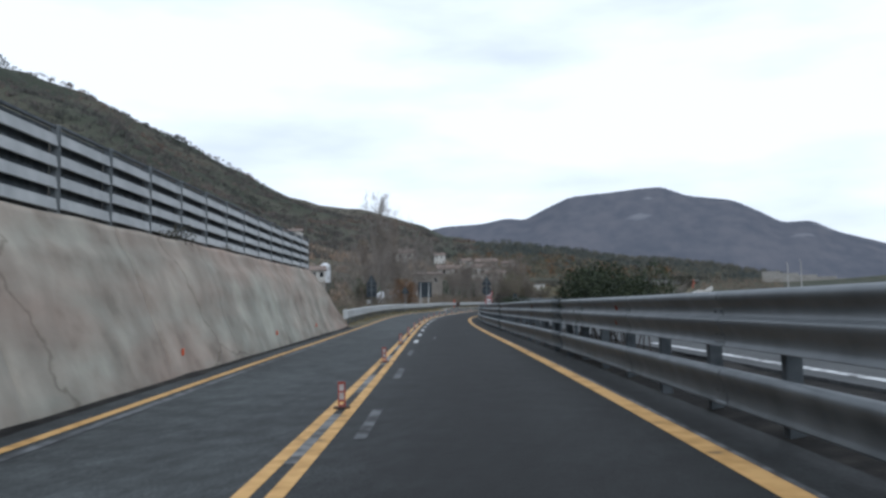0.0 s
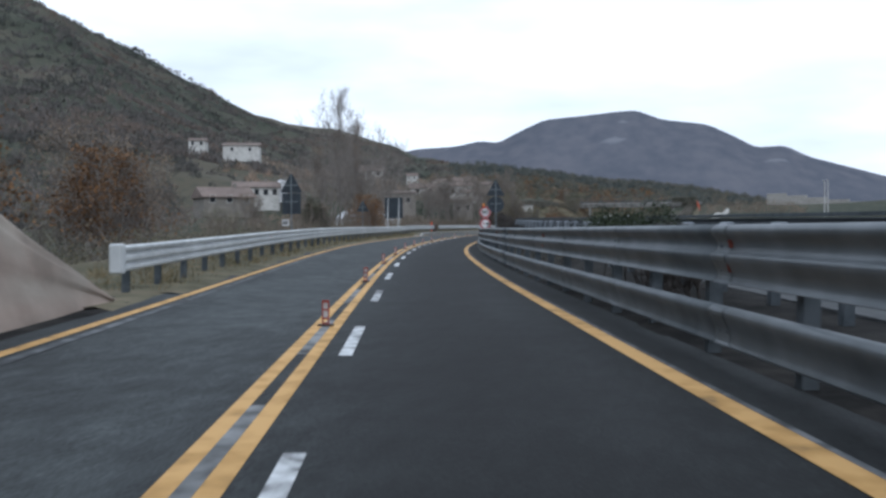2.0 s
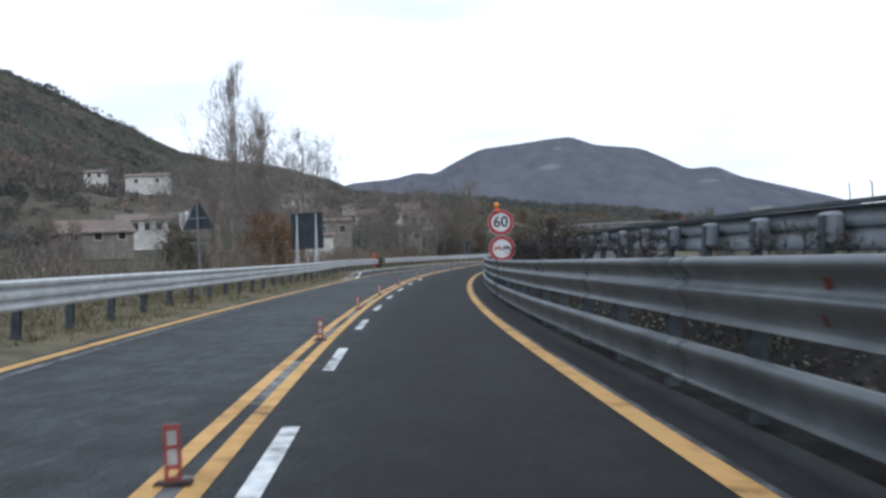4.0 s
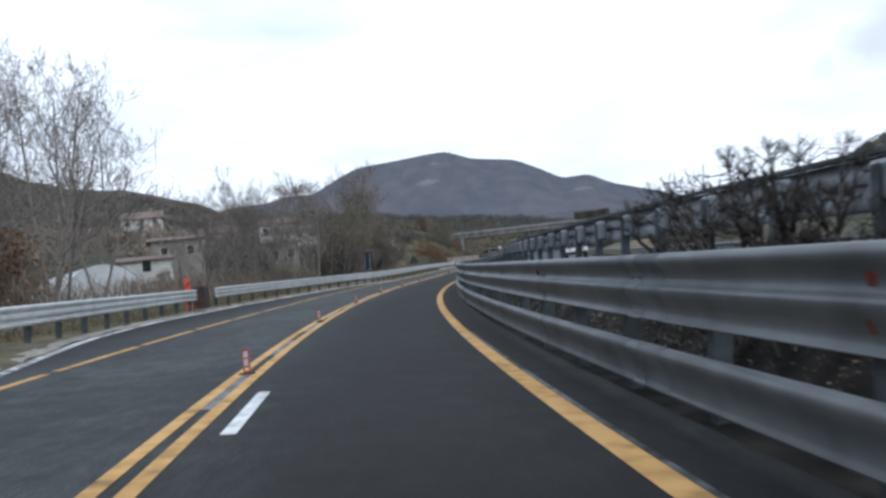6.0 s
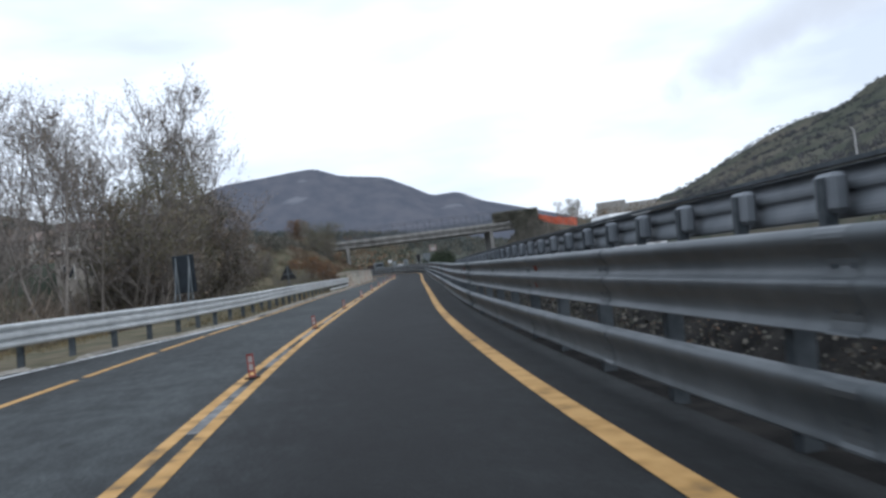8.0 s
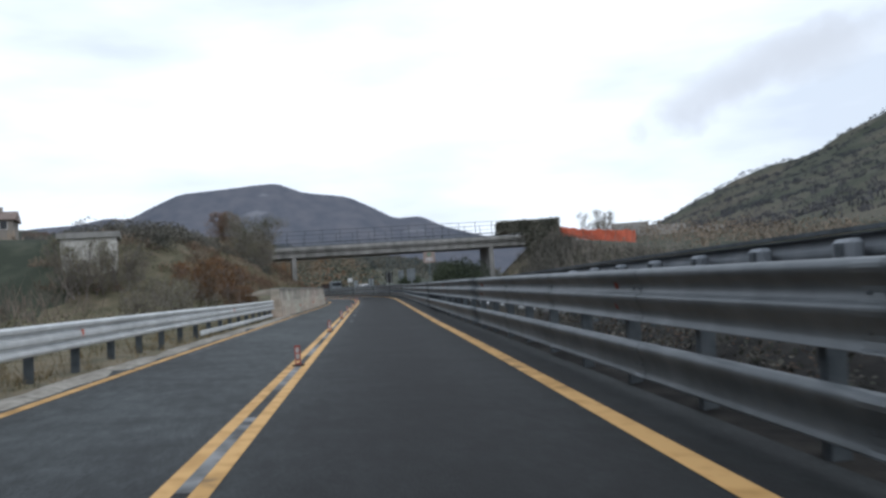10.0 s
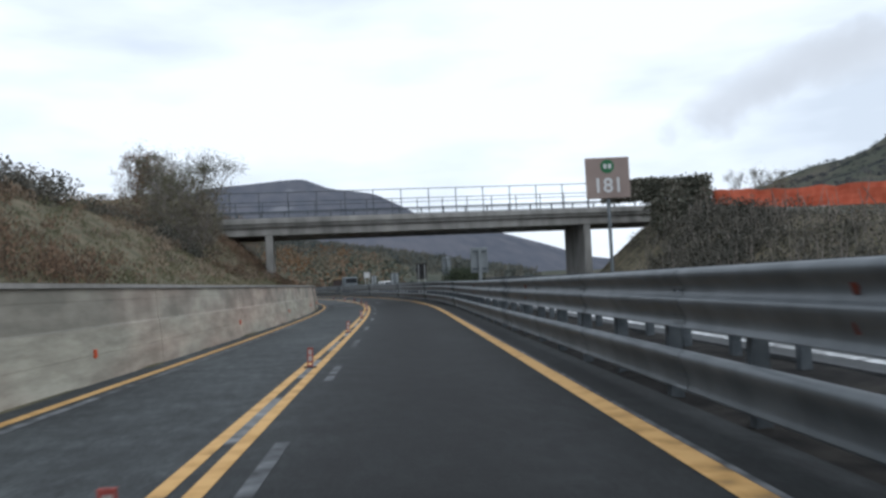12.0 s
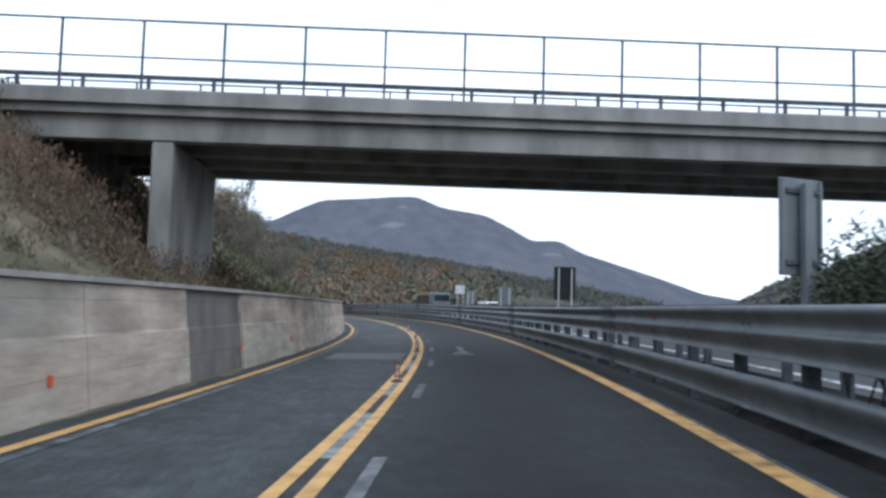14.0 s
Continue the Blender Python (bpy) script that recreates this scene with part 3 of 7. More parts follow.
def terrain(x, y, corridor=True):
    """The ground's height, for arrays of x and y."""
    x, y = np.asarray(x, float), np.asarray(y, float)
    shape = x.shape
    x, y = x.ravel(), y.ravel()
    i, u, dist = near_road(x, y)
    s = SS[i]
    flank = side(s, u)
    if corridor:
        flank = np.where(u < 0, flank * smooth(9, 15.5, -u), flank)
    z = _z[i] - np.clip(u, -9, 6) * _b[i] + flank - 0.1
    if corridor:
        z = z - 0.8 * (1 - smooth(13.5, 16, -u)) * (1 - smooth(22, 25, u))
    # hills all round
    r = np.hypot(x + 20, y - 140)
    az = np.degrees(np.arctan2(-(x + 20), y - 140))
    el = key(az, [-180, -120, -60, -37.5, -30, -26, -22, -18, -13.5, -10, -6.5, -3, 1, 5.5, 9, 14, 16.5, 19, 22.5, 26, 29, 34, 37, 40, 60, 120, 180],
             [4, 6, 11.2, 8.4, 5.8, 4.35, 2.7, 1.0, 0.9, 1.6, 2.3, 2.9, 3.5, 4.3, 4.5, 4.9, 6.0, 6.95, 7.4, 8.2, 9.45, 12.15, 14.05, 15.9, 18, 8, 4])
    top = key(az, [-40, -24, -15, -8, 8, 14, 40], [1600, 1600, 1100, 900, 900, 1100, 900])
    ridge = np.tan(np.radians(el)) * top
    hill = ridge * np.where(r < top, np.clip((r - 110) / (top - 110), 0, 1) ** 1.35, np.clip(1 - (r - top) / 900, 0, 1) ** 1.2)
    hill = hill * smooth(30, 110, dist)
    w = smooth(120, 500, r) * smooth(30, 110, dist)
    far = w > 0
    n1 = np.zeros(len(x))
    n1[far] = [noise.fractal(Vector((a * 0.006, b * 0.006, 3.1)), 1.0, 2.0, 4) for a, b in zip(x[far], y[far])]
    z = z * (1 - w) + w * 2.0 + hill * (1 + 0.10 * n1 * w) + n1 * 3 * w
    return z.reshape(shape)


def ticks(spans):
    out = []
    for a, b, d in spans:
        out += list(np.arange(a, b, d))
    return np.array(out + [spans[-1][1]])


def grid_mesh(name, X, Y, Z, mat):
    ny, nx = X.shape
    me = bpy.data.meshes.new(name)
    idx = np.arange(nx * ny).reshape(ny, nx)
    quads = np.stack([idx[:-1, :-1], idx[:-1, 1:], idx[1:, 1:], idx[1:, :-1]], -1).reshape(-1, 4)
    me.from_pydata(np.stack([X.ravel(), Y.ravel(), Z.ravel()], 1).tolist(), [], quads.tolist())
    me.materials.append(mat)
    me.polygons.foreach_set("use_smooth", np.ones(len(quads), bool))
    return new(name, me)


gx = ticks([(-4600, -1600, 300), (-1600, -600, 60), (-600, -150, 18), (-150, -70, 5), (-70, 60, 1.8), (60, 150, 5), (150, 600, 18), (600, 1600, 60), (1600, 4600, 300)])
gy = ticks([(-1500, -300, 150), (-300, -60, 20), (-60, 400, 2.4), (400, 520, 5), (520, 900, 18), (900, 2000, 55), (2000, 4800, 300)])
GX, GY = np.meshgrid(gx, gy)
GZ = np.concatenate([terrain(GX[i:i + 20], GY[i:i + 20]) for i in range(0, len(gy), 20)])
tagged(grid_mesh("ground", GX, GY, GZ, HILL_GROUND), "dry grassy valley ground rising into wooded hills", "ground", kind="structure")


def verge(name, s0, s1, us, mat, label, ds=1.5, rough=0.04):
    sl = steps(s0, s1, ds)
    P = np.zeros((len(sl), len(us), 3))
    for a, s in enumerate(sl):
        for b, u in enumerate(us):
            uu = u(s) if callable(u) else u
            t = heading(s)
            x, y = np.interp(s, SS, _x) + uu * math.cos(t), np.interp(s, SS, _y) + uu * math.sin(t)
            z = np.interp(s, SS, _z) - float(np.clip(uu, -9, 6)) * bank(s) + float(side(np.float64(s), np.float64(uu)))
            edge = 0.0 if b in (0, len(us) - 1) else 1.0
            z += edge * (rough * noise.fractal(Vector((x * 0.9, y * 0.9, 1.7)), 1.0, 2.0, 3)) - (0.03 if b == 0 else 0)
            P[a, b] = (x, y, z)
    return tagged(grid_mesh(name, P[..., 0], P[..., 1], P[..., 2], mat), label, "verge", kind="structure")


RLEFT = lambda s: float(road_left(np.float64(s)))
LEFT_U = [lambda s: float(road_left(np.float64(s))) + 0.25, lambda s: float(road_left(np.float64(s))) - 0.15, lambda s: float(road_left(np.float64(s))) - 0.6] + [lambda s, k=k: float(road_left(np.float64(s))) * (1 - k) - 16.5 * k for k in (0.09, 0.14, 0.2, 0.27, 0.35, 0.45, 0.56, 0.68, 0.8, 0.9, 1.0)]
verge("verge_left", 44, 480, LEFT_U, GRASS, "grassy roadside verge with dirt", rough=0.10)
verge("gravel_strip", 118, 244, [lambda s: (float(white_edge(s)) if s < 188 else -lane_l(s)) - 0.12, lambda s: (float(white_edge(s)) if s < 188 else -lane_l(s)) - 0.35, lambda s: (float(white_edge(s)) if s < 188 else -lane_l(s)) - 0.62], GRAVEL, "pale strip of grit along the road's edge", ds=1.0, rough=0.05).location.z = 0.02
verge("verge_dirt", 47, 118, [lambda s: -lane_l(s) - 0.10, lambda s: -lane_l(s) - 0.3, lambda s: RLEFT(s) - 0.35], GRASS, "tan dirt between the edge line and the grass", ds=1.0, rough=0.05).location.z = 0.02
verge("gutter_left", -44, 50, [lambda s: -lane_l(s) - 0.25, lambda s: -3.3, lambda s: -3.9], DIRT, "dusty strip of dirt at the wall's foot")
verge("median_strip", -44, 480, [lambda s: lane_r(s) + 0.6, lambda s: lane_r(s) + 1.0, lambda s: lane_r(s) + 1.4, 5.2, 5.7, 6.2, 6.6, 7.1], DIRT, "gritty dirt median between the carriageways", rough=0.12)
verge("verge_right", -44, 480, [14.7, 15.6, 16.6, 18, 20, 22.5, 25], GRASS, "rough grass verge beyond the opposite carriageway", ds=3, rough=0.1)

# ---- road ----
ROAD_S = steps(-44, 480, 2.0)
RL = lambda s: float(road_left(np.float64(s)))
cols = [RL] + [lambda s, k=k: RL(s) * (1 - k / 5) for k in range(1, 5)] + [lambda s, k=k: (lane_r(s) + 0.75) * k / 12 for k in range(13)]
bm = bmesh.new()
strip(bm, [(c, 0.0) for c in cols] + [(cols[-1], -0.25), (RL, -0.25)], ROAD_S)
rd = tagged(link("road", bm, ASPHALT), "dark worn asphalt carriageway with polished tracks and painted windscreen dimming", "road", kind="structure")
lat = rd.data.attributes.new("lateral", "FLOAT", "POINT")
lat.data.foreach_set("value", np.array([(c(s) if k < len(cols) else 0.0) for s in ROAD_S for k, c in enumerate(cols + [RL, RL])], np.float32))
tagged(link("road_opposite", strip(bmesh.new(), [(6.9, lambda s: rise_right(s) + 0.05), (15.0, lambda s: rise_right(s) + 0.05), (15.0, lambda s: rise_right(s) - 0.25), (6.9, lambda s: rise_right(s) - 0.25)], ROAD_S), ASPHALT_FAR), "asphalt of the opposite carriageway", "road", kind="structure")
PAINT = 0.006


def line(u0, w, mat, label, s0=-44, s1=480, h=PAINT, name="road_marking"):
    n = max(2, int((s1 - s0) / 2) + 1)
    bm = strip(bmesh.new(), [(lambda s: u0(s) - w / 2, h), (lambda s: u0(s) + w / 2, h)], steps(s0, s1, (s1 - s0) / (n - 1)), False)
    return tagged(link(name, bm, mat), label, "road marking", kind="structure")


def right_line(s):
    return lane_r(s) + float(key(s, [10, 45, 60, 105, 118, 150, 200, 230, 270], [0.0, -0.08, -0.08, -0.05, -0.07, -0.10, -0.08, -0.04, -0.05]))


line(right_line, 0.215, YELLOW, "worn yellow edge line")
for s0, s1 in ((-44, 130), (226, 480)):
    line(lambda s: right_line(s) + 0.14, 0.06, FAINT_PAINT, "faded white line showing beside the yellow edge line", s0, s1)
line(lambda s: -0.107, 0.125, YELLOW, "worn yellow line of the double centre line")
line(lambda s: 0.127, 0.13, YELLOW, "worn yellow line of the double centre line")
line(lambda s: -lane_l(s), 0.15, YELLOW, "worn yellow edge line", -44, 121)
for k in range(15):
    line(lambda s: -lane_l(s), 0.13, YELLOW, "broken yellow line across the lay-by", 121.6 + 4.5 * k, 125.7 + 4.5 * k)
line(lambda s: -lane_l(s), 0.15, YELLOW, "worn yellow edge line", 189, 480)
line(lambda s: -lane_l(s) + 0.24, 0.12, FAINT_PAINT, "faded white edge line inside the yellow line", -44, 112)
line(lambda s: -lane_l(s) + 0.24, 0.12, FAINT_PAINT, "faded white edge line inside the yellow line", 215, 480)
line(lambda s: float(white_edge(s)), 0.18, WHITE_PAINT, "white edge line curving round the lay-by", 120, 188)
line(lambda s: 7.5, 0.26, WHITE_PAINT, "white edge line of the opposite carriageway", h=0.06)
for s0 in [6.3 + 5.63 * k for k in range(-8, 20)] + [116.2 + 5.4 * k for k in range(1, 60)]:
    line(lambda s: 0.008, 0.105, PATCH_PAINT, "old white lane dash between the yellow lines", s0, s0 + 3.15, name="lane_dash")
for s0 in (27.4, 33.8, 40, 46.2, 52.3, 58.6, 64.4, 70.2, 76, 81.8, 87.7, 93.6, 99.9, 106.3, 113.4, 120.2):
    line(lambda s: 0.43, 0.13, WHITE_PAINT, "white lane dash beside the double line", s0, s0 + 2.5, name="lane_dash")
for s0 in (1.2, 7.5, 14.2, 20.8, 229.3, 236.4, 243.5, 250.6, 257.7, 264.9, 272.1, 279.3, 286.8, 294, 301, 308, 315, 322):
    line(lambda s: 0.45, 0.12, FAINT_PAINT, "nearly worn-off white lane dash", s0, s0 + 2.3, name="lane_dash")
# worn patches left by old arrows
for s0, u0 in ((30.6, 1.05), (306, 1.35)):
    wob = lambda s, a=s0: 0.16 * noise.noise(Vector((s * 0.9, a, 0)))
    bm = strip(bmesh.new(), [(lambda s, a=s0, u=u0: u - 0.10 - max(0, (0.05 if a < 100 else 0.3) - 0.16 * (s - a)) + wob(s), 0.004), (lambda s, a=s0, u=u0: u + (0.0 if a < 100 else 0.08) + max(0, (0.04 if a < 100 else 0.22) - 0.12 * (s - a)) + wob(s + 3), 0.004)], steps(s0, s0 + (2.2 if s0 < 100 else 5.5), 0.3), False)
    tagged(link("road_marking", bm, FAINT_PAINT), "remains of a worn white arrow on the asphalt", "road marking", kind="structure")
# a lighter patch across the lane under the bridge
tagged(link("road_patch", strip(bmesh.new(), [(-2.2, 0.004), (-0.3, 0.004)], steps(303.5, 306.5, 1), False), material("pale_patch_asphalt", [(0.08, 0.08, 0.083), (0.13, 0.132, 0.135)], 5, 0.85, bump=0.2)), "pale repaired patch in the asphalt", "road patch", kind="structure")


# ---- guard rails ----
def rail_post(h, w=0.12, d=0.07, foot=False):
    """An open C-section post, y along the road."""
    bm = bmesh.new()
    box(bm, -d, -d + 0.012, -w / 2, w / 2, -0.3, h)
    box(bm, -d, d, -w / 2 - 0.005, -w / 2 + 0.007, -0.3, h)
    box(bm, -d, d, w / 2 - 0.007, w / 2 + 0.005, -0.3, h)
    if foot:
        box(bm, -d - 0.1, d + 0.1, -w / 2 - 0.1, w / 2 + 0.1, 0.0, 0.03)
    me = bpy.data.meshes.new("post")
    bm.to_mesh(me)
    bm.free()
    me.materials.append(POST_STEEL)
    return me


def lean(s):
    """A tilt square to the road's cross fall."""
    return pose(0, 0, 0, 0, math.degrees(math.atan(bank(s))), 0)


def posts(thing, me, s_list, u, lift=lambda s: 0.0, name="post"):
    for s in s_list:
        o = new(name, me)
        o.parent = thing
        o.matrix_world = spot(s, u(s), lift(s)) @ lean(s)


def beam(bm, prof, u, s_list, lift=lambda s: 0.0, thick=0.012, sign=1):
    a = [(lambda s, d=d: u(s) + d, lambda s, h=h: lift(s) + h) for d, h in prof]
    b = [(lambda s, d=d: u(s) + d + thick * sign, lambda s, h=h: lift(s) + h) for d, h in prof[::-1]]
    return strip(bm, a + b, s_list)


# two broad waves towards the road, the top rolled over; rows of (outward, height)
WAVE3 = [(0.09, 1.30), (0.05, 1.319), (0.0, 1.318), (-0.04, 1.305), (-0.062, 1.28), (-0.066, 1.255), (-0.055, 1.225), (-0.02, 1.185), (0.005, 1.15), (0.01, 1.11), (0.0, 1.075), (-0.02, 1.055), (-0.05, 1.043), (-0.064, 1.028), (-0.066, 1.01), (-0.055, 0.975), (-0.02, 0.92), (0.005, 0.87), (0.01, 0.83), (0.0, 0.79), (-0.03, 0.772), (-0.035, 0.762)]
LOWER = [(0.05, 0.53), (0.01, 0.545), (-0.03, 0.538), (-0.06, 0.52), (-0.075, 0.495), (-0.07, 0.46), (-0.04, 0.40), (-0.01, 0.34), (0.004, 0.29), (0.008, 0.24), (0.004, 0.205), (-0.012, 0.18), (-0.012, 0.165)]
RAIL_U = lambda s: lane_r(s) + 0.65
rail = empty("guard_rail")
for a in range(-40, 420, 20):
    part("beam", beam(bmesh.new(), WAVE3, RAIL_U, steps(a, a + 20.0, 2)), STEEL, rail, smooth=True)
    part("lower_beam", beam(bmesh.new(), LOWER, RAIL_U, steps(a, a + 20.0, 2)), STEEL, rail, smooth=True)
    part("back_bar", strip(bmesh.new(), [(lambda s: RAIL_U(s) + 0.36, 0.98), (lambda s: RAIL_U(s) + 0.40, 0.98), (lambda s: RAIL_U(s) + 0.40, 1.10), (lambda s: RAIL_U(s) + 0.36, 1.10)], steps(a, a + 20.0, 4)), POST_STEEL, rail)
# overlapped joints with bolt heads
joint_bolt = bmesh.new()
tube(joint_bolt, (-0.008, 0, 0), (0.02, 0, 0), 0.015, 0.015, 6)
me_bolt = bpy.data.meshes.new("bolt")
joint_bolt.to_mesh(me_bolt)
joint_bolt.free()
me_bolt.materials.append(POST_STEEL)
for k in range(74):
    s0 = -36.9 + 4.5 * k
    for nm, prof, hs in (("splice", WAVE3, (1.11, 0.88)), ("lower_splice", LOWER, (0.31,))):
        sp = part(nm, beam(bmesh.new(), [(d - 0.007, h) for d, h in prof], RAIL_U, [s0, s0 + 0.16, s0 + 0.32], thick=0.006), STEEL, rail)
        for h in hs:
            for ds in (0.06, 0.25):
                o = new("bolt", me_bolt)
                o.parent = sp
                o.matrix_world = spot(s0 + ds, RAIL_U(s0 + ds) - 0.006, h) @ lean(s0)
posts(rail, rail_post(1.2), [x * 2.25 - 38 for x in range(200)], lambda s: RAIL_U(s) + 0.24)
for nm, q in (("spacer", (-0.145, 0.02, 0.82, 1.16)), ("lower_spacer", (-0.165, 0.02, 0.25, 0.40))):
    bm = bmesh.new()
    box(bm, q[0], q[1], -0.06, 0.06, q[2], q[3])
    me_sp = bpy.data.meshes.new(nm)
    bm.to_mesh(me_sp)
    bm.free()
    me_sp.materials.append(POST_STEEL)
    posts(rail, me_sp, [x * 2.25 - 38 for x in range(200)], lambda s: RAIL_U(s) + 0.20, name=nm)
tagged(rail, "weathered galvanised guard rail with a two-wave beam and lower rub rail", "guard rail")
# splice bolts plates and small red reflectors on the rail
def reflector():
    ob = empty("rail_reflector")
    for z0 in (1.10, 0.87):
        bm = bmesh.new()
        vs = [bm.verts.new(p) for p in ((0.015, -0.008, z0), (0.015, 0.008, z0), (-0.02, 0.0, z0), (0.015, -0.032, z0 + 0.075), (0.015, 0.032, z0 + 0.075), (-0.045, 0.0, z0 + 0.075))]
        for q in ((0, 1, 2), (3, 5, 4), (0, 2, 5, 3), (1, 4, 5, 2), (0, 3, 4, 1)):
            bm.faces.new([vs[i] for i in q])
        part("wedge", bm, RAIL_ORANGE, ob)
    return tagged(ob, "small faded orange-red reflector clipped into the rail", "reflector", "rail reflectors")


ref = None
for s in (13.6, 26.6, 39.6, 51.6, 64.5, 77.3, 90, 98, 117, 125.6, 142.9, 156.7, 169.5, 182.3, 195, 207, 219, 231, 243.4, 257.2, 270.2, 283.6, 296.5, 309.5):
    if ref is None:
        ref = reflector()
        ref.matrix_world = spot(s, RAIL_U(s)) @ lean(s)
    else:
        copy_thing(ref, spot(s, RAIL_U(s)) @ lean(s))

# the opposite carriageway's rail, seen from behind
rail2 = empty("guard_rail")
for a in range(30, 420, 20):
    part("beam", beam(bmesh.new(), [(-d * 0.7, h) for d, h in WAVE3], lambda s: 6.70, steps(a, a + 20.0, 2.5), rise_right, sign=-1), BACK_STEEL, rail2)
    part("top_bar", strip(bmesh.new(), [(6.60, lambda s: rise_right(s) + 1.335), (6.72, lambda s: rise_right(s) + 1.335), (6.72, lambda s: rise_right(s) + 1.385), (6.60, lambda s: rise_right(s) + 1.385)], steps(a, a + 20.0, 4)), POST_STEEL, rail2)
posts(rail2, rail_post(1.2, 0.14), [x * 2.25 + 31 for x in range(164)], lambda s: 6.46, lambda s: float(rise_right(s)))
bm = bmesh.new()
box(bm, -0.04, 0.15, -0.22, 0.22, 0.82, 1.25, bevel=0.05)
me_sp2 = bpy.data.meshes.new("spacer")
bm.to_mesh(me_sp2)
bm.free()
me_sp2.materials.append(BACK_STEEL)
posts(rail2, me_sp2, [x * 2.25 + 31 for x in range(164)], lambda s: 6.46, lambda s: float(rise_right(s)), name="spacer")
tagged(rail2, "grey steel guard rail with box spacers seen from behind", "guard rail")
# a far rail of the opposite carriageway
rail4 = empty("guard_rail")
for a in range(40, 420, 40):
    part("beam", beam(bmesh.new(), [(0.0, 0.78), (-0.05, 0.74), (-0.05, 0.68), (0.02, 0.62), (-0.05, 0.56), (-0.05, 0.5), (0, 0.46)], lambda s: 15.3, steps(a, a + 40.0, 5), rise_right), STEEL, rail4)
posts(rail4, rail_post(0.75), [x * 4 + 42 for x in range(92)], lambda s: 15.45, lambda s: float(rise_right(s)))
tagged(rail4, "low steel guard rail beyond the opposite carriageway", "guard rail")

# left-hand rails
WAVE2 = [(-0.02, 0.845), (0.03, 0.835), (0.055, 0.81), (0.05, 0.765), (-0.015, 0.735), (-0.015, 0.70), (0.05, 0.675), (0.055, 0.63), (0.05, 0.59), (-0.015, 0.56), (-0.015, 0.525), (0.05, 0.50), (0.055, 0.455), (0.035, 0.42), (-0.02, 0.41)]
for a, b in ((46.3, 148.9), (151.8, 240.5)):
    r3 = empty("guard_rail")
    n = int((b - a) / 20)
    for k in range(n):
        part("beam", beam(bmesh.new(), WAVE2, rail_left, steps(a + (b - a) * k / n, a + (b - a) * (k + 1) / n, 2), sign=-1), STEEL_LIGHT, r3)
    posts(r3, rail_post(0.76, 0.08, 0.06), [x for x in steps(a + 0.6, b - 0.5, 2.0)], lambda s: rail_left(s) - 0.12)
    if a < 50:
        # the rail's flared end piece
        bm = bmesh.new()
        box(bm, -0.12, 0.10, -0.16, 0.05, 0.38, 0.88, spot(46.2, rail_left(46.2)), 0.03)
        part("end_piece", bm, STEEL_LIGHT, r3, "pale flared end piece")
    if b > 200:
        part("lower_beam", strip(bmesh.new(), [(lambda s: rail_left(s) + 0.02, 0.22), (lambda s: rail_left(s) + 0.06, 0.20), (lambda s: rail_left(s) + 0.06, 0.10), (lambda s: rail_left(s) + 0.02, 0.08)], steps(222, 239.6, 2)), STEEL_LIGHT, r3)
    tagged(r3, "pale galvanised guard rail with a three-wave beam on steel posts", "guard rail")
bm = bmesh.new()
box(bm, 0.055, 0.075, -0.04, 0.04, 0.60, 0.70)
lr = tagged(link("rail_reflector", bm, ORANGE), "small orange reflector on the pale rail", "reflector", "rail reflectors")
lr.matrix_world = spot(61.6, rail_left(61.6))
for s in (83, 105, 126, 212, 228):
    copy_thing(lr, spot(s, rail_left(s)))

# ---- walls on the left ----
def wall1_top(s):
    return float(key(s, [38.6, 40.2, 45.2], [2.72, 2.6, 0.05]))


JOINTS = [-33.4, -22.6, -11.8, -1.2, 9.4, 15.0, 20.3, 31.2]


def wall1_face(k):
    """A row of the sprayed face, k from foot to top: it bulges unevenly and steps back in ledges."""
    def u(s):
        h = wall1_top(s) * k
        n = noise.noise(Vector((s * 0.22, h * 0.9, 5.0))) * 0.05 + noise.noise(Vector((s * 0.8, h * 2.0, 1.0))) * 0.02
        n -= 0.03 if any(abs(s - g) < 0.02 for g in JOINTS) else 0.0
        ledge = 0.07 * smooth(0.0, 0.06, k - 0.80 - 0.05 * noise.noise(Vector((s * 0.2, 0, 9)))) - 0.045 * smooth(0.0, 0.05, k - 0.46 - 0.14 * noise.noise(Vector((s * 0.16, 3, 2))))
        return -3.52 - 0.39 * h - float(ledge) * smooth(0, 0.4, k) + n * smooth(0.0, 0.2, k)
    return u


ROWS = [0.0, 0.08, 0.16, 0.24, 0.32, 0.4, 0.47, 0.54, 0.61, 0.68, 0.74, 0.79, 0.83, 0.87, 0.92, 0.96, 1.0]
tagged(link("retaining_wall", strip(bmesh.new(), [(-3.5, -0.15)] + [(wall1_face(k), lambda s, k=k: wall1_top(s) * k + 0.012 * math.sin(s * 2)) for k in ROWS] + [(lambda s: -4.35 - 0.39 * wall1_top(s), wall1_top), (-5.8, -0.15)], sorted(steps(-44, 45.2, 0.4) + [g + q for g in JOINTS for q in (-0.03, -0.015, 0.0, 0.015, 0.03)])), WALL_CONC, True), "stained sprayed-concrete retaining wall with uneven ledges", "retaining wall", kind="structure")
# low wall: two cast lifts and a coping, with a darker bay under the bridge
def wall2_h(s):
    return float(key(s, [241, 300, 335], [1.45, 1.6, 1.62]))


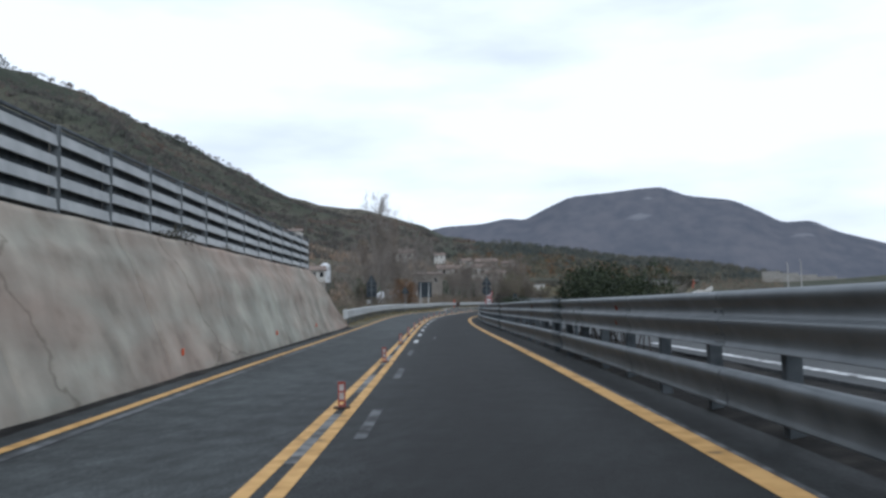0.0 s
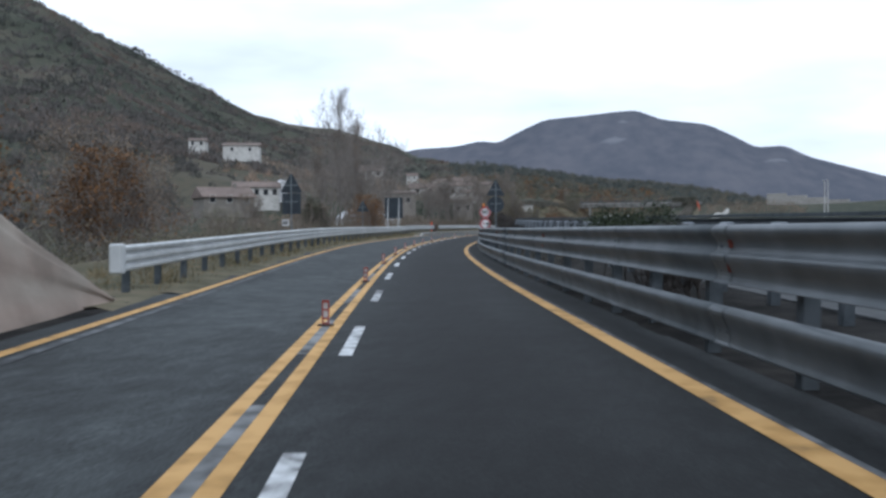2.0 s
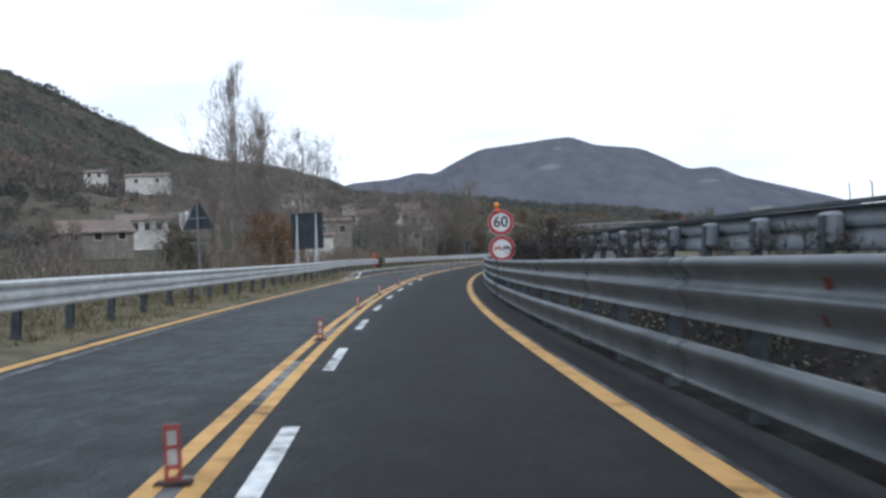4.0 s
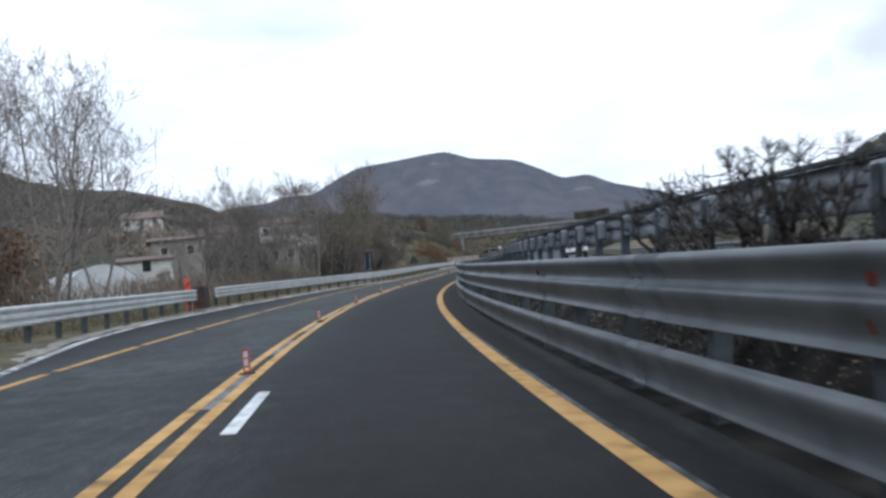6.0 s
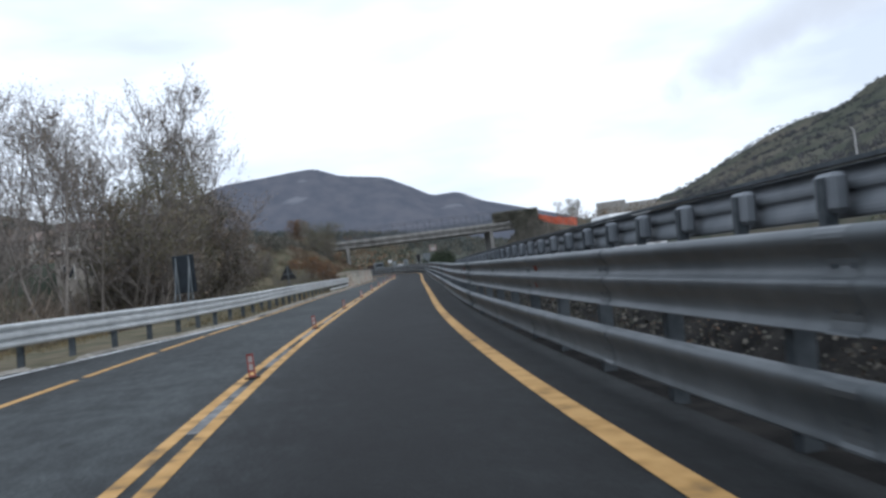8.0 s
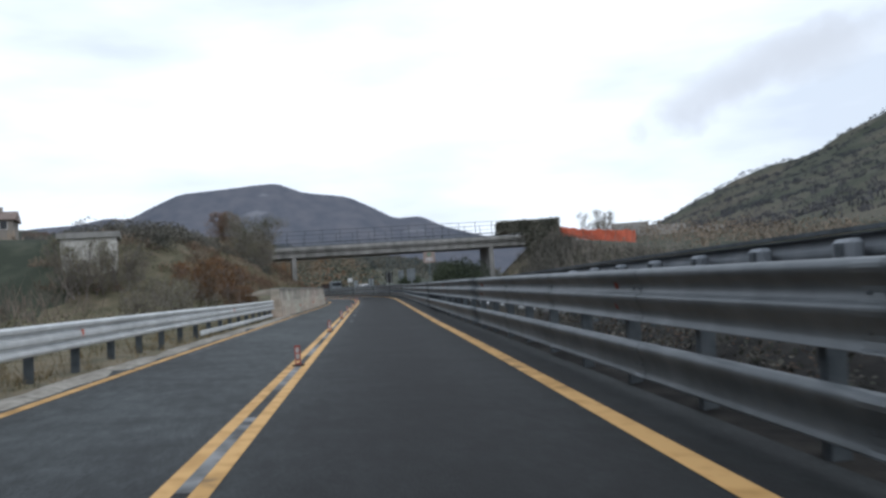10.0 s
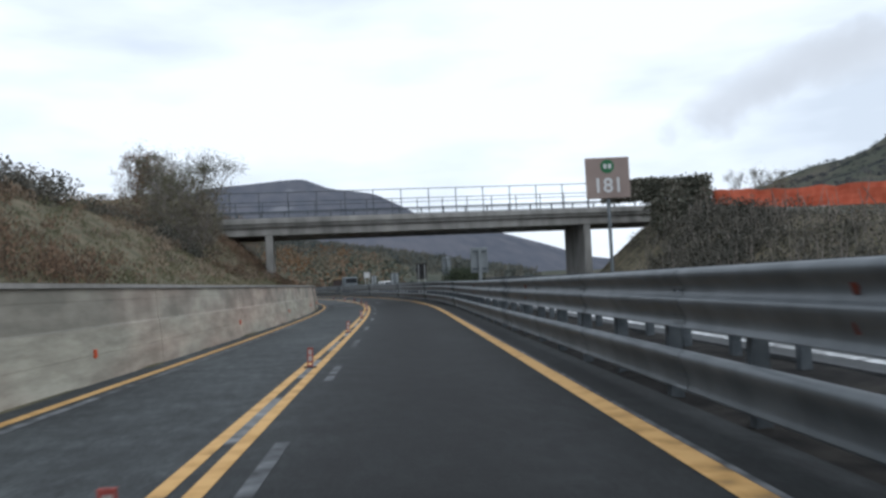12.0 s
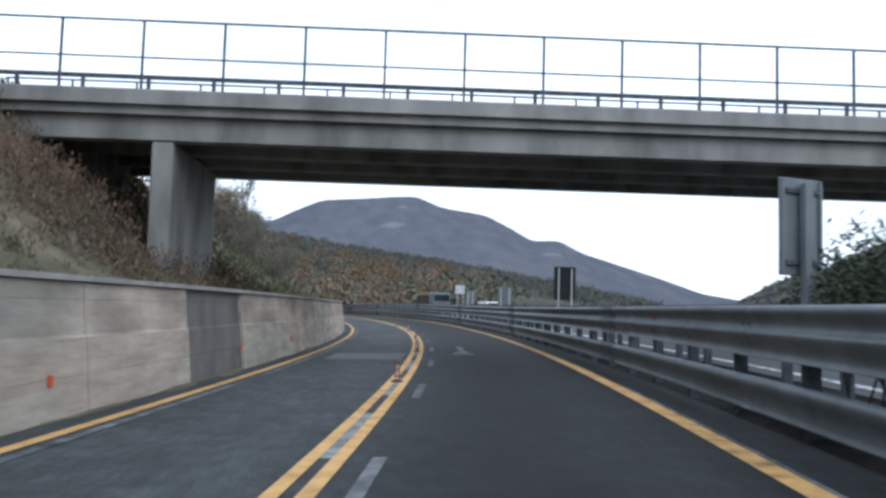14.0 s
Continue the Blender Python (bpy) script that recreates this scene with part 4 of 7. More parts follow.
W2U = lambda s: -lane_l(s) - 0.52
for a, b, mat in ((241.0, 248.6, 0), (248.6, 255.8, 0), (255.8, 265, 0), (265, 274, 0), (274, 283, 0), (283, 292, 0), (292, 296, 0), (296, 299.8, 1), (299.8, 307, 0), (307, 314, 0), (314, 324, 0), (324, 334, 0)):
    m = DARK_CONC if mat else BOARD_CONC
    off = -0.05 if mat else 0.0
    boards = [(0.03, -0.15)]
    for lo, hi, d0, d1, rows in ((0.0, 0.55, 0.03, -0.03, 4), (0.56, 0.955, -0.055, -0.10, 3)):
        for q in range(rows):
            f0, f1 = lo + (hi - lo) * q / rows, lo + (hi - lo) * (q + 1) / rows
            e0, e1 = d0 + (d1 - d0) * q / rows, d0 + (d1 - d0) * (q + 1) / rows
            boards += [(e0 - 0.0025 * (q % 2), f0 + 0.006), (e1 - 0.0025 * (q % 2), f1 - 0.006)]
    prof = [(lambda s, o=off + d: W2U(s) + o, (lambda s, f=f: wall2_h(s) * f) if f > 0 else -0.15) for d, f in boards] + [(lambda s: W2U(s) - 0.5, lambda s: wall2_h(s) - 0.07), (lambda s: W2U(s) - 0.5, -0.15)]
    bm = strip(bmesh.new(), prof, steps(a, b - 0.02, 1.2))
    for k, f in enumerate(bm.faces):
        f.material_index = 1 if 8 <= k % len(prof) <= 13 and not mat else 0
    tagged(link("roadside_wall", bm, [m, UPPER_CONC]), "darker bay of the concrete wall" if mat else "board-marked grey concrete wall cast in two lifts", "wall", kind="structure")
tagged(link("wall_coping", strip(bmesh.new(), [(lambda s: W2U(s) - 0.05, lambda s: wall2_h(s) - 0.067), (lambda s: W2U(s) - 0.05, wall2_h), (lambda s: W2U(s) - 0.55, wall2_h), (lambda s: W2U(s) - 0.55, lambda s: wall2_h(s) - 0.067)], steps(241.4, 334.2, 1.2)), COPING), "pale concrete coping along the wall", "coping", kind="structure")
bm = bmesh.new()
rings = []
for k in range(7):
    t = k / 6
    rings.append([bm.verts.new(at(241.45 + 0.35 * t + d, W2U(241.4) - 0.1 - 1.75 * t, h)) for d, h in ((0.0, 1.45 - 0.26 * t * t), (0.0, 1.13), (0.45, 1.13), (0.45, 1.45 - 0.26 * t * t))])
for p, q in zip(rings, rings[1:]):
    for i in range(4):
        bm.faces.new((p[i], p[(i + 1) % 4], q[(i + 1) % 4], q[i]))
bm.faces.new(rings[0])
bm.faces.new(rings[-1])
tagged(link("wall_end", bm, UPPER_CONC), "curved concrete cap slab at the wall's end", "wall", kind="structure")
# reflectors on the walls
bm = bmesh.new()
box(bm, 0.0, 0.035, -0.04, 0.04, 0.0, 0.13, bevel=0.008)
wr = tagged(link("wall_reflector", bm, ORANGE), "small orange-red reflector on the concrete wall", "reflector", "wall reflectors")
wr.matrix_world = spot(15.9, -3.66, 0.34)
for s in (6.5, 25.7, 34.3):
    copy_thing(wr, spot(s, -3.66, 0.34))
for s in (252, 264.5, 277.2, 291, 299.5, 305.7, 316):
    copy_thing(wr, spot(s, W2U(s) - 0.005, 0.36))

# louvred barrier on the wall
nb = empty("noise_barrier")
bm = bmesh.new()
box(bm, -0.06, 0.06, -0.045, -0.035, 0, 1.5)
box(bm, -0.06, 0.06, 0.035, 0.045, 0, 1.5)
box(bm, -0.008, 0.008, -0.036, 0.036, 0, 1.5)
me_p = bpy.data.meshes.new("post")
bm.to_mesh(me_p)
bm.free()
me_p.materials.append(SIGN_GREY)
bm = bmesh.new()
vs = [bm.verts.new((x, y, z)) for y in (-1.09, 1.09) for x, z in ((0.05, 0.0), (0.06, 0.012), (0.035, 0.19), (-0.05, 0.205), (-0.055, 0.185), (0.015, 0.175), (0.04, 0.0))]
for i in range(7):
    bm.faces.new((vs[i], vs[(i + 1) % 7], vs[7 + (i + 1) % 7], vs[7 + i]))
bm.faces.new(vs[:7])
bm.faces.new(vs[7:][::-1])
bmesh.ops.recalc_face_normals(bm, faces=bm.faces)
me_l = bpy.data.meshes.new("slat")
bm.to_mesh(me_l)
bm.free()
me_l.materials.append(SLAT_GREY)
bm = bmesh.new()
box(bm, -0.03, 0.03, -1.1, 1.1, 0, 0.04)
me_t = bpy.data.meshes.new("top_bar")
bm.to_mesh(me_t)
bm.free()
me_t.materials.append(POST_STEEL)
bm = bmesh.new()
box(bm, -0.12, -0.10, -1.1, 1.1, 0.0, 1.38)
me_b = bpy.data.meshes.new("backing")
bm.to_mesh(me_b)
bm.free()
me_b.materials.append(POST_STEEL)
BAR_U = -4.98
bays = [40.6 - 2.27 * k for k in range(37)]
for k, s in enumerate(bays):
    o = new("post", me_p)
    o.parent, o.matrix_world = nb, spot(s, BAR_U, 2.74)
    if k:
        sc = s + 1.135
        for j in range(4):
            o = new("slat", me_l)
            o.parent, o.matrix_world = nb, spot(sc, BAR_U, 2.86 + 0.345 * j)
        o = new("backing", me_b)
        o.parent, o.matrix_world = nb, spot(sc, BAR_U, 2.83)
        o = new("top_bar", me_t)
        o.parent, o.matrix_world = nb, spot(sc, BAR_U, 4.20)
tagged(nb, "pale louvred metal barrier panels between steel posts on the wall", "noise barrier")
def ground_here(s, u):
    """The ground's height beside the road."""
    i = int(np.clip(round(s + 45), 0, len(SS) - 1))
    return float(_z[i] - np.clip(u, -9, 6) * _b[i] + side(np.float64(s), np.float64(u)))


# ---- the bridge ----
ov = empty("overpass")
bm = bmesh.new()
box(bm, -27, 14.2, 301.55, 307.4, 8.45, 8.7)
part("deck_slab", bm, CONCRETE, ov)
for y0 in (301.2, 303.2, 305.2, 307.15):
    bm = bmesh.new()
    box(bm, -27, 14.2, y0, y0 + 0.45, 7.82, 8.45, bevel=0.02)
    part("girder", bm, CONCRETE, ov)
for y0, y1 in ((300.85, 301.6), (307.3, 308.05)):
    bm = bmesh.new()
    box(bm, -27, 14.2, y0 + 0.12, y1 - 0.12, 8.45, 8.70)
    box(bm, -27, 14.2, y0, y1, 8.704, 9.08, bevel=0.03)
    box(bm, -27, 14.2, y0 - 0.05, y0 + 0.05, 8.68, 8.76)
    part("kerb_beam", bm, CONCRETE, ov)
bm = bmesh.new()
box(bm, -27, 14.2, 301.6, 307.3, 8.704, 8.80)
part("carriageway", bm, ASPHALT, ov)
for x in (-18.5, 5.75):
    bm = bmesh.new()
    box(bm, x, x + 0.55, 301.25, 306.4, 0.6, 7.82, bevel=0.03)
    part("pier", bm, CONCRETE, ov)
bm = bmesh.new()
box(bm, -30, -22.4, 301.0, 306.5, 4.0, 8.45)
# filler box added behind the girders to close a sky gap darkly
box(bm, -22.4, -20.6, 303.4, 306.3, 4.0, 8.45)
part("abutment", bm, CONCRETE, ov)
bm = bmesh.new()
box(bm, 13.4, 14.2, 301.0, 306.5, 3.0, 8.45)
part("abutment", bm, CONCRETE, ov)
tagged(ov, "grey concrete girder bridge crossing over the road", "bridge")
for y0, lean in ((301.25, 0), (307.65, 0)):
    rl = empty("bridge_railing")
    for x in [-20.95 + 2.094 * k - 2.094 * 2 for k in range(17)]:
        bm = bmesh.new()
        box(bm, x - 0.03, x + 0.03, y0 - 0.03, y0 + 0.03, 9.08, 11.0)
        part("post", bm, POST_STEEL, rl)
    for z, t in ((10.98, 0.032), (10.0, 0.026), (9.16, 0.02)):
        bm = bmesh.new()
        tube(bm, (-25.2, y0, z), (9.2, y0, z), t, n=6)
        part("rail", bm, POST_STEEL, rl)
    tagged(rl, "tall thin steel railing along the bridge's edge", "railing")
    gr = empty("guard_rail")
    y1 = y0 + (0.30 if y0 < 303 else -0.30)
    bm = bmesh.new()
    box(bm, -26, 12, y1 - 0.03, y1 + 0.03, 9.50, 9.62, bevel=0.01)
    part("beam", bm, POST_STEEL, gr)
    for k in range(22):
        bm = bmesh.new()
        box(bm, -25.6 + 1.7 * k, -25.51 + 1.7 * k, y1 - 0.04, y1 + 0.04, 9.0, 9.55)
        part("post", bm, POST_STEEL, gr)
    tagged(gr, "low dark guard rail on the bridge deck", "guard rail")

# orange netting along the ramp and a parapet beyond
net = empty("safety_netting")
NS = [297.5 - 1.3 * k for k in range(19)]
bm = bmesh.new()
rows = []
for k, s in enumerate(NS):
    sag = 0.05 * math.sin(k * 2.1) - (0.05 if k % 2 else 0.0)
    u = 24.2 + 0.05 * k + 0.1 * math.sin(k * 1.3)
    p = at(s, u)
    z0 = ground_here(s, u) + 0.45
    rows.append([bm.verts.new((p.x + 0.05 * math.sin(k + j), p.y, z0 + (1.10 + sag) * j / 4)) for j in range(5)])
for p, q in zip(rows, rows[1:]):
    for j in range(4):
        bm.faces.new((p[j], q[j], q[j + 1], p[j + 1]))
mesh_net = part("mesh", bm, ORANGE_NET, net)
mod = mesh_net.modifiers.new("thick", "SOLIDIFY")
mod.thickness = 0.02
for k in range(0, 19, 2):
    p = at(NS[k], 24.28 + 0.05 * k)
    z0 = ground_here(NS[k], 24.28 + 0.05 * k)
    bm = bmesh.new()
    tube(bm, (p.x, p.y, z0 - 0.3), (p.x, p.y, z0 + 1.6), 0.02, n=6)
    part("stake", bm, POST_STEEL, net)
tagged(net, "sagging orange plastic safety netting on stakes", "safety netting")
rp = empty("ramp_barrier")
for k in range(7):
    s0 = 209.0 + 4.2 * k
    u0, u1 = 28.7 + 0.088 * (s0 - 200), 28.7 + 0.088 * (s0 + 4.1 - 200)
    bm = bmesh.new()
    foot = [(s0, u0), (s0 + 4.1, u1), (s0 + 4.1, u1 + 0.5), (s0, u0 + 0.5)]
    lo = [bm.verts.new((at(a, c).x, at(a, c).y, ground_here(a, c) - 0.3)) for a, c in foot]
    hi = [bm.verts.new((at(a, c).x, at(a, c).y, ground_here(a, c) + 0.85)) for a, c in ((foot[0][0], foot[0][1] + 0.15), (foot[1][0], foot[1][1] + 0.15), (foot[2][0], foot[2][1] - 0.15), (foot[3][0], foot[3][1] - 0.15))]
    bm.faces.new(lo[::-1])
    bm.faces.new(hi)
    for i in range(4):
        bm.faces.new((lo[i], lo[(i + 1) % 4], hi[(i + 1) % 4], hi[i]))
    bmesh.ops.recalc_face_normals(bm, faces=bm.faces)
    part("barrier_block", bm, PLASTER, rp)
tagged(rp, "pale concrete barrier blocks along the climbing ramp", "road barrier")
pw = empty("ramp_parapet")
for k in range(8):
    bm = bmesh.new()
    m = pose(38 + 5.9 * k, 341 - 2.2 * k, 7.2 - 0.55 * k, 0, 0, -20.4)
    box(bm, 0, 6.3, 0, 0.35, 0, 5.4 - 0.25 * k, m, 0.03)
    part("panel", bm, COPING, pw)
tagged(pw, "pale concrete parapet along the ramp", "parapet")


# ---- signs ----
def disc(bm, r, y, x=0.0, z=0.0, n=40, r_in=0.0, thick=0.004):
    """A flat disc or ring facing -y."""
    fr, bk = [], []
    for rr in ((r,) if not r_in else (r, r_in)):
        fr.append([bm.verts.new((x + rr * math.cos(2 * math.pi * i / n), y, z + rr * math.sin(2 * math.pi * i / n))) for i in range(n)])
        bk.append([bm.verts.new((x + rr * math.cos(2 * math.pi * i / n), y + thick, z + rr * math.sin(2 * math.pi * i / n))) for i in range(n)])
    if r_in:
        for i in range(n):
            j = (i + 1) % n
            bm.faces.new((fr[0][i], fr[0][j], fr[1][j], fr[1][i]))
            bm.faces.new((fr[1][i], fr[1][j], bk[1][j], bk[1][i]))
    else:
        bm.faces.new(fr[0])
        bm.faces.new(bk[0][::-1])
    for i in range(n):
        j = (i + 1) % n
        bm.faces.new((fr[0][i], fr[0][j], bk[0][j], bk[0][i]))


def plate(bm, pts, y, thick=0.004):
    a, b = [bm.verts.new((x, y, z)) for x, z in pts], [bm.verts.new((x, y + thick, z)) for x, z in pts]
    bm.faces.new(a)
    bm.faces.new(b[::-1])
    for i in range(len(pts)):
        j = (i + 1) % len(pts)
        bm.faces.new((a[i], a[j], b[j], b[i]))


def words(text, size, mat, parent, x, y, z, bold=0.0):
    """Lettering facing -y, as a mesh."""
    cu = bpy.data.curves.new("lettering", "FONT")
    cu.body, cu.size, cu.align_x, cu.align_y, cu.extrude, cu.offset = text, size, "CENTER", "CENTER", 0.002, bold
    tmp = bpy.data.objects.new("lettering", cu)
    me = bpy.data.meshes.new_from_object(tmp)
    bpy.data.objects.remove(tmp)
    me.materials.append(mat)
    o = new("lettering", me)
    o.parent = parent
    o.matrix_local = pose(x, y, z, 90, 0, 0)
    return o


def post_of(parent, z1, x=0.0, y=0.05, r=0.03, z0=-0.3, mat=None):
    bm = bmesh.new()
    tube(bm, (x, y, z0), (x, y, z1), r, n=10)
    return part("pole", bm, mat or SIGN_GREY, parent)


# speed limit and no-overtaking signs on one pole with a lamp
sp = empty("road_sign")
post_of(sp, 3.08, r=0.03)
for z, face in ((2.62, "60"), (1.70, "cars")):
    bm = bmesh.new()
    disc(bm, 0.455, 0.0, z=z, thick=0.02)
    back = part("panel", bm, SIGN_WHITE, sp, "white sign disc")
    bm = bmesh.new()
    disc(bm, 0.445, -0.006, z=z, r_in=0.325)
    part("red_ring", bm, SIGN_RED, sp, "red ring")
    if face == "60":
        words("60", 0.52, SIGN_BLACK, sp, 0.0, -0.006, z, 0.009)
    else:
        for dx, mat, lab in ((-0.145, SIGN_RED, "red car symbol"), (0.145, SIGN_BLACK, "black car symbol")):
            bm = bmesh.new()
            body = [(-0.12, -0.03), (-0.12, 0.03), (-0.10, 0.04), (-0.075, 0.095), (0.075, 0.095), (0.10, 0.04), (0.12, 0.03), (0.12, -0.03)]
            plate(bm, [(dx + x, z + 0.01 + zz) for x, zz in body], -0.008)
            for k in (-1, 1):
                plate(bm, [(dx + k * 0.10 - 0.02, z - 0.06), (dx + k * 0.10 + 0.02, z - 0.06), (dx + k * 0.10 + 0.02, z - 0.02), (dx + k * 0.10 - 0.02, z - 0.02)], -0.008)
            part("car_symbol", bm, mat, sp, lab)
            bm = bmesh.new()
            plate(bm, [(dx - 0.062, z + 0.055), (dx + 0.062, z + 0.055), (dx + 0.052, z + 0.09), (dx - 0.052, z + 0.09)], -0.0135)
            for k in (-1, 1):
                disc(bm, 0.016, -0.0135, dx + k * 0.085, z + 0.012, 12)
            plate(bm, [(dx - 0.055, z + 0.0), (dx + 0.055, z + 0.0), (dx + 0.055, z + 0.012), (dx - 0.055, z + 0.012)], -0.0135)
            part("car_symbol_window", bm, SIGN_WHITE, sp)
lp = bmesh.new()
bmesh.ops.create_uvsphere(lp, u_segments=16, v_segments=10, radius=0.095, matrix=pose(-0.12, -0.03, 3.22))
part("lamp_lens", lp, AMBER, sp, "amber warning lamp lens")
bm = bmesh.new()
tube(bm, (-0.12, -0.03, 2.98), (-0.12, -0.03, 3.14), 0.10, 0.055, 12)
part("lamp_holder", bm, ORANGE, sp, "orange lamp holder")
bm = bmesh.new()
tube(bm, (-0.14, -0.02, 3.28), (-0.15, -0.02, 3.46), 0.02, n=8)
part("lamp_stem", bm, POST_STEEL, sp)
sp.matrix_world = spot(102.85, 4.29, 0.015, 2)
tagged(sp, "60 limit and no-overtaking discs with amber lamp on one pole", "road sign")


def triangle_back(s, u, top, turn=0, lower="disc", size=0.9, plate_below=False, mat=None):
    """The dark back of a triangular sign, with more signs below it."""
    ob = empty("road_sign")
    m = mat or SIGN_BACK
    post_of(ob, top - 0.02, y=-0.05)
    h = size * 0.87
    bm = bmesh.new()
    plate(bm, [(-size / 2 + 0.04, top - h), (-size / 2, top - h + 0.05), (-0.04, top), (0.04, top), (size / 2, top - h + 0.05), (size / 2 - 0.04, top - h)], 0.0, 0.02)
    part("triangle_panel", bm, m, ob)
    if lower == "disc":
        bm = bmesh.new()
        disc(bm, 0.42, 0.0, z=top - h - 0.44, thick=0.02)
        part("disc_panel", bm, m, ob)
    if lower == "board":
        bm = bmesh.new()
        plate(bm, [(-0.42, top - h - 0.95), (0.42, top - h - 0.95), (0.42, top - h - 0.03), (-0.42, top - h - 0.03)], 0.0, 0.02)
        part("board_panel", bm, m, ob)
    for z in (top - h * 0.6, top - h - 0.4):
        bm = bmesh.new()
        box(bm, -0.28, 0.28, -0.035, -0.003, z - 0.02, z + 0.02)
        part("bracket", bm, SIGN_GREY, ob)
    if plate_below:
        bm = bmesh.new()
        plate(bm, [(-0.42, 0.95), (-0.12, 0.95), (-0.12, 1.22), (-0.42, 1.22)], -0.03, 0.01)
        part("small_plate", bm, SIGN_WHITE, ob, "small white plate")
        bm = bmesh.new()
        for k in range(2):
            plate(bm, [(-0.38 + 0.12 * k, 1.0), (-0.30 + 0.12 * k, 1.0), (-0.30 + 0.12 * k, 1.17), (-0.38 + 0.12 * k, 1.17)], -0.036, 0.004)
        part("plate_bars", bm, SIGN_BLACK, ob)
    ob.matrix_world = spot(s, u, 0, turn)
    return ob


tagged(triangle_back(71, -4.75, 3.25, -4, "board", 0.96, True), "dark backs of triangular and square signs on a pole", "road sign", "sign backs")
tagged(triangle_back(76.5, 4.62, 3.78, 3, "disc", 0.9), "dark backs of triangular and round signs on a pole", "road sign", "sign backs")
tagged(triangle_back(97.5, -4.75, 2.75, -5, "none", 0.9), "dark back of a triangular sign on a pole", "road sign", "sign backs")
tagged(triangle_back(209, -4.6, 2.0, 8, "none", 0.95, mat=SIGN_BLACK), "black back of a low triangular sign behind the rail", "road sign", "sign backs")


def leg_board(s, u, w, z0, z1, turn, mat, label, legs=True, leg_mat=None):
    ob = empty("sign_board")
    bm = bmesh.new()
    box(bm, -w / 2, w / 2, 0.0, 0.03, z0, z1, bevel=0.006)
    part("panel", bm, mat, ob)
    for z in (z0 + 0.1, (z0 + z1) / 2, z1 - 0.1):
        bm = bmesh.new()
        box(bm, -w / 2 + 0.03, w / 2 - 0.03, -0.035, -0.002, z - 0.025, z + 0.025)
        part("stiffener", bm, mat, ob)
    for x in (-w * 0.3, w * 0.3):
        bm = bmesh.new()
        tube(bm, (x, -0.07, -0.3), (x, -0.07, z1 - 0.08), 0.035, n=8)
        part("leg", bm, leg_mat or STEEL_LIGHT, ob)
        if legs:
            bm = bmesh.new()
            tube(bm, (x + 0.06, -0.95, -0.3), (x + 0.02, -0.09, z1 - 0.25), 0.03, n=8)
            part("brace", bm, leg_mat or STEEL_LIGHT, ob)
    ob.matrix_world = spot(s, u, float(side(np.float64(s), np.float64(u))), turn)
    return tagged(ob, label, "sign board")


leg_board(125.5, -6.62, 2.0, 1.55, 3.75, -6, SIGN_BACK, "dark back of a large sign board on braced pale legs")
leg_board(192.5, -6.3, 0.9, 1.05, 2.55, -10, SIGN_BACK, "dark blue back of a tall sign board on two legs", leg_mat=SIGN_GREY)

# kilometre board
km = empty("kilometre_sign")
post_of(km, 3.2, y=0.05)
bm = bmesh.new()
box(bm, -0.37, 0.37, 0.0, 0.025, 2.58, 3.27, bevel=0.01)
part("panel", bm, SIGN_PINK, km, "faded brownish sign panel")
bm = bmesh.new()
disc(bm, 0.115, -0.006, z=3.12, n=28)
part("green_disc", bm, SIGN_GREEN, km, "green disc")
bm = bmesh.new()
for x in (-0.04, 0.04):
    plate(bm, [(x - 0.024, 3.08), (x + 0.024, 3.08), (x + 0.024, 3.16), (x - 0.024, 3.16)], -0.012)
part("disc_bars", bm, SIGN_WHITE, km)
words("181", 0.34, SIGN_WHITE, km, 0, -0.006, 2.79, 0.006)
km.matrix_world = spot(253.0, 5.05, 0.0, -2)
tagged(km, "faded kilometre board 181 with a green disc on a pole", "kilometre sign")


def grey_back(s, u, z0, z1, w, turn):
    ob = empty("road_sign")
    bm = bmesh.new()
    box(bm, -w / 2, w / 2, 0.0, 0.03, z0, z1, bevel=0.008)
    part("panel", bm, SIGN_GREY, ob)
    for x in (-w / 2 + 0.03, w / 2 - 0.03):
        bm = bmesh.new()
        box(bm, x - 0.02, x + 0.02, -0.03, -0.002, z0 + 0.02, z1 - 0.02)
        part("edge_rib", bm, SIGN_GREY, ob)
    for z in (z0 + 0.15, z1 - 0.15):
        bm = bmesh.new()
        box(bm, -w / 2 + 0.06, w / 2 - 0.06, -0.04, -0.004, z - 0.025, z + 0.025)
        part("bracket", bm, POST_STEEL, ob)
    bm = bmesh.new()
    box(bm, -0.06, 0.06, -0.14, -0.045, -0.3, z1 - 0.05, bevel=0.01)
    part("pole", bm, SIGN_GREY, ob)
    ob.matrix_world = spot(s, u, 0, turn)
    return tagged(ob, "grey metal back of a rectangular sign on a post", "road sign", "sign backs")


grey_back(273.6, 4.80, 1.62, 2.62, 0.70, 6)
grey_back(291.9, 4.93, 1.66, 2.78, 0.62, 24)
leg_board(319.5, 6.35, 0.95, 1.62, 3.05, 4, SIGN_BLACK, "dark back of a tall sign far down the road", legs=False)
for s, u, z0, z1, w, m, lab in ((354.2, 6.6, 2.2, 2.9, 0.8, SIGN_WHITE, "white square sign far down the road"), (350.1, 6.6, 1.3, 2.4, 0.7, SIGN_GREY, "grey sign back far down the road"), (337.5, 6.6, 1.3, 2.5, 0.9, SIGN_GREY, "grey sign back far down the road")):
    leg_board(s, u, w, z0, z1, 5, m, lab, legs=False)

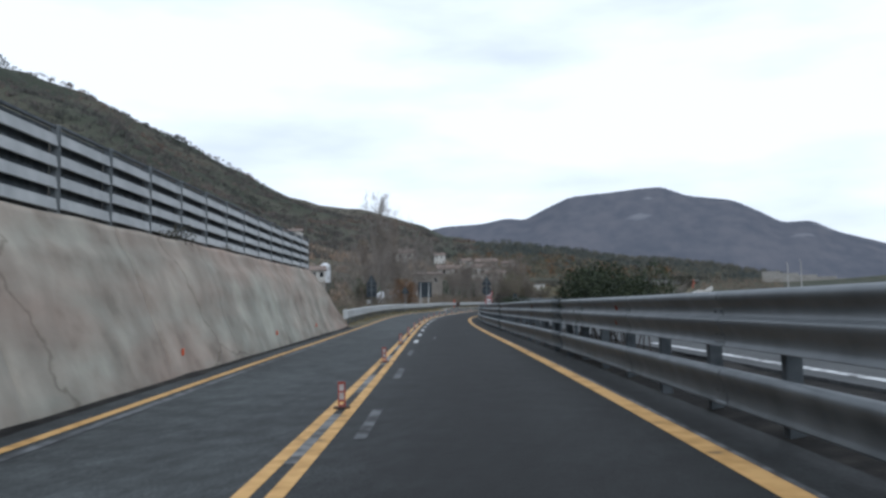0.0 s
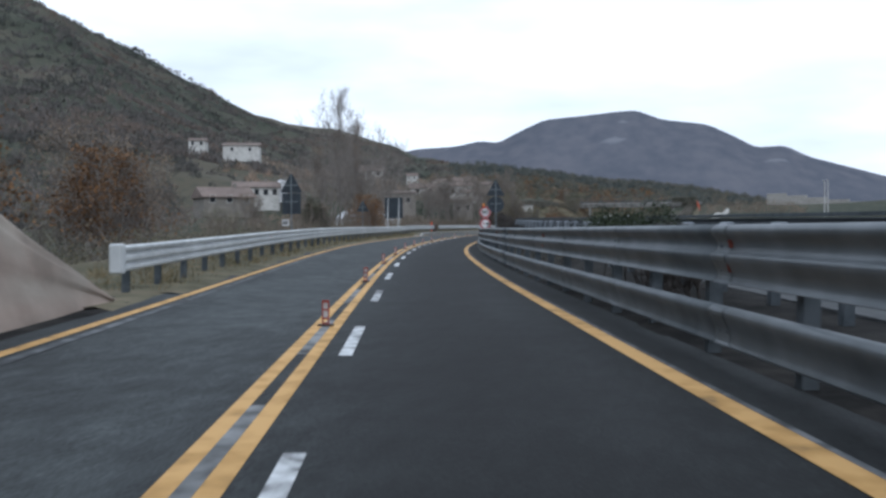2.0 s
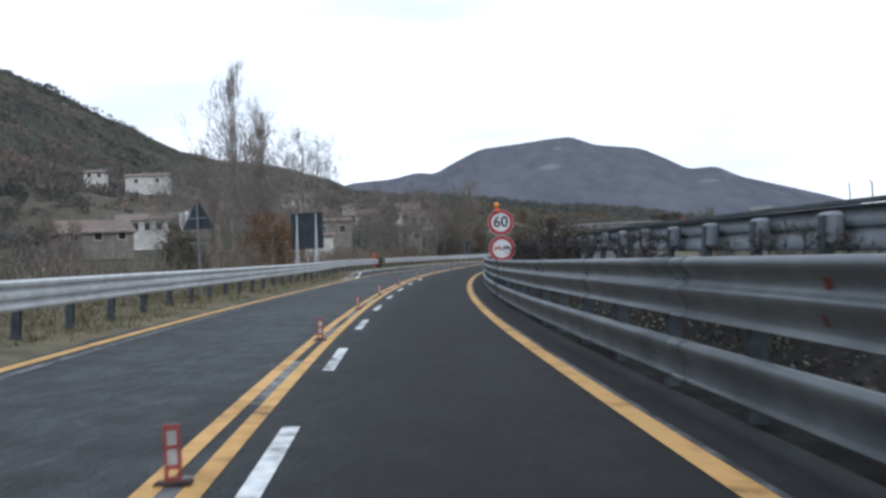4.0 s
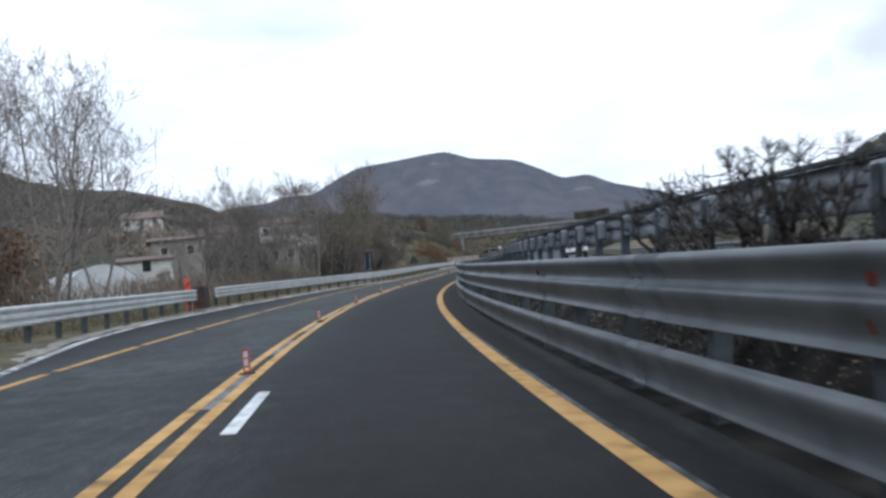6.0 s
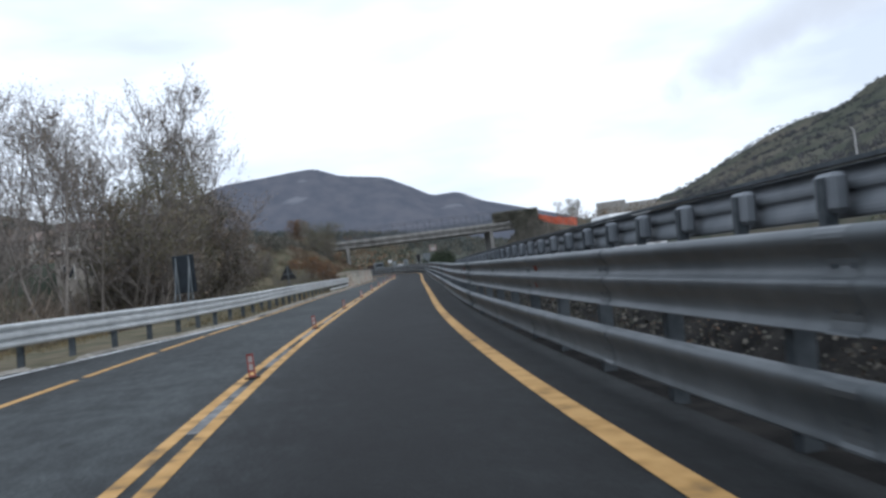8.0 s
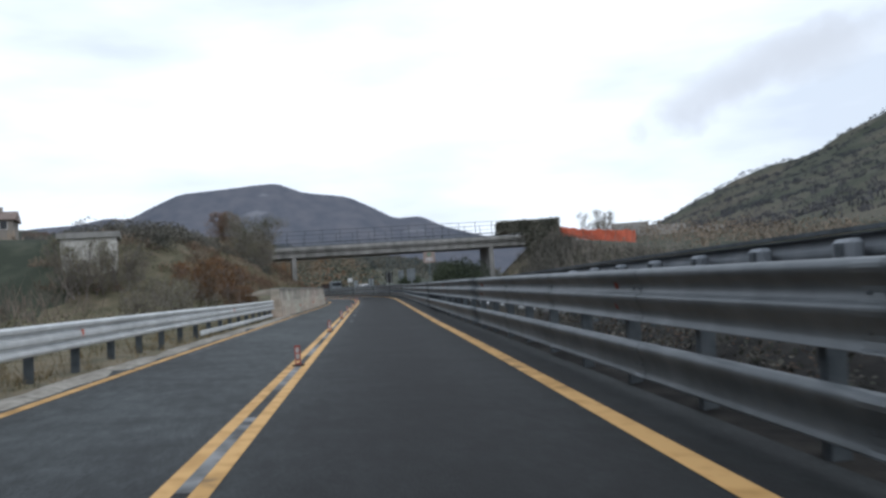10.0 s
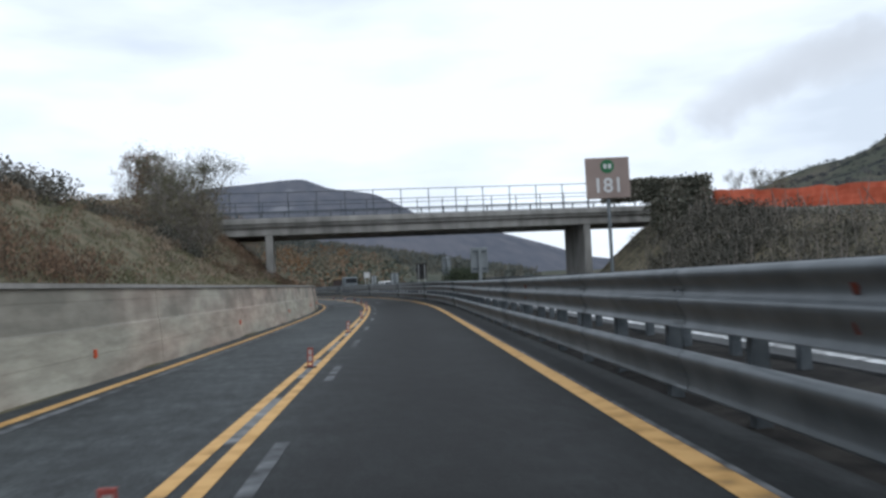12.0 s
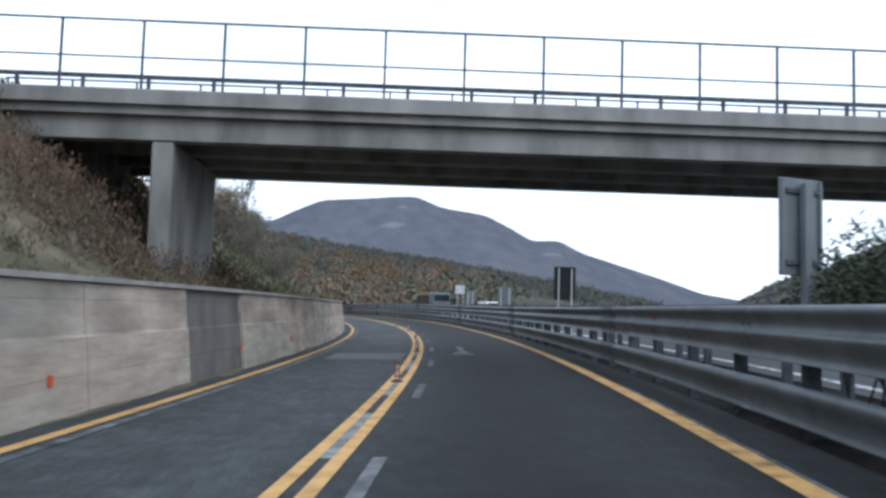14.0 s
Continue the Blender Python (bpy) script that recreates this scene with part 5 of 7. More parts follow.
# hazard marker at the gap in the rail
hz = empty("hazard_marker")
bm = bmesh.new()
box(bm, -0.15, 0.15, -0.03, 0.03, -0.2, 1.3, bevel=0.015)
part("post", bm, ORANGE, hz)
bm = bmesh.new()
for k in range(3):
    plate(bm, [(-0.14, 0.25 + 0.34 * k), (0.14, 0.40 + 0.34 * k), (0.14, 0.52 + 0.34 * k), (-0.14, 0.37 + 0.34 * k)], -0.036, 0.004)
part("stripes", bm, MARK_RED, hz, "darker red slanted stripes")
hz.matrix_world = spot(149.3, -6.95, 0, 55)
tagged(hz, "orange-red hazard marker post at the end of the rail", "hazard marker")
# block added to read as the dark gap between the rail ends
bm = bmesh.new()
box(bm, -0.3, 0.25, -0.35, 0.3, -0.1, 0.95, spot(151.2, -6.95), 0.04)
tagged(link("gap_stand_in", bm, MARK_BASE), "added dark block in place of the rail's dark gap", "buffer")

# ---- small marker posts on the double line ----
def lane_marker():
    ob = empty("lane_marker")
    bm = bmesh.new()
    box(bm, -0.10, 0.10, -0.05, 0.05, 0.004, 0.03, bevel=0.008)
    part("base", bm, MARK_BASE, ob, "dirty dark base")
    bm = bmesh.new()
    for x0, x1, z0, z1 in ((-0.045, -0.028, 0.03, 0.33), (0.028, 0.045, 0.03, 0.33), (-0.028, 0.028, 0.30, 0.33), (-0.028, 0.028, 0.20, 0.22), (-0.028, 0.028, 0.09, 0.115), (-0.028, 0.028, 0.03, 0.05)):
        box(bm, x0, x1, -0.012, 0.012, z0, z1)
    part("frame", bm, MARK_RED, ob, "faded red frame")
    bm = bmesh.new()
    box(bm, -0.028, 0.028, -0.006, 0.006, 0.22, 0.30)
    box(bm, -0.028, 0.028, -0.006, 0.006, 0.115, 0.20)
    part("reflector", bm, REFLECT, ob, "dirty white reflector")
    return tagged(ob, "small red and white flexible marker post on the double line", "marker post", "lane markers")


MARKS = [1.6, 10, 18.2, 26.6, 34.2, 42.5, 51.1, 59.8, 68.3, 76.8, 85.4, 94, 102.6, 112.9, 124.5, 135.9, 147.9, 158.3, 168.8, 178.9, 189.6, 200.4, 211.3, 222.2, 233.2, 242.8, 252.8, 263.8, 274.5, 285.5, 296.7, 307.6, 318.5, 329.5, 340.5]
mk = lane_marker()
mk.matrix_world = spot(MARKS[0], 0.0)
for k, s in enumerate(MARKS[1:]):
    m = spot(s, 0.0, 0.0, random.uniform(-8, 8))
    copy_thing(mk, m @ pose(0, 0, 0, random.uniform(-4, 4), random.uniform(-3, 3), 0))


# ---- buildings ----
def house(name, x, y, z, w, d, h, turn, wall=None, roof_h=1.6, wins=3, storeys=1, label="", hip=False, flat=False):
    wall = wall or PLASTER
    ob = empty(name)
    bm = bmesh.new()
    box(bm, -w / 2, w / 2, -d / 2, d / 2, -3.0, h)
    part("wall", bm, wall, ob)
    bm = bmesh.new()
    e = 0.45
    if flat:
        box(bm, -w / 2 - 0.2, w / 2 + 0.2, -d / 2 - 0.2, d / 2 + 0.2, h + 0.004, h + 0.35)
        part("roof", bm, CONCRETE, ob)
    else:
        inset = w * 0.25 if hip else 0.0
        base = [bm.verts.new(p) for p in ((-w / 2 - e, -d / 2 - e, h), (w / 2 + e, -d / 2 - e, h), (w / 2 + e, d / 2 + e, h), (-w / 2 - e, d / 2 + e, h))]
        low = [bm.verts.new(v.co - Vector((0, 0, 0.15))) for v in base]
        r0, r1 = bm.verts.new((-w / 2 - e + inset, 0, h + roof_h)), bm.verts.new((w / 2 + e - inset, 0, h + roof_h))
        bm.faces.new((base[0], base[1], r1, r0))
        bm.faces.new((base[2], base[3], r0, r1))
        bm.faces.new((base[1], base[2], r1))
        bm.faces.new((base[3], base[0], r0))
        for i in range(4):
            j = (i + 1) % 4
            bm.faces.new((base[i], low[i], low[j], base[j]))
        bm.faces.new(low)
        rf = part("roof", bm, ROOF_TILE, ob)
        bm = bmesh.new()
        box(bm, w * 0.2, w * 0.2 + 0.6, -0.3, 0.3, h + roof_h * 0.5, h + roof_h + 0.7)
        part("chimney", bm, PLASTER_PINK, rf)
    for st in range(storeys):
        for k in range(wins):
            cx = -w / 2 + w * (k + 0.5) / wins
            zc = h * (st + 0.5) / storeys
            bm = bmesh.new()
            box(bm, cx - 0.5, cx + 0.5, -d / 2 - 0.03, -d / 2 + 0.05, zc - 0.65, zc + 0.65)
            wi = part("window", bm, GLASS_DARK, ob)
            bm = bmesh.new()
            for q in ((cx - 0.6, cx - 0.5, zc - 0.75, zc + 0.75), (cx + 0.5, cx + 0.6, zc - 0.75, zc + 0.75), (cx - 0.5, cx + 0.5, zc + 0.65, zc + 0.75), (cx - 0.5, cx + 0.5, zc - 0.75, zc - 0.65)):
                box(bm, q[0], q[1], -d / 2 - 0.06, -d / 2 + 0.04, q[2], q[3])
            part("frame", bm, PLASTER, wi)
    ob.matrix_world = pose(x, y, z, 0, 0, turn)
    return tagged(ob, label, "house", "houses in the valley")


def away(t_eye, az, dist):
    """A place at a distance and direction (degrees left of +y) from an eye."""
    return t_eye[0] - dist * math.sin(radians(az)), t_eye[1] + dist * math.cos(radians(az))


E25, E50, E65, E85 = (-13.0, 39.5), (-19.5, 90.1), (-20.5, 122.0), (-16.4, 164.6)
def put_house(eye, eye_z, az, el_top, el_bot, dist, w, d, turn, **kw):
    x, y = away(eye, az, dist)
    z0 = eye_z + dist * math.tan(radians(el_bot))
    return house("house", x, y, z0, w, d, dist * (math.tan(radians(el_top)) - math.tan(radians(el_bot))) * 0.66, turn, **kw)


put_house(E25, 1.6, 25.0, 2.35, 1.9, 165, 9.5, 9, 40, roof_h=2.0, wins=3, wall=PLASTER_PINK, label="long low house with a clay roof and pale walls")
put_house(E25, 1.6, 24.15, 5.75, 4.95, 330, 13, 9, 18, roof_h=1.2, wins=2, label="white farmhouse on the hillside")
put_house(E25, 1.6, 26.9, 5.95, 5.4, 330, 6, 6, 18, roof_h=1.0, wins=2, label="small pale house on the hillside")
put_house(E50, 1.9, 28.3, 4.1, 2.75, 150, 10, 8, 26, roof_h=1.4, wins=5, label="low white house with a clay roof below the poplars")
put_house(E50, 1.9, 16.4, 2.9, 2.0, 190, 9, 8, 12, roof_h=1.8, wins=3, wall=PLASTER_PINK, label="dull two-storey house among bare trees")
put_house(E50, 1.9, 13.3, 3.6, 2.8, 205, 8, 7, 14, roof_h=1.6, wins=2, label="white two-storey house among bare trees")
put_house(E65, 2.1, 20.0, 5.5, 4.7, 210, 9, 8, 15, roof_h=1.9, wins=3, label="house with a clay roof on the slope")
put_house(E65, 2.1, 18.9, 3.2, 2.0, 165, 8, 8, 10, roof_h=1.7, wins=2, wall=PLASTER_PINK, label="plain grey-pink farm building beside the polytunnel")
put_house(E65, 2.1, 11.2, 4.4, 3.7, 230, 8, 7, 8, roof_h=1.6, wins=3, wall=PLASTER_PINK, label="pinkish house with a clay roof")
house("house", -31.6, 250.9, 5.0, 3.1, 3.2, 2.1, 8, wins=0, flat=True, label="small white flat-roofed shed above the bank")
put_house(E85, 2.5, 16.6, 5.0, 4.0, 110, 6, 6, 12, roof_h=1.0, wins=3, label="pale house with a clay roof behind bare trees")
for az, el, d, w in ((11.5, 3.3, 520, 5), (8.6, 3.1, 560, 6), (13.4, 3.7, 580, 5), (9.9, 2.3, 440, 5)):
    put_house(E25, 1.6, az, el - 0.02, el - 0.45, d, w + 2, 7, az + 20 * math.sin(w * d), roof_h=1.8, wins=2, wall=PLASTER_PINK if w == 6 else PLASTER, label="pale house scattered on the far valley side")
house("house", -62.9, 246.2, 7.1, 7.5, 7, 3.6, 20, wall=PLASTER_PINK, roof_h=0.6, wins=2, label="plain tan farm building with a low roof")
house("house", -59.2, 220.9, 5.3, 6.0, 4, 1.7, 22, roof_h=0.5, wins=1, label="low white shed with a pale roof")
house("house", -53.7, 279.8, 10.9, 6.4, 6, 2.9, 14, roof_h=1.3, wins=3, label="white house with a reddish clay roof")
house("house", -47.5, 250.5, 4.9, 4.8, 5, 3.9, 12, wall=PLASTER_PINK, roof_h=0.4, wins=2, label="tan block house with dark windows")
# water tank beside the long house
tk = empty("water_tank")
bm = bmesh.new()
tube(bm, (0, 0, 1.5), (0, 0, 5.2), 1.15, n=24)
part("vessel", bm, TUNNEL_WHITE, tk)
bm = bmesh.new()
tube(bm, (0, 0, 5.2), (0, 0, 5.75), 1.15, 0.3, n=24)
part("dome", bm, TUNNEL_WHITE, tk)
for k in range(4):
    bm = bmesh.new()
    a = math.pi / 4 + k * math.pi / 2
    tube(bm, (0.9 * math.cos(a), 0.9 * math.sin(a), -3), (0.9 * math.cos(a), 0.9 * math.sin(a), 1.5), 0.09, n=8)
    part("leg", bm, SIGN_GREY, tk)
tk.matrix_world = pose(-96.6, 252.2, 7.0)
tk.scale = (1.4, 1.4, 1.4)
tagged(tk, "white upright cylindrical tank on legs beside the house", "tank")
# polytunnel
pt = empty("polytunnel")
bm = bmesh.new()
rings = []
for y in steps(-9, 9, 1.5):
    rings.append([bm.verts.new((3.4 * math.cos(a), y, 3.1 * math.sin(a) - 0.3)) for a in [math.pi * k / 16 for k in range(17)]])
for p, q in zip(rings, rings[1:]):
    for i in range(16):
        bm.faces.new((p[i], p[i + 1], q[i + 1], q[i]))
bm.faces.new(rings[0])
bm.faces.new(rings[-1])
part("cover", bm, TUNNEL_WHITE, pt)
for y in steps(-9, 9, 3):
    bm = bmesh.new()
    arc = [[bm.verts.new(((3.43 + 0.03 * math.cos(q)) * math.cos(a), y + 0.03 * math.sin(q), (3.13 + 0.03 * math.cos(q)) * math.sin(a) - 0.3)) for q in [math.pi * 0.4 * n for n in range(5)]] for a in [math.pi * k / 16 for k in range(17)]]
    for p, q in zip(arc, arc[1:]):
        for n in range(5):
            bm.faces.new((p[n], p[(n + 1) % 5], q[(n + 1) % 5], q[n]))
    part("hoop", bm, SIGN_GREY, pt)
pt.matrix_world = pose(-56.9, 195.6, 2.7, 0, 0, 34)
tagged(pt, "white plastic-covered polytunnel among bare trees", "polytunnel")
# tall white lamp pole on the far side
def lamp_pole(x, y, z0, z1):
    ob = empty("light_pole")
    bm = bmesh.new()
    tube(bm, (0, 0, 0), (0, 0, z1 - z0 - 0.4), 0.17, 0.12, 12)
    part("mast", bm, REFLECT, ob)
    bm = bmesh.new()
    tube(bm, (0, 0, z1 - z0 - 0.45), (-0.35, 0.0, z1 - z0), 0.13, 0.08, 10)
    part("head", bm, REFLECT, ob)
    ob.matrix_world = pose(x, y, z0)
    return tagged(ob, "pale slender mast beyond the opposite carriageway", "light pole", "light poles")


lamp_pole(29.2, 207.9, -2.0, 10.2)
lamp_pole(37.6, 246.2, -2.0, 12.3)


# ---- vehicles on the opposite carriageway ----
def van(s, u, turn=0, lift=0.0):
    ob = empty("van")
    prof = [(-2.75, 0.45), (-2.75, 0.9), (-2.6, 1.15), (-1.75, 1.35), (-1.15, 2.15), (-0.9, 2.32), (2.55, 2.36), (2.72, 2.2), (2.78, 0.9), (2.75, 0.45)]
    bm = bmesh.new()
    cols = []
    for x, f in ((-0.98, 0.93), (-0.9, 1.0), (0.9, 1.0), (0.98, 0.93)):
        cols.append([bm.verts.new((x, y, 0.45 + (z - 0.45) * f)) for y, z in prof])
    for p, q in zip(cols, cols[1:]):
        for i in range(len(prof)):
            j = (i + 1) % len(prof)
            bm.faces.new((p[i], p[j], q[j], q[i]))
    bm.faces.new(cols[0])
    bm.faces.new(cols[-1][::-1])
    body = part("body", bm, VAN_WHITE, ob)
    bm = bmesh.new()
    vs = [bm.verts.new(p) for p in ((-0.8, -1.74, 1.40), (0.8, -1.74, 1.40), (0.8, -1.20, 2.12), (-0.8, -1.20, 2.12))]
    for v in vs:
        v.co += Vector((0, -0.012, 0.008))
    bm.faces.new(vs)
    ex = bmesh.ops.extrude_face_region(bm, geom=list(bm.faces))
    for v in [g for g in ex["geom"] if isinstance(g, bmesh.types.BMVert)]:
        v.co += Vector((0, 0.01, -0.006))
    part("windscreen", bm, GLASS_DARK, ob)
    for sx in (-1, 1):
        bm = bmesh.new()
        x0 = sx * 0.985
        vs = [(x0, -1.45, 1.42), (x0, -0.55, 1.42), (x0, -0.55, 1.98), (x0, -1.05, 1.98)]
        f = [bm.verts.new(v) for v in vs] + [bm.verts.new((v[0] - sx * 0.03, v[1], v[2])) for v in vs]
        bm.faces.new(f[:4])
        bm.faces.new(f[4:][::-1])
        for i in range(4):
            bm.faces.new((f[i], f[(i + 1) % 4], f[4 + (i + 1) % 4], f[4 + i]))
        part("side_window", bm, GLASS_DARK, ob)
        bm = bmesh.new()
        box(bm, sx * 0.6 - 0.14, sx * 0.6 + 0.14, -2.77, -2.70, 0.78, 0.98, bevel=0.02)
        part("headlight", bm, REFLECT, ob)
        bm = bmesh.new()
        box(bm, sx * 1.0 - 0.06 + sx * 0.08, sx * 1.0 + 0.06 + sx * 0.08, -1.45, -1.3, 1.4, 1.66, bevel=0.03)
        part("mirror", bm, TYRE, ob)
        for y in (-1.75, 1.7):
            bm = bmesh.new()
            tube(bm, (sx * 0.75, y, 0.34), (sx * 0.97, y, 0.34), 0.34, n=24)
            wh = part("wheel", bm, TYRE, ob)
            bm = bmesh.new()
            tube(bm, (sx * 0.9, y, 0.34), (sx * 0.985, y, 0.34), 0.19, n=16)
            part("rim", bm, STEEL_LIGHT, wh)
    bm = bmesh.new()
    box(bm, -0.95, 0.95, -2.82, -2.72, 0.42, 0.68, bevel=0.03)
    part("bumper", bm, TYRE, ob)
    ob.matrix_world = spot(s, u, lift, turn)
    return ob


tagged(van(196.5, 12.3, 0, float(rise_right(196.5)) + 0.05), "white delivery van standing on the opposite carriageway", "van")
far_car = tagged(van(363, 11.7, 0, 0.05), "small white car far down the opposite carriageway", "car")
far_car.scale = (0.8, 0.8, 0.62)
# yellow works truck far ahead
tr = empty("truck")
bm = bmesh.new()
box(bm, -1.15, 1.15, -1.0, 3.6, 0.9, 2.3, bevel=0.06)
part("load_bed", bm, MARK_BASE, tr)
bm = bmesh.new()
box(bm, -1.18, 1.18, -1.03, 3.63, 2.2, 2.42, bevel=0.04)
part("top_rim", bm, TRUCK_YELLOW, tr)
bm = bmesh.new()
box(bm, -1.1, 1.1, -2.9, -1.1, 0.6, 2.5, bevel=0.12)
part("cab", bm, SIGN_GREY, tr)
bm = bmesh.new()
box(bm, -0.95, 0.95, -2.93, -2.86, 1.5, 2.25)
part("windscreen", bm, GLASS_DARK, tr)
bm = bmesh.new()
box(bm, -0.9, 0.9, -2.6, 3.5, 0.5, 0.9)
part("chassis", bm, TYRE, tr)
for sx in (-1, 1):
    for y in (-2.0, 2.2):
        bm = bmesh.new()
        tube(bm, (sx * 0.85, y, 0.45), (sx * 1.12, y, 0.45), 0.45, n=20)
        part("wheel", bm, TYRE, tr)
tr.matrix_world = spot(386, 12.3, 0.05)
tagged(tr, "dark works truck with a yellow rim far down the opposite carriageway", "truck")

# ---- far mountains ----
def range_mesh(name, prof, dist, mat, label, depth=700, foot=-60, rough=0.004, centre=(-20, 140)):
    """A mountain with a ridge at the given directions (degrees left of +y, degrees up), at a distance from the valley's middle."""
    az = np.arange(prof[-1][0], prof[0][0], 0.12)
    el = np.interp(az, [p[0] for p in prof[::-1]], [p[1] for p in prof[::-1]])
    el = np.convolve(np.pad(el, 5, mode="edge"), np.hanning(13)[1:-1] / np.hanning(13).sum(), mode="valid")
    bm, rows = bmesh.new(), []
    for k in range(29):
        f = k / 24
        row = []
        for a, e in zip(az, el):
            t = radians(a)
            dd = dist - depth * (1 - f) if f <= 1 else dist + 300 * (f - 1) * 6
            top = math.tan(radians(e)) * dist
            fold = noise.fractal(Vector((a * 0.35 + f * 0.8, f * 2.2, dist * 0.001)), 1.0, 2.0, 3)
            hgt = foot + (top - foot) * (f ** 0.8 if f <= 1 else 1 - (f - 1) * 2)
            hgt += fold * (top - foot) * rough * (4 * f * (1 - f) * 2.2 if f < 1 else 0) + (noise.noise(Vector((a * 9, 0, 5))) * top * 0.006 if f == 1 else 0)
            row.append(bm.verts.new((centre[0] - dd * math.sin(t), centre[1] + dd * math.cos(t), hgt)))
        rows.append(row)
    for a, b in zip(rows, rows[1:]):
        for i in range(len(az) - 1):
            bm.faces.new((a[i], a[i + 1], b[i + 1], b[i]))
    return tagged(link(name, bm, mat, True), label, "mountain", kind="structure")


range_mesh("backdrop_mountain", [(24, 3), (17, 4.6), (13.7, 5.35), (11.15, 5.5), (9.5, 5.85), (8.3, 5.7), (7.2, 6.3), (5.3, 7.15), (2.8, 7.35), (0.6, 7.55), (-0.6, 7.6), (-2.2, 6.95), (-5.0, 6.55), (-6.6, 5.75), (-7.9, 5.0), (-9.6, 5.05), (-11, 4.3), (-12.8, 3.75), (-15.8, 2.8), (-18.2, 1.95), (-23, 1.2), (-30, 0.5)], 4300, FAR_MOUNT, "wooded mountain in the distance, blue-violet haze in its colour", depth=1500)
# ---- plants ----
RNG = np.random.default_rng(7)


def quads_mesh(name, V, mat):
    """One mesh of loose four-cornered leaves, V of shape (n, 4, 3)."""
    n = len(V)
    me = bpy.data.meshes.new(name)
    me.vertices.add(4 * n)
    me.vertices.foreach_set("co", V.astype(np.float32).ravel())
    me.loops.add(4 * n)
    me.loops.foreach_set("vertex_index", np.arange(4 * n, dtype=np.int32))
    me.polygons.add(n)
    me.polygons.foreach_set("loop_start", np.arange(0, 4 * n, 4, dtype=np.int32))
    me.update(calc_edges=True)
    me.materials.append(mat)
    return me


def leaves(P, length, width, droop=0.0):
    """Leaves at the places P, turned at random: (n, 4, 3)."""
    n = len(P)
    a = RNG.normal(size=(n, 3))
    a[:, 2] -= droop
    a /= np.linalg.norm(a, axis=1)[:, None]
    b = np.cross(a, RNG.normal(size=(n, 3)))
    b /= np.linalg.norm(b, axis=1)[:, None]
    L = (length * RNG.uniform(0.6, 1.3, n))[:, None]
    W = (width * RNG.uniform(0.6, 1.3, n))[:, None]
    return np.stack([P - a * L * 0.5, P + b * W * 0.5, P + a * L * 0.5, P - b * W * 0.5], 1)


def segs_mesh(name, segs, mat):
    """Tapered bars from rows of (a, b, r0, r1): three-sided, the finest twigs as slivers."""
    A, B = np.array([q[0] for q in segs], float), np.array([q[1] for q in segs], float)
    R0, R1 = np.array([q[2] for q in segs])[:, None], np.array([q[3] for q in segs])[:, None]
    D = B - A
    D /= np.linalg.norm(D, axis=1)[:, None] + 1e-9
    U = np.cross(D, np.where(np.abs(D[:, 2:3]) < 0.9, [[0, 0, 1.0]], [[1.0, 0, 0]]))
    U /= np.linalg.norm(U, axis=1)[:, None] + 1e-9
    W = np.cross(D, U)
    fine = R0[:, 0] < 0.0125
    turn = (np.arange(len(A)) * 2.4)[:, None]
    E = (U * np.cos(turn) + W * np.sin(turn))[fine] * 1.3
    V = [np.stack([A[fine] - E * R0[fine], A[fine] + E * R0[fine], B[fine] + E * R1[fine], B[fine] - E * R1[fine]], 1)]
    A, B, R0, R1, U, W = (q[~fine] for q in (A, B, R0, R1, U, W))
    ring = [U * math.cos(t) + W * math.sin(t) for t in (0, 2.0944, 4.18879)]
    for i in range(3):
        j = (i + 1) % 3
        V.append(np.stack([A + ring[i] * R0, A + ring[j] * R0, B + ring[j] * R1, B + ring[i] * R1], 1))
    return quads_mesh(name, np.concatenate(V), mat)


def grow(rng, a, d, length, r, depth, out, ends, up=0.25, fork=(2, 4), shrink=0.68, spread=0.6):
    """Branches by halves: rows of (from, to, radius, radius)."""
    n = 3 if depth else 2
    p = np.array(a, float)
    for k in range(n):
        d = d + rng.normal(size=3) * 0.12 + np.array([0, 0, up * 0.15])
        d /= np.linalg.norm(d)
        q = p + d * length / n
        r2 = r * 0.84
        out.append((p, q, r, r2))
        if depth > 0 and k > 0:
            for _ in range(rng.integers(*fork)):
                e = d + rng.normal(size=3) * spread + np.array([0, 0, up])
                e /= np.linalg.norm(e)
                grow(rng, q, e, length * shrink * rng.uniform(0.7, 1.15), r2 * 0.55, depth - 1, out, ends, up, fork, shrink, spread)
        p, r = q, r2
    if depth == 0:
        ends.append(p)


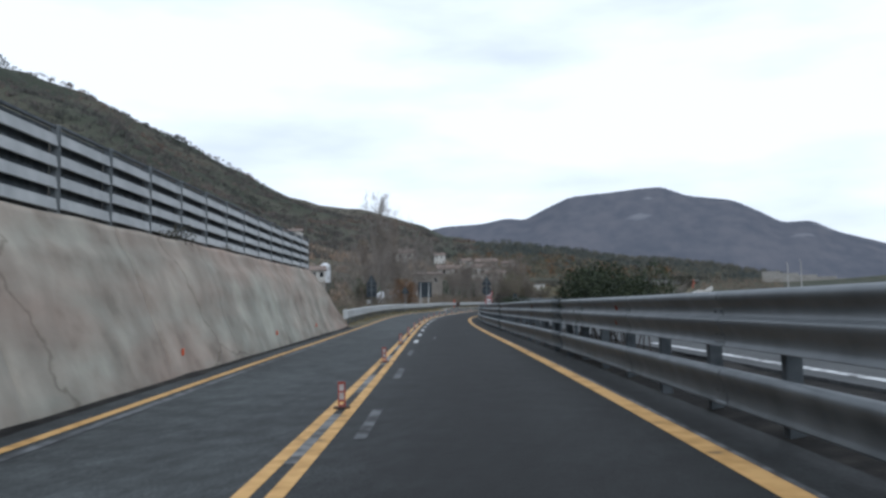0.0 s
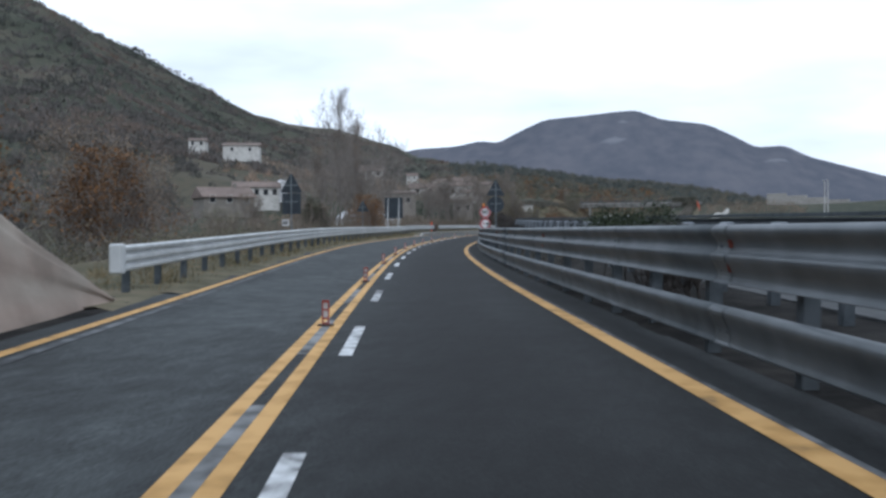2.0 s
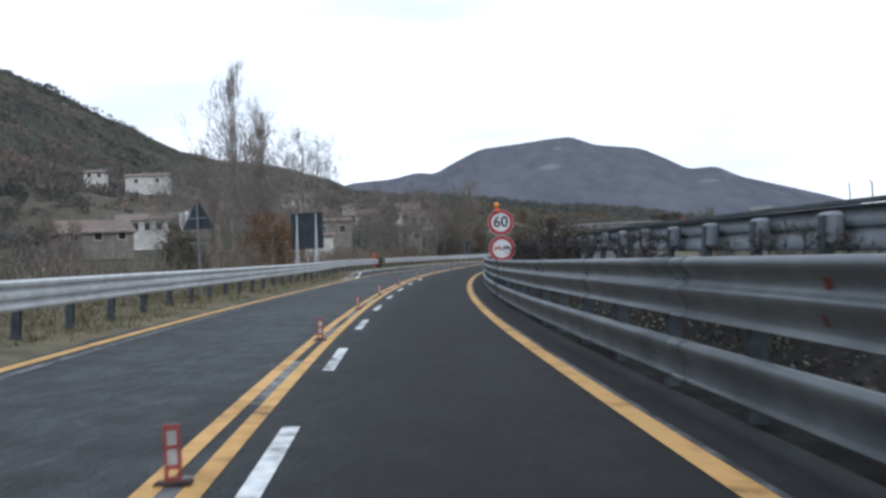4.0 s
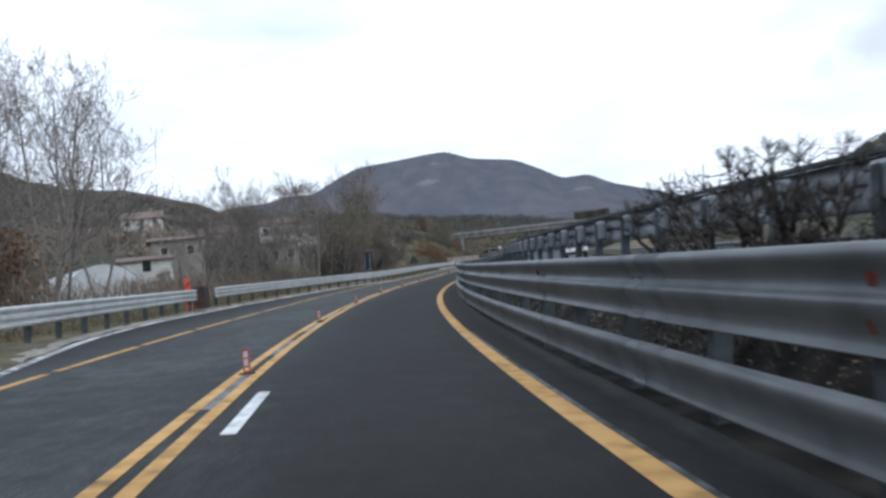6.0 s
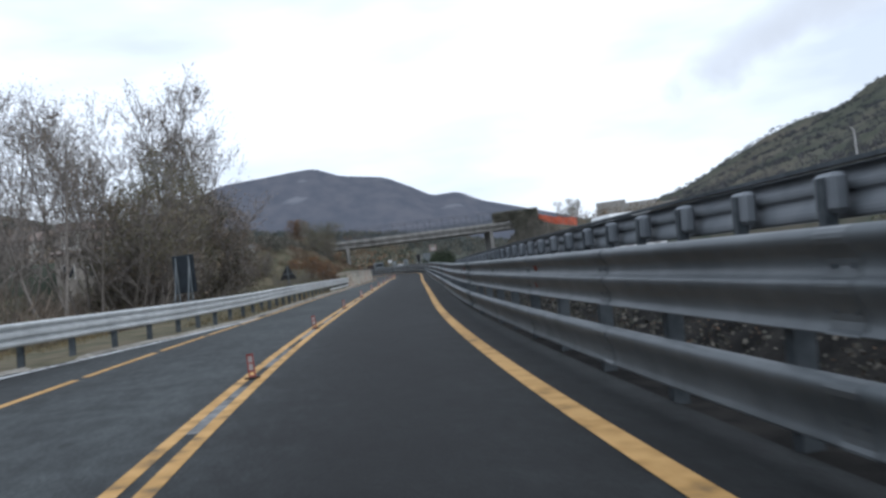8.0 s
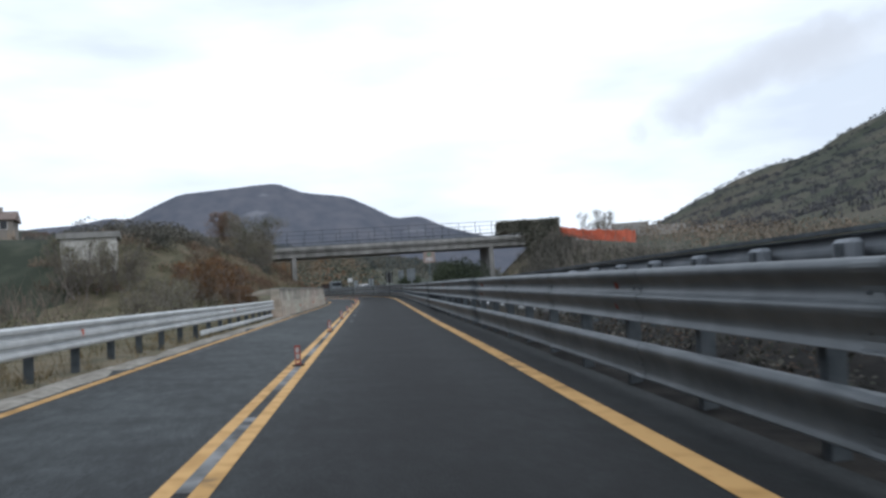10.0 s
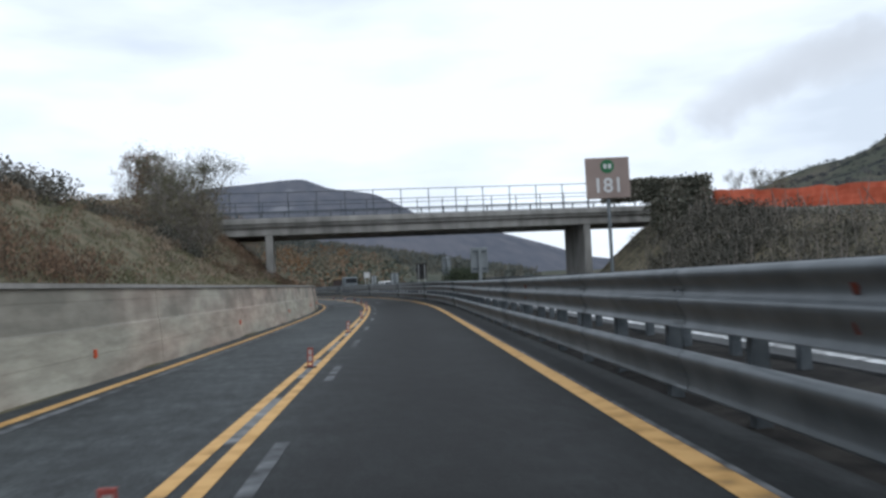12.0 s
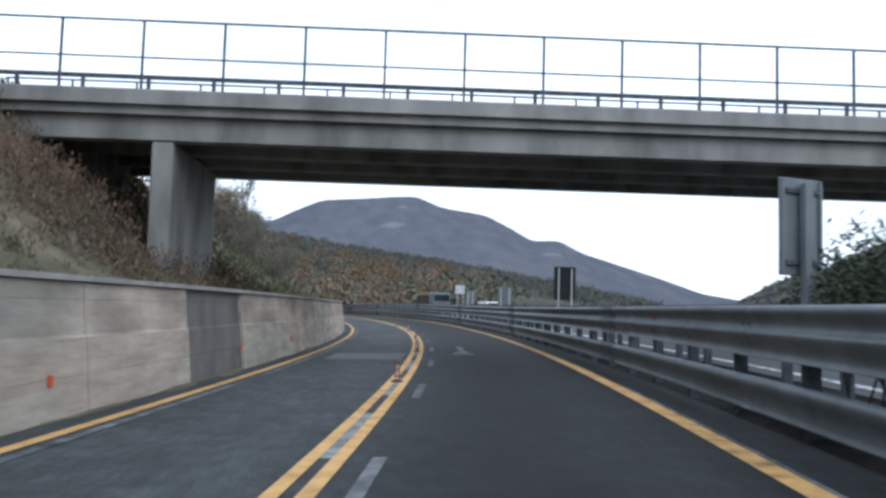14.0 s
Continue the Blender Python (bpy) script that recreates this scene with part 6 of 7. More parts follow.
def tree(seed, height, depth=4, trunk_r=0.16, spread=0.6, up=0.3, clear=0.25, leaf=None, leaf_n=0, leaf_size=0.12, stems=1, twig_r=0.008, name="tree", fork=(2, 4), reach=0.30):
    """A bare or thinly leaved tree: a trunk with limbs, a crown of twigs, and leaves."""
    rng = np.random.default_rng(seed)
    ob = empty(name)
    wood, ends, stem_of = [], [], {}
    for k in range(stems):
        start = len(wood)
        d = np.array([rng.normal() * 0.12 * stems, rng.normal() * 0.12 * stems, 1.0])
        d /= np.linalg.norm(d)
        base = np.array([rng.normal() * 0.25 * (stems - 1), rng.normal() * 0.25 * (stems - 1), -0.4])
        h = height * rng.uniform(0.8, 1.0) if k else height
        p, r, n = base, trunk_r, 8
        for i in range(n):
            d = d + rng.normal(size=3) * 0.03 + np.array([0, 0, 0.07])
            d /= np.linalg.norm(d)
            q = p + d * h * 0.9 / n
            r2 = max(0.02, r * 0.85)
            wood.append((p, q, r, r2))
            f = (i + 1) / n
            if f > clear:
                for _ in range(rng.integers(2, 4)):
                    e = d * 0.5 + rng.normal(size=3) * np.array([spread, spread, spread * 0.4]) + np.array([0, 0, up])
                    e /= np.linalg.norm(e)
                    grow(rng, q, e, h * reach * (1.15 - f * 0.75) * rng.uniform(0.7, 1.2), r2 * 0.5, depth - 2, wood, ends, up, fork, 0.62, spread)
            p, r = q, r2
        for w in wood[start:]:
            stem_of[tuple(w[0]), tuple(w[1])] = k
    wood = [(a, b, max(q, twig_r), max(w, twig_r * 0.7)) for a, b, q, w in wood]
    thick = [w for w in wood if w[2] > 0.03]
    thin = [w for w in wood if w[2] <= 0.03]
    for k in range(stems):
        bm = bmesh.new()
        for a, b, q, w in thick:
            if stem_of[tuple(a), tuple(b)] == k:
                tube(bm, a, b, q, w, 7 if q > 0.08 else 5, caps=False)
        part("trunk", bm, BARK, ob, smooth=True)
    cr = new("crown", segs_mesh("crown", thin, TWIG))
    cr.parent = ob
    if leaf is not None:
        E = np.array(ends)
        P = E[rng.integers(0, len(E), leaf_n)] + rng.normal(size=(leaf_n, 3)) * 0.22
        lf = new("foliage", quads_mesh("foliage", leaves(P, leaf_size, leaf_size * 0.7), leaf))
        lf.parent = ob
    return ob


def ground_z(x, y):
    return float(terrain(np.array([x]), np.array([y]), corridor=False)[0])


def stand(ob, x, y, turn=0.0, scale=1.0, sink=0.15):
    ob.matrix_world = pose(x, y, ground_z(x, y) - sink, 0, 0, turn) @ Matrix.Scale(scale, 4)
    return ob


def again(ob, x, y, turn, scale=1.0):
    c = copy_thing(ob, pose(x, y, ground_z(x, y) - 0.15, 0, 0, turn))
    c.scale = (scale,) * 3
    return c


def road_xy(s, u):
    p = at(s, u)
    return p.x, p.y


# tall poplars
PLUME = dict(depth=5, trunk_r=0.16, spread=0.30, up=1.0, clear=0.08, reach=0.24, leaf=DRY_LEAF, leaf_n=9000, leaf_size=0.07, twig_r=0.010, name="poplar_tree", fork=(2, 3))
pop = tagged(stand(tree(3, 20.3, **PLUME), -49.0, 157.0), "tall slender leafless poplar with upright twigs", "tree", "poplars")
pop2 = tagged(stand(tree(4, 12.8, **PLUME), -50.6, 156.4), "tall slender leafless poplar with upright twigs", "tree", "poplars")
again(pop2, -46.4, 158.6, 80, 1.02)
again(pop, -47.8, 157.2, 140, 0.84)
again(pop, -46.6, 157.8, 250, 0.66)
# broad bare trees
BROAD = dict(depth=5, trunk_r=0.13, spread=0.6, up=0.30, clear=0.25, twig_r=0.011, name="bare_tree", leaf=DRY_LEAF, leaf_n=700, leaf_size=0.08, fork=(1, 3))
bt = [tagged(stand(tree(11 + k, hgt, stems=st, **BROAD), *xy), "leafless grey-brown tree with fine twigs", "tree", "bare trees") for k, (hgt, st, xy) in enumerate(((13.5, 2, road_xy(163, -19)), (15.0, 3, road_xy(157, -17)), (11.5, 3, road_xy(206, -24.5))))]
SPOTS = [(0, 151, -20, 12, 0.95), (1, 149, -17, 40, 0.85), (0, 172, -21, 80, 1.05), (2, 198.5, -18.5, 130, 0.95), (2, 191, -22.5, 20, 0.9), (1, 177, -28, 120, 1.6), (0, 190, -28.5, 200, 1.4), (1, 171, -31, 10, 1.3), (1, 216, -23, 260, 0.85), (0, 222, -28, 45, 0.6), (0, 184, -33, 310, 1.05),
         (1, 144, -20, 70, 0.75), (0, 147, -23, 70, 0.8), (0, 120, -30, 170, 0.6), (1, 108, -32, 250, 0.55), (0, 96, -36, 20, 0.5), (1, 160, -30, 130, 0.75), (0, 154, -26, 190, 0.8)]
for k, s, u, t, sc in SPOTS:
    again(bt[k], *road_xy(s, u), t, sc)
slim = tagged(stand(tree(17, 12.6, depth=5, trunk_r=0.10, spread=0.42, up=0.45, clear=0.3, twig_r=0.009, name="slim_tree", reach=0.17, fork=(1, 3)), *road_xy(190.5, -18.0)), "tall slim leafless tree with short branches", "tree", "bare trees")
# slim many-stemmed trees of the grove beside the rail
GROVE = dict(depth=5, trunk_r=0.10, spread=0.58, up=0.28, clear=0.36, twig_r=0.010, name="grove_tree", leaf=DRY_LEAF, leaf_n=1900, leaf_size=0.085, fork=(1, 3), stems=2, reach=0.30)
gt = [tagged(stand(tree(21 + k, 10.6, **GROVE), *xy), "slim grey tree with bare twigs and few leaves", "tree", "grove trees") for k, xy in enumerate((road_xy(190.5, -10.2), road_xy(200, -11.0)))]
GROVE.update(leaf_n=5000, leaf=OLIVE_LEAF, leaf_size=0.10, clear=0.2, stems=3, reach=0.24, depth=5)
gt.append(tagged(stand(tree(24, 9.6, **GROVE), *road_xy(199.5, -10.4)), "slim thicket tree with thin dull leaves", "tree", "grove trees"))
for k, s, u, t, sc in ((1, 186.5, -11.2, 40, 0.78), (0, 194.5, -10.8, 110, 0.82), (1, 198.6, -10.2, 170, 1.12), (2, 202.0, -11.2, 230, 0.86), (1, 184.8, -18.0, 60, 0.92), (0, 187.5, -19.2, 190, 0.95), (1, 197.8, -18.4, 250, 1.1), (0, 201.4, -18.0, 130, 1.18), (1, 204.5, -18.8, 330, 1.05), (2, 196.5, -9.8, 300, 0.85), (0, 200.5, -12.5, 20, 1.14), (1, 204.5, -10.2, 75, 1.12), (0, 208.0, -9.8, 200, 1.02)):
    again(gt[k], *road_xy(s, u), t, sc)
# leafy trees of the thicket beside the rail
LEAFY = dict(depth=4, trunk_r=0.11, spread=0.6, up=0.35, clear=0.1, twig_r=0.010, name="thicket_tree")
lt = tagged(stand(tree(31, 7.5, leaf=DRY_LEAF, leaf_n=3600, leaf_size=0.13, stems=3, **LEAFY), *road_xy(200.5, -11.2)), "brown-leaved thicket tree behind the rail", "tree", "thicket trees")
lt2 = tagged(stand(tree(32, 6.0, leaf=OLIVE_LEAF, leaf_n=3400, leaf_size=0.13, stems=4, **LEAFY), *road_xy(204.5, -10.8)), "olive-leaved thicket tree behind the rail", "tree", "thicket trees")
for ob, s, u, t, sc in ((lt, 199.6, -9.8, 20, 0.8), (lt2, 190, -12.5, 190, 0.5), (lt2, 203, -11, 130, 0.8), (lt, 146, -17, 20, 0.7), (lt2, 141, -20, 60, 0.75), (lt, 134, -17, 140, 0.6), (lt, 166, -22, 200, 0.5), (lt2, 178, -20, 260, 0.5), (lt, 185, -22, 330, 0.5), (lt, 128, -24, 50, 0.7), (lt2, 118, -22, 110, 0.6), (lt, 75, -26, 0, 0.7), (lt2, 66, -20, 60, 0.6), (lt, 57, -16, 120, 0.8), (lt, 51, -14, 210, 0.75), (lt2, 207.5, -11.0, 80, 0.6), (lt, 208.5, -8.8, 15, 0.85), (lt2, 211.0, -8.9, 100, 0.9), (lt2, 220, -15, 10, 0.6), (lt, 226, -19, 130, 0.6)):
    again(ob, *road_xy(s, u), t, sc)
ivy = tagged(stand(tree(34, 7.2, leaf=IVY_LEAF, leaf_n=9000, leaf_size=0.12, stems=3, **LEAFY), *road_xy(206.8, -10.6)), "dark ivy-grown thicket tree behind the rail", "tree", "thicket trees")
for s, u, t, sc in ((210.6, -10.4, 80, 1.05), (213.2, -11.6, 170, 0.8), (203.5, -12.0, 260, 0.6), (209.0, -9.4, 30, 0.6), (134.5, -17.2, 200, 0.62), (137.0, -18.6, 300, 0.7)):
    again(ivy, *road_xy(s, u), t, sc)
rust = tagged(stand(tree(33, 5.5, leaf=RUST_LEAF, leaf_n=4200, leaf_size=0.15, stems=3, **LEAFY), *road_xy(137, -12.5)), "rust-coloured leafy shrub tree", "tree", "thicket trees")
again(rust, *road_xy(56, -12), 60, 0.75)
again(rust, *road_xy(52.8, -9.8), 150, 0.85)
again(rust, *road_xy(54.6, -13.5), 240, 1.0)
again(rust, *road_xy(298, -14.5), 220, 0.62)
again(rust, *road_xy(70.4, -12.6), 100, 0.95)
again(lt, *road_xy(73.5, -16.0), 20, 0.9)
again(lt, *road_xy(72.0, -12.6), 80, 0.75)
again(lt2, *road_xy(78.0, -19.0), 310, 0.6)
# rusty shrubs behind the wall's end
for s, u, t, sc in ((243.0, -5.7, 40, 0.46), (245.6, -7.2, 150, 0.5), (242.0, -5.1, 260, 0.27), (247.5, -9.2, 300, 0.5)):
    again(rust, *road_xy(s, u), t, sc)
# shrubs on the bank beyond the bridge
for ob, s, u, t, sc in ((lt, 322, -11.0, 20, 0.5), (rust, 326, -11.5, 90, 0.62), (lt2, 329.5, -10.2, 200, 0.66), (rust, 333, -10.2, 160, 0.6), (lt, 336, -10.6, 300, 0.5), (lt2, 339, -9.6, 40, 0.6), (lt2, 342.5, -10.6, 110, 0.62), (lt, 346, -10.0, 250, 0.48), (lt2, 336.5, -7.8, 330, 0.42)):
    again(ob, *road_xy(s, u), t, sc)
# tree on the bank before the bridge
bk = tagged(stand(tree(41, 6.1, leaf=BANK_LEAF, leaf_n=9500, leaf_size=0.08, stems=3, depth=5, trunk_r=0.13, spread=0.7, up=0.30, clear=0.08, twig_r=0.009, name="bank_tree", fork=(1, 3)), *road_xy(288.8, -10.2)), "bushy tree with thin olive leaves on the bank", "tree", "bank trees")
again(rust, -41.0, 148.5, 30, 0.95)
again(lt2, *road_xy(290, -10.0), 90, 0.6)
again(bk, *road_xy(292.2, -10.6), 130, 0.8)
again(lt2, *road_xy(287.5, -9.6), 200, 0.5)
again(lt2, *road_xy(293.0, -9.4), 20, 0.45)
for s, u, t, sc in ((300, -13.5, 30, 0.4), (296, -13, 100, 0.45)):
    again(lt, *road_xy(s, u), t, sc)


again(lt2, 19.9, 298.4, 40, 0.72)
for s, u, t, sc in ((238.5, -7.6, 20, 0.42), (241.5, -8.2, 140, 0.45), (236.0, -8.8, 250, 0.4), (244.5, -9.4, 70, 0.45), (248.2, -14.0, 30, 0.56), (248.0, -15.2, 190, 0.56), (249.0, -13.0, 290, 0.5)):
    again(lt2, *road_xy(s, u), t, sc)


def bush(name, n, size, leaf_l, leaf_w, mat, seed, lumps=7, stems=10, shoots=0, clear=0.05):
    """A dense shrub: stems, a mass of leaves in uneven lumps, and a few shoots above."""
    rng = np.random.default_rng(seed)
    ob = empty(name)
    sx, sy, sz = size
    C = np.stack([rng.uniform(-0.5, 0.5, lumps) * sx, rng.uniform(-0.5, 0.5, lumps) * sy, rng.uniform(0.35, 0.72, lumps) * sz], 1)
    R = np.stack([rng.uniform(0.22, 0.42, lumps) * max(sx * 0.6, sz * 0.6), rng.uniform(0.4, 0.6, lumps) * sy, rng.uniform(0.26, 0.40, lumps) * sz], 1)
    k = rng.integers(0, lumps, n)
    d = rng.normal(size=(n, 3))
    d /= np.linalg.norm(d, axis=1)[:, None]
    P = C[k] + d * R[k] * (rng.uniform(0.35, 1.0, n) ** 0.5)[:, None] * (1 + 0.07 * rng.normal(size=(n, 1)))
    P = P[P[:, 2] > clear]
    extra = []
    seg = []
    for _ in range(stems):
        b = np.array([rng.uniform(-0.4, 0.4) * sx, rng.uniform(-0.3, 0.3) * sy, -0.2])
        seg.append((b, b + np.array([rng.normal() * 0.3, rng.normal() * 0.3, sz * 0.7]), 0.025, 0.012))
    for _ in range(shoots):
        b = np.array([rng.uniform(-0.5, 0.5) * sx, rng.uniform(-0.3, 0.3) * sy, sz * 0.75])
        t = b + np.array([rng.normal() * 0.12, rng.normal() * 0.12, sz * rng.uniform(0.22, 0.34)])
        seg.append((b, t, 0.012, 0.006))
        f = rng.uniform(0, 1.05, 26)[:, None]
        extra.append(b + (t - b) * f + rng.normal(size=(26, 3)) * 0.05)
    if extra:
        P = np.concatenate([P] + extra)
    global RNG
    RNG = rng
    st = new("branchwork", segs_mesh("branchwork", seg, PRUNED_BARK))
    st.parent = ob
    lf = new("foliage", quads_mesh("foliage", leaves(P, leaf_l, leaf_w, -0.3), mat))
    lf.parent = ob
    return ob


# oleander hedge and bushes in the median
hd = [tagged(bush("oleander_bush", 9000, (2.6, 1.2, 2.5), 0.105, 0.032, DARK_LEAF, 50 + k, 9, 8, 0 if k == 1 else 1, 0.95), "dense dark green oleander bush behind the rail", "bush", "oleanders") for k in range(3)]
OLE = [(234.9, 5.5, 0.74, 0), (236.2, 5.5, 0.82, 1), (237.5, 5.5, 0.88, 2), (238.8, 5.45, 0.95, 1), (240.0, 5.5, 0.99, 0), (240.8, 5.5, 1.0, 2), (241.5, 5.55, 0.94, 1),
       (17.4, 5.2, 0.78, 1), (19.0, 5.2, 0.86, 2), (20.7, 5.2, 0.93, 1), (22.4, 5.2, 0.92, 2), (47.5, 5.4, 0.72, 1), (48.9, 5.4, 0.74, 0), (50.3, 5.4, 0.72, 1), (292.0, 5.7, 0.82, 1), (290.6, 5.75, 0.95, 0), (289.2, 5.7, 0.9, 2), (287.9, 5.75, 0.8, 1)]
first = set()
for s, u, sc, k in OLE:
    m = spot(s, u, float(side(np.float64(s), np.float64(u))), 90 + 25 * math.sin(s * 3))
    ob = hd[k]
    if k in first:
        ob = copy_thing(hd[k], m)
    else:
        ob.matrix_world = m
        first.add(k)
    ob.scale = (sc,) * 3
# pruned, leafless oleander stumps in the median
def pollard(seed, h):
    rng = np.random.default_rng(seed)
    ob = empty("pruned_bush")
    for k in range(11):
        bm = bmesh.new()
        p = np.array([rng.normal() * 0.16, rng.normal() * 0.12, -0.2])
        d = np.array([rng.normal() * 0.32, rng.normal() * 0.32, 1.0])
        r = 0.032
        for i in range(4):
            d = d / np.linalg.norm(d)
            q = p + d * h * 0.22
            tube(bm, p, q, r, r * 0.85, 6, caps=True)
            p, r = q, r * 0.85
            d = d + rng.normal(size=3) * 0.22
            if i > 0:
                for _ in range(3):
                    e = d + rng.normal(size=3) * 0.55 + np.array([0, 0, 0.4])
                    e = e / np.linalg.norm(e)
                    m1 = p + e * h * 0.11
                    tube(bm, p, m1, r * 0.55, r * 0.42, 5)
                    for _ in range(4):
                        e2 = e + rng.normal(size=3) * 0.55
                        m2 = m1 + e2 / np.linalg.norm(e2) * h * 0.08
                        tube(bm, m1, m2, r * 0.36, r * 0.28, 4)
                        for _ in range(3):
                            e3 = e2 + rng.normal(size=3) * 0.6
                            tube(bm, m2, m2 + e3 / np.linalg.norm(e3) * h * 0.06, r * 0.26, r * 0.18, 3)
        part("stem", bm, PRUNED_BARK, ob, smooth=True)
    return tagged(ob, "leafless hard-pruned bush with knobbly stems", "bush", "pruned bushes")


pl = [pollard(61, 1.9), pollard(62, 2.0)]
used = set()
for n, (s, u, sc, t) in enumerate(((96.2, 5.6, 1.08, 0), (98.8, 5.7, 1.12, 60), (100.4, 5.5, 1.0, 120), (109.2, 5.6, 1.12, 200), (110.7, 5.5, 1.15, 20), (120.9, 5.6, 1.0, 140), (122.2, 5.5, 1.05, 300), (88, 5.6, 0.8, 10), (82, 5.6, 0.8, 70), (45.6, 5.2, 0.72, 30), (44.4, 5.3, 0.72, 200))):
    m = spot(s, u, float(side(np.float64(s), np.float64(u))), t)
    k = n % 2
    ob = pl[k]
    if k in used:
        ob = copy_thing(pl[k], m)
    else:
        ob.matrix_world = m
        used.add(k)
    ob.scale = (sc,) * 3

# clipped hedge over the bridge's end and the bushes on its bank
def box_hedge(a, c, thick, z0, z1, n, seed, mat, label):
    rng = np.random.default_rng(seed)
    f = rng.uniform(0, 1, n)[:, None]
    P = np.array([*a, 0]) * (1 - f) + np.array([*c, 0]) * f
    P[:, 1] += rng.uniform(-thick / 2, thick / 2, n)
    lo = z0 - 3.5 * np.clip((f[:, 0] - 0.45) * 6, 0, 1)
    P[:, 2] = lo + (z1 - lo) * rng.uniform(0, 1, n)
    P += rng.normal(size=(n, 3)) * np.where(P[:, 2:] < z0, 0.34, 0.10)
    global RNG
    RNG = rng
    ob = empty("clipped_hedge")
    lf = new("foliage", quads_mesh("foliage", leaves(P, 0.21, 0.13), mat))
    lf.parent = ob
    seg = []
    for t in np.arange(0.5, 1, 0.06):
        x, y = a[0] + (c[0] - a[0]) * t, a[1] + (c[1] - a[1]) * t
        seg.append(((x, y, ground_z(x, y) - 0.2), (x + 0.2, y, z1 - 0.3), 0.05, 0.02))
    st = new("branchwork", segs_mesh("branchwork", seg, PRUNED_BARK))
    st.parent = ob
    return tagged(ob, label, "hedge")


box_hedge((5.6, 295.8), (12.2, 292.9), 1.2, 9.0, 10.27, 40000, 71, HEDGE_LEAF, "square clipped dark hedge at the bridge's end")


def scatter(name, P, per, size, leaf, mat, label, category, seed, brush=False):
    """Many small shrubs or trees of loose leaf clumps, as one mass. P: rows of x, y, z, scale."""
    global RNG
    RNG = np.random.default_rng(seed)
    n = len(P)
    k = np.repeat(np.arange(n), per)
    d = RNG.normal(size=(n * per, 3))
    d /= np.linalg.norm(d, axis=1)[:, None]
    d *= (RNG.uniform(0, 1, n * per) ** 0.4)[:, None]
    sc = P[k, 3][:, None]
    Q = P[k, :3] + d * np.array(size) * sc * 0.5 + np.array([0, 0, size[2] * 0.45]) * sc
    if brush:
        # bare crowns: many upright sprays of twigs
        a = RNG.normal(size=d.shape) * 0.32 + d * 0.35 + np.array([0, 0, 0.9])
        a /= np.linalg.norm(a, axis=1)[:, None]
        b = np.cross(a, RNG.normal(size=d.shape))
        b /= np.linalg.norm(b, axis=1)[:, None]
        L = RNG.uniform(0.35, 0.65, (len(Q), 1))
        V = np.stack([Q - a * L, Q + b * L * 0.30 + a * L * 0.2, Q + a * L, Q - b * L * 0.30 + a * L * 0.2], 1)
    else:
        V = leaves(Q, 1.0, 0.75)
    V = (V - Q[:, None]) * (leaf * sc)[:, None] + Q[:, None]
    tones = np.repeat(RNG.uniform(0, 1, n), per * 4)
    me = quads_mesh(name, V, mat)
    tone = me.attributes.new("tone", "FLOAT", "POINT")
    tone.data.foreach_set("value", tones.astype(np.float32))
    return tagged(new(name, me), label, category, kind="stuff")


def field(n, s0, s1, u0, u1, lo, hi, rng):
    s, u = rng.uniform(s0, s1, n), rng.uniform(u0, u1, n)
    P = np.array([road_xy(a, b) for a, b in zip(s, u)])
    z = terrain(P[:, 0], P[:, 1], corridor=False)
    return np.stack([P[:, 0], P[:, 1], z, rng.uniform(lo, hi, n)], 1)


def thicket(P, per, size, label, mat, seed):
    """Dense bare scrub: each clump a fan of thin twigs. P: rows of x, y, z, scale."""
    rng = np.random.default_rng(seed)
    k = np.repeat(np.arange(len(P)), per)
    n = len(k)
    sc = P[k, 3][:, None]
    a = np.column_stack([rng.normal(size=(n, 2)) * 0.38, np.ones(n)])
    a /= np.linalg.norm(a, axis=1)[:, None]
    f = rng.uniform(0, 1, (n, 1)) ** 0.8
    A = P[k, :3] + np.column_stack([rng.normal(size=(n, 2)) * size[0] * 0.32, np.zeros(n)]) * sc + np.column_stack([a[:, :2] * f * size[1] * 0.5, f[:, 0] * size[1] * 0.8]) * sc
    B = A + a * rng.uniform(0.5, 1.5, (n, 1)) * sc
    w = rng.normal(size=(n, 3)) * [1, 1, 0.2]
    w = w / np.linalg.norm(w, axis=1)[:, None] * rng.uniform(0.012, 0.028, (n, 1))
    return tagged(new("thicket", quads_mesh("thicket", np.stack([A - w, A + w, B + w * 0.4, B - w * 0.4], 1), mat)), label, "undergrowth", kind="stuff")


rg = np.random.default_rng(5)
thicket(np.concatenate([field(60, 150, 195, -27, -12.5, 0.45, 0.8, rg), field(90, 195, 242, -27, -12.5, 0.45, 0.8, rg), field(25, 186, 212, -15, -10.0, 0.35, 0.6, rg)]), 120, (3.0, 4.6), "grey-brown belt of bare scrub behind the rail", THICKET_TWIG, 131)
thicket(field(45, 105, 150, -28, -11, 0.4, 0.7, rg), 110, (3.0, 4.0), "grey-brown bare scrub below the houses", THICKET_TWIG, 132)
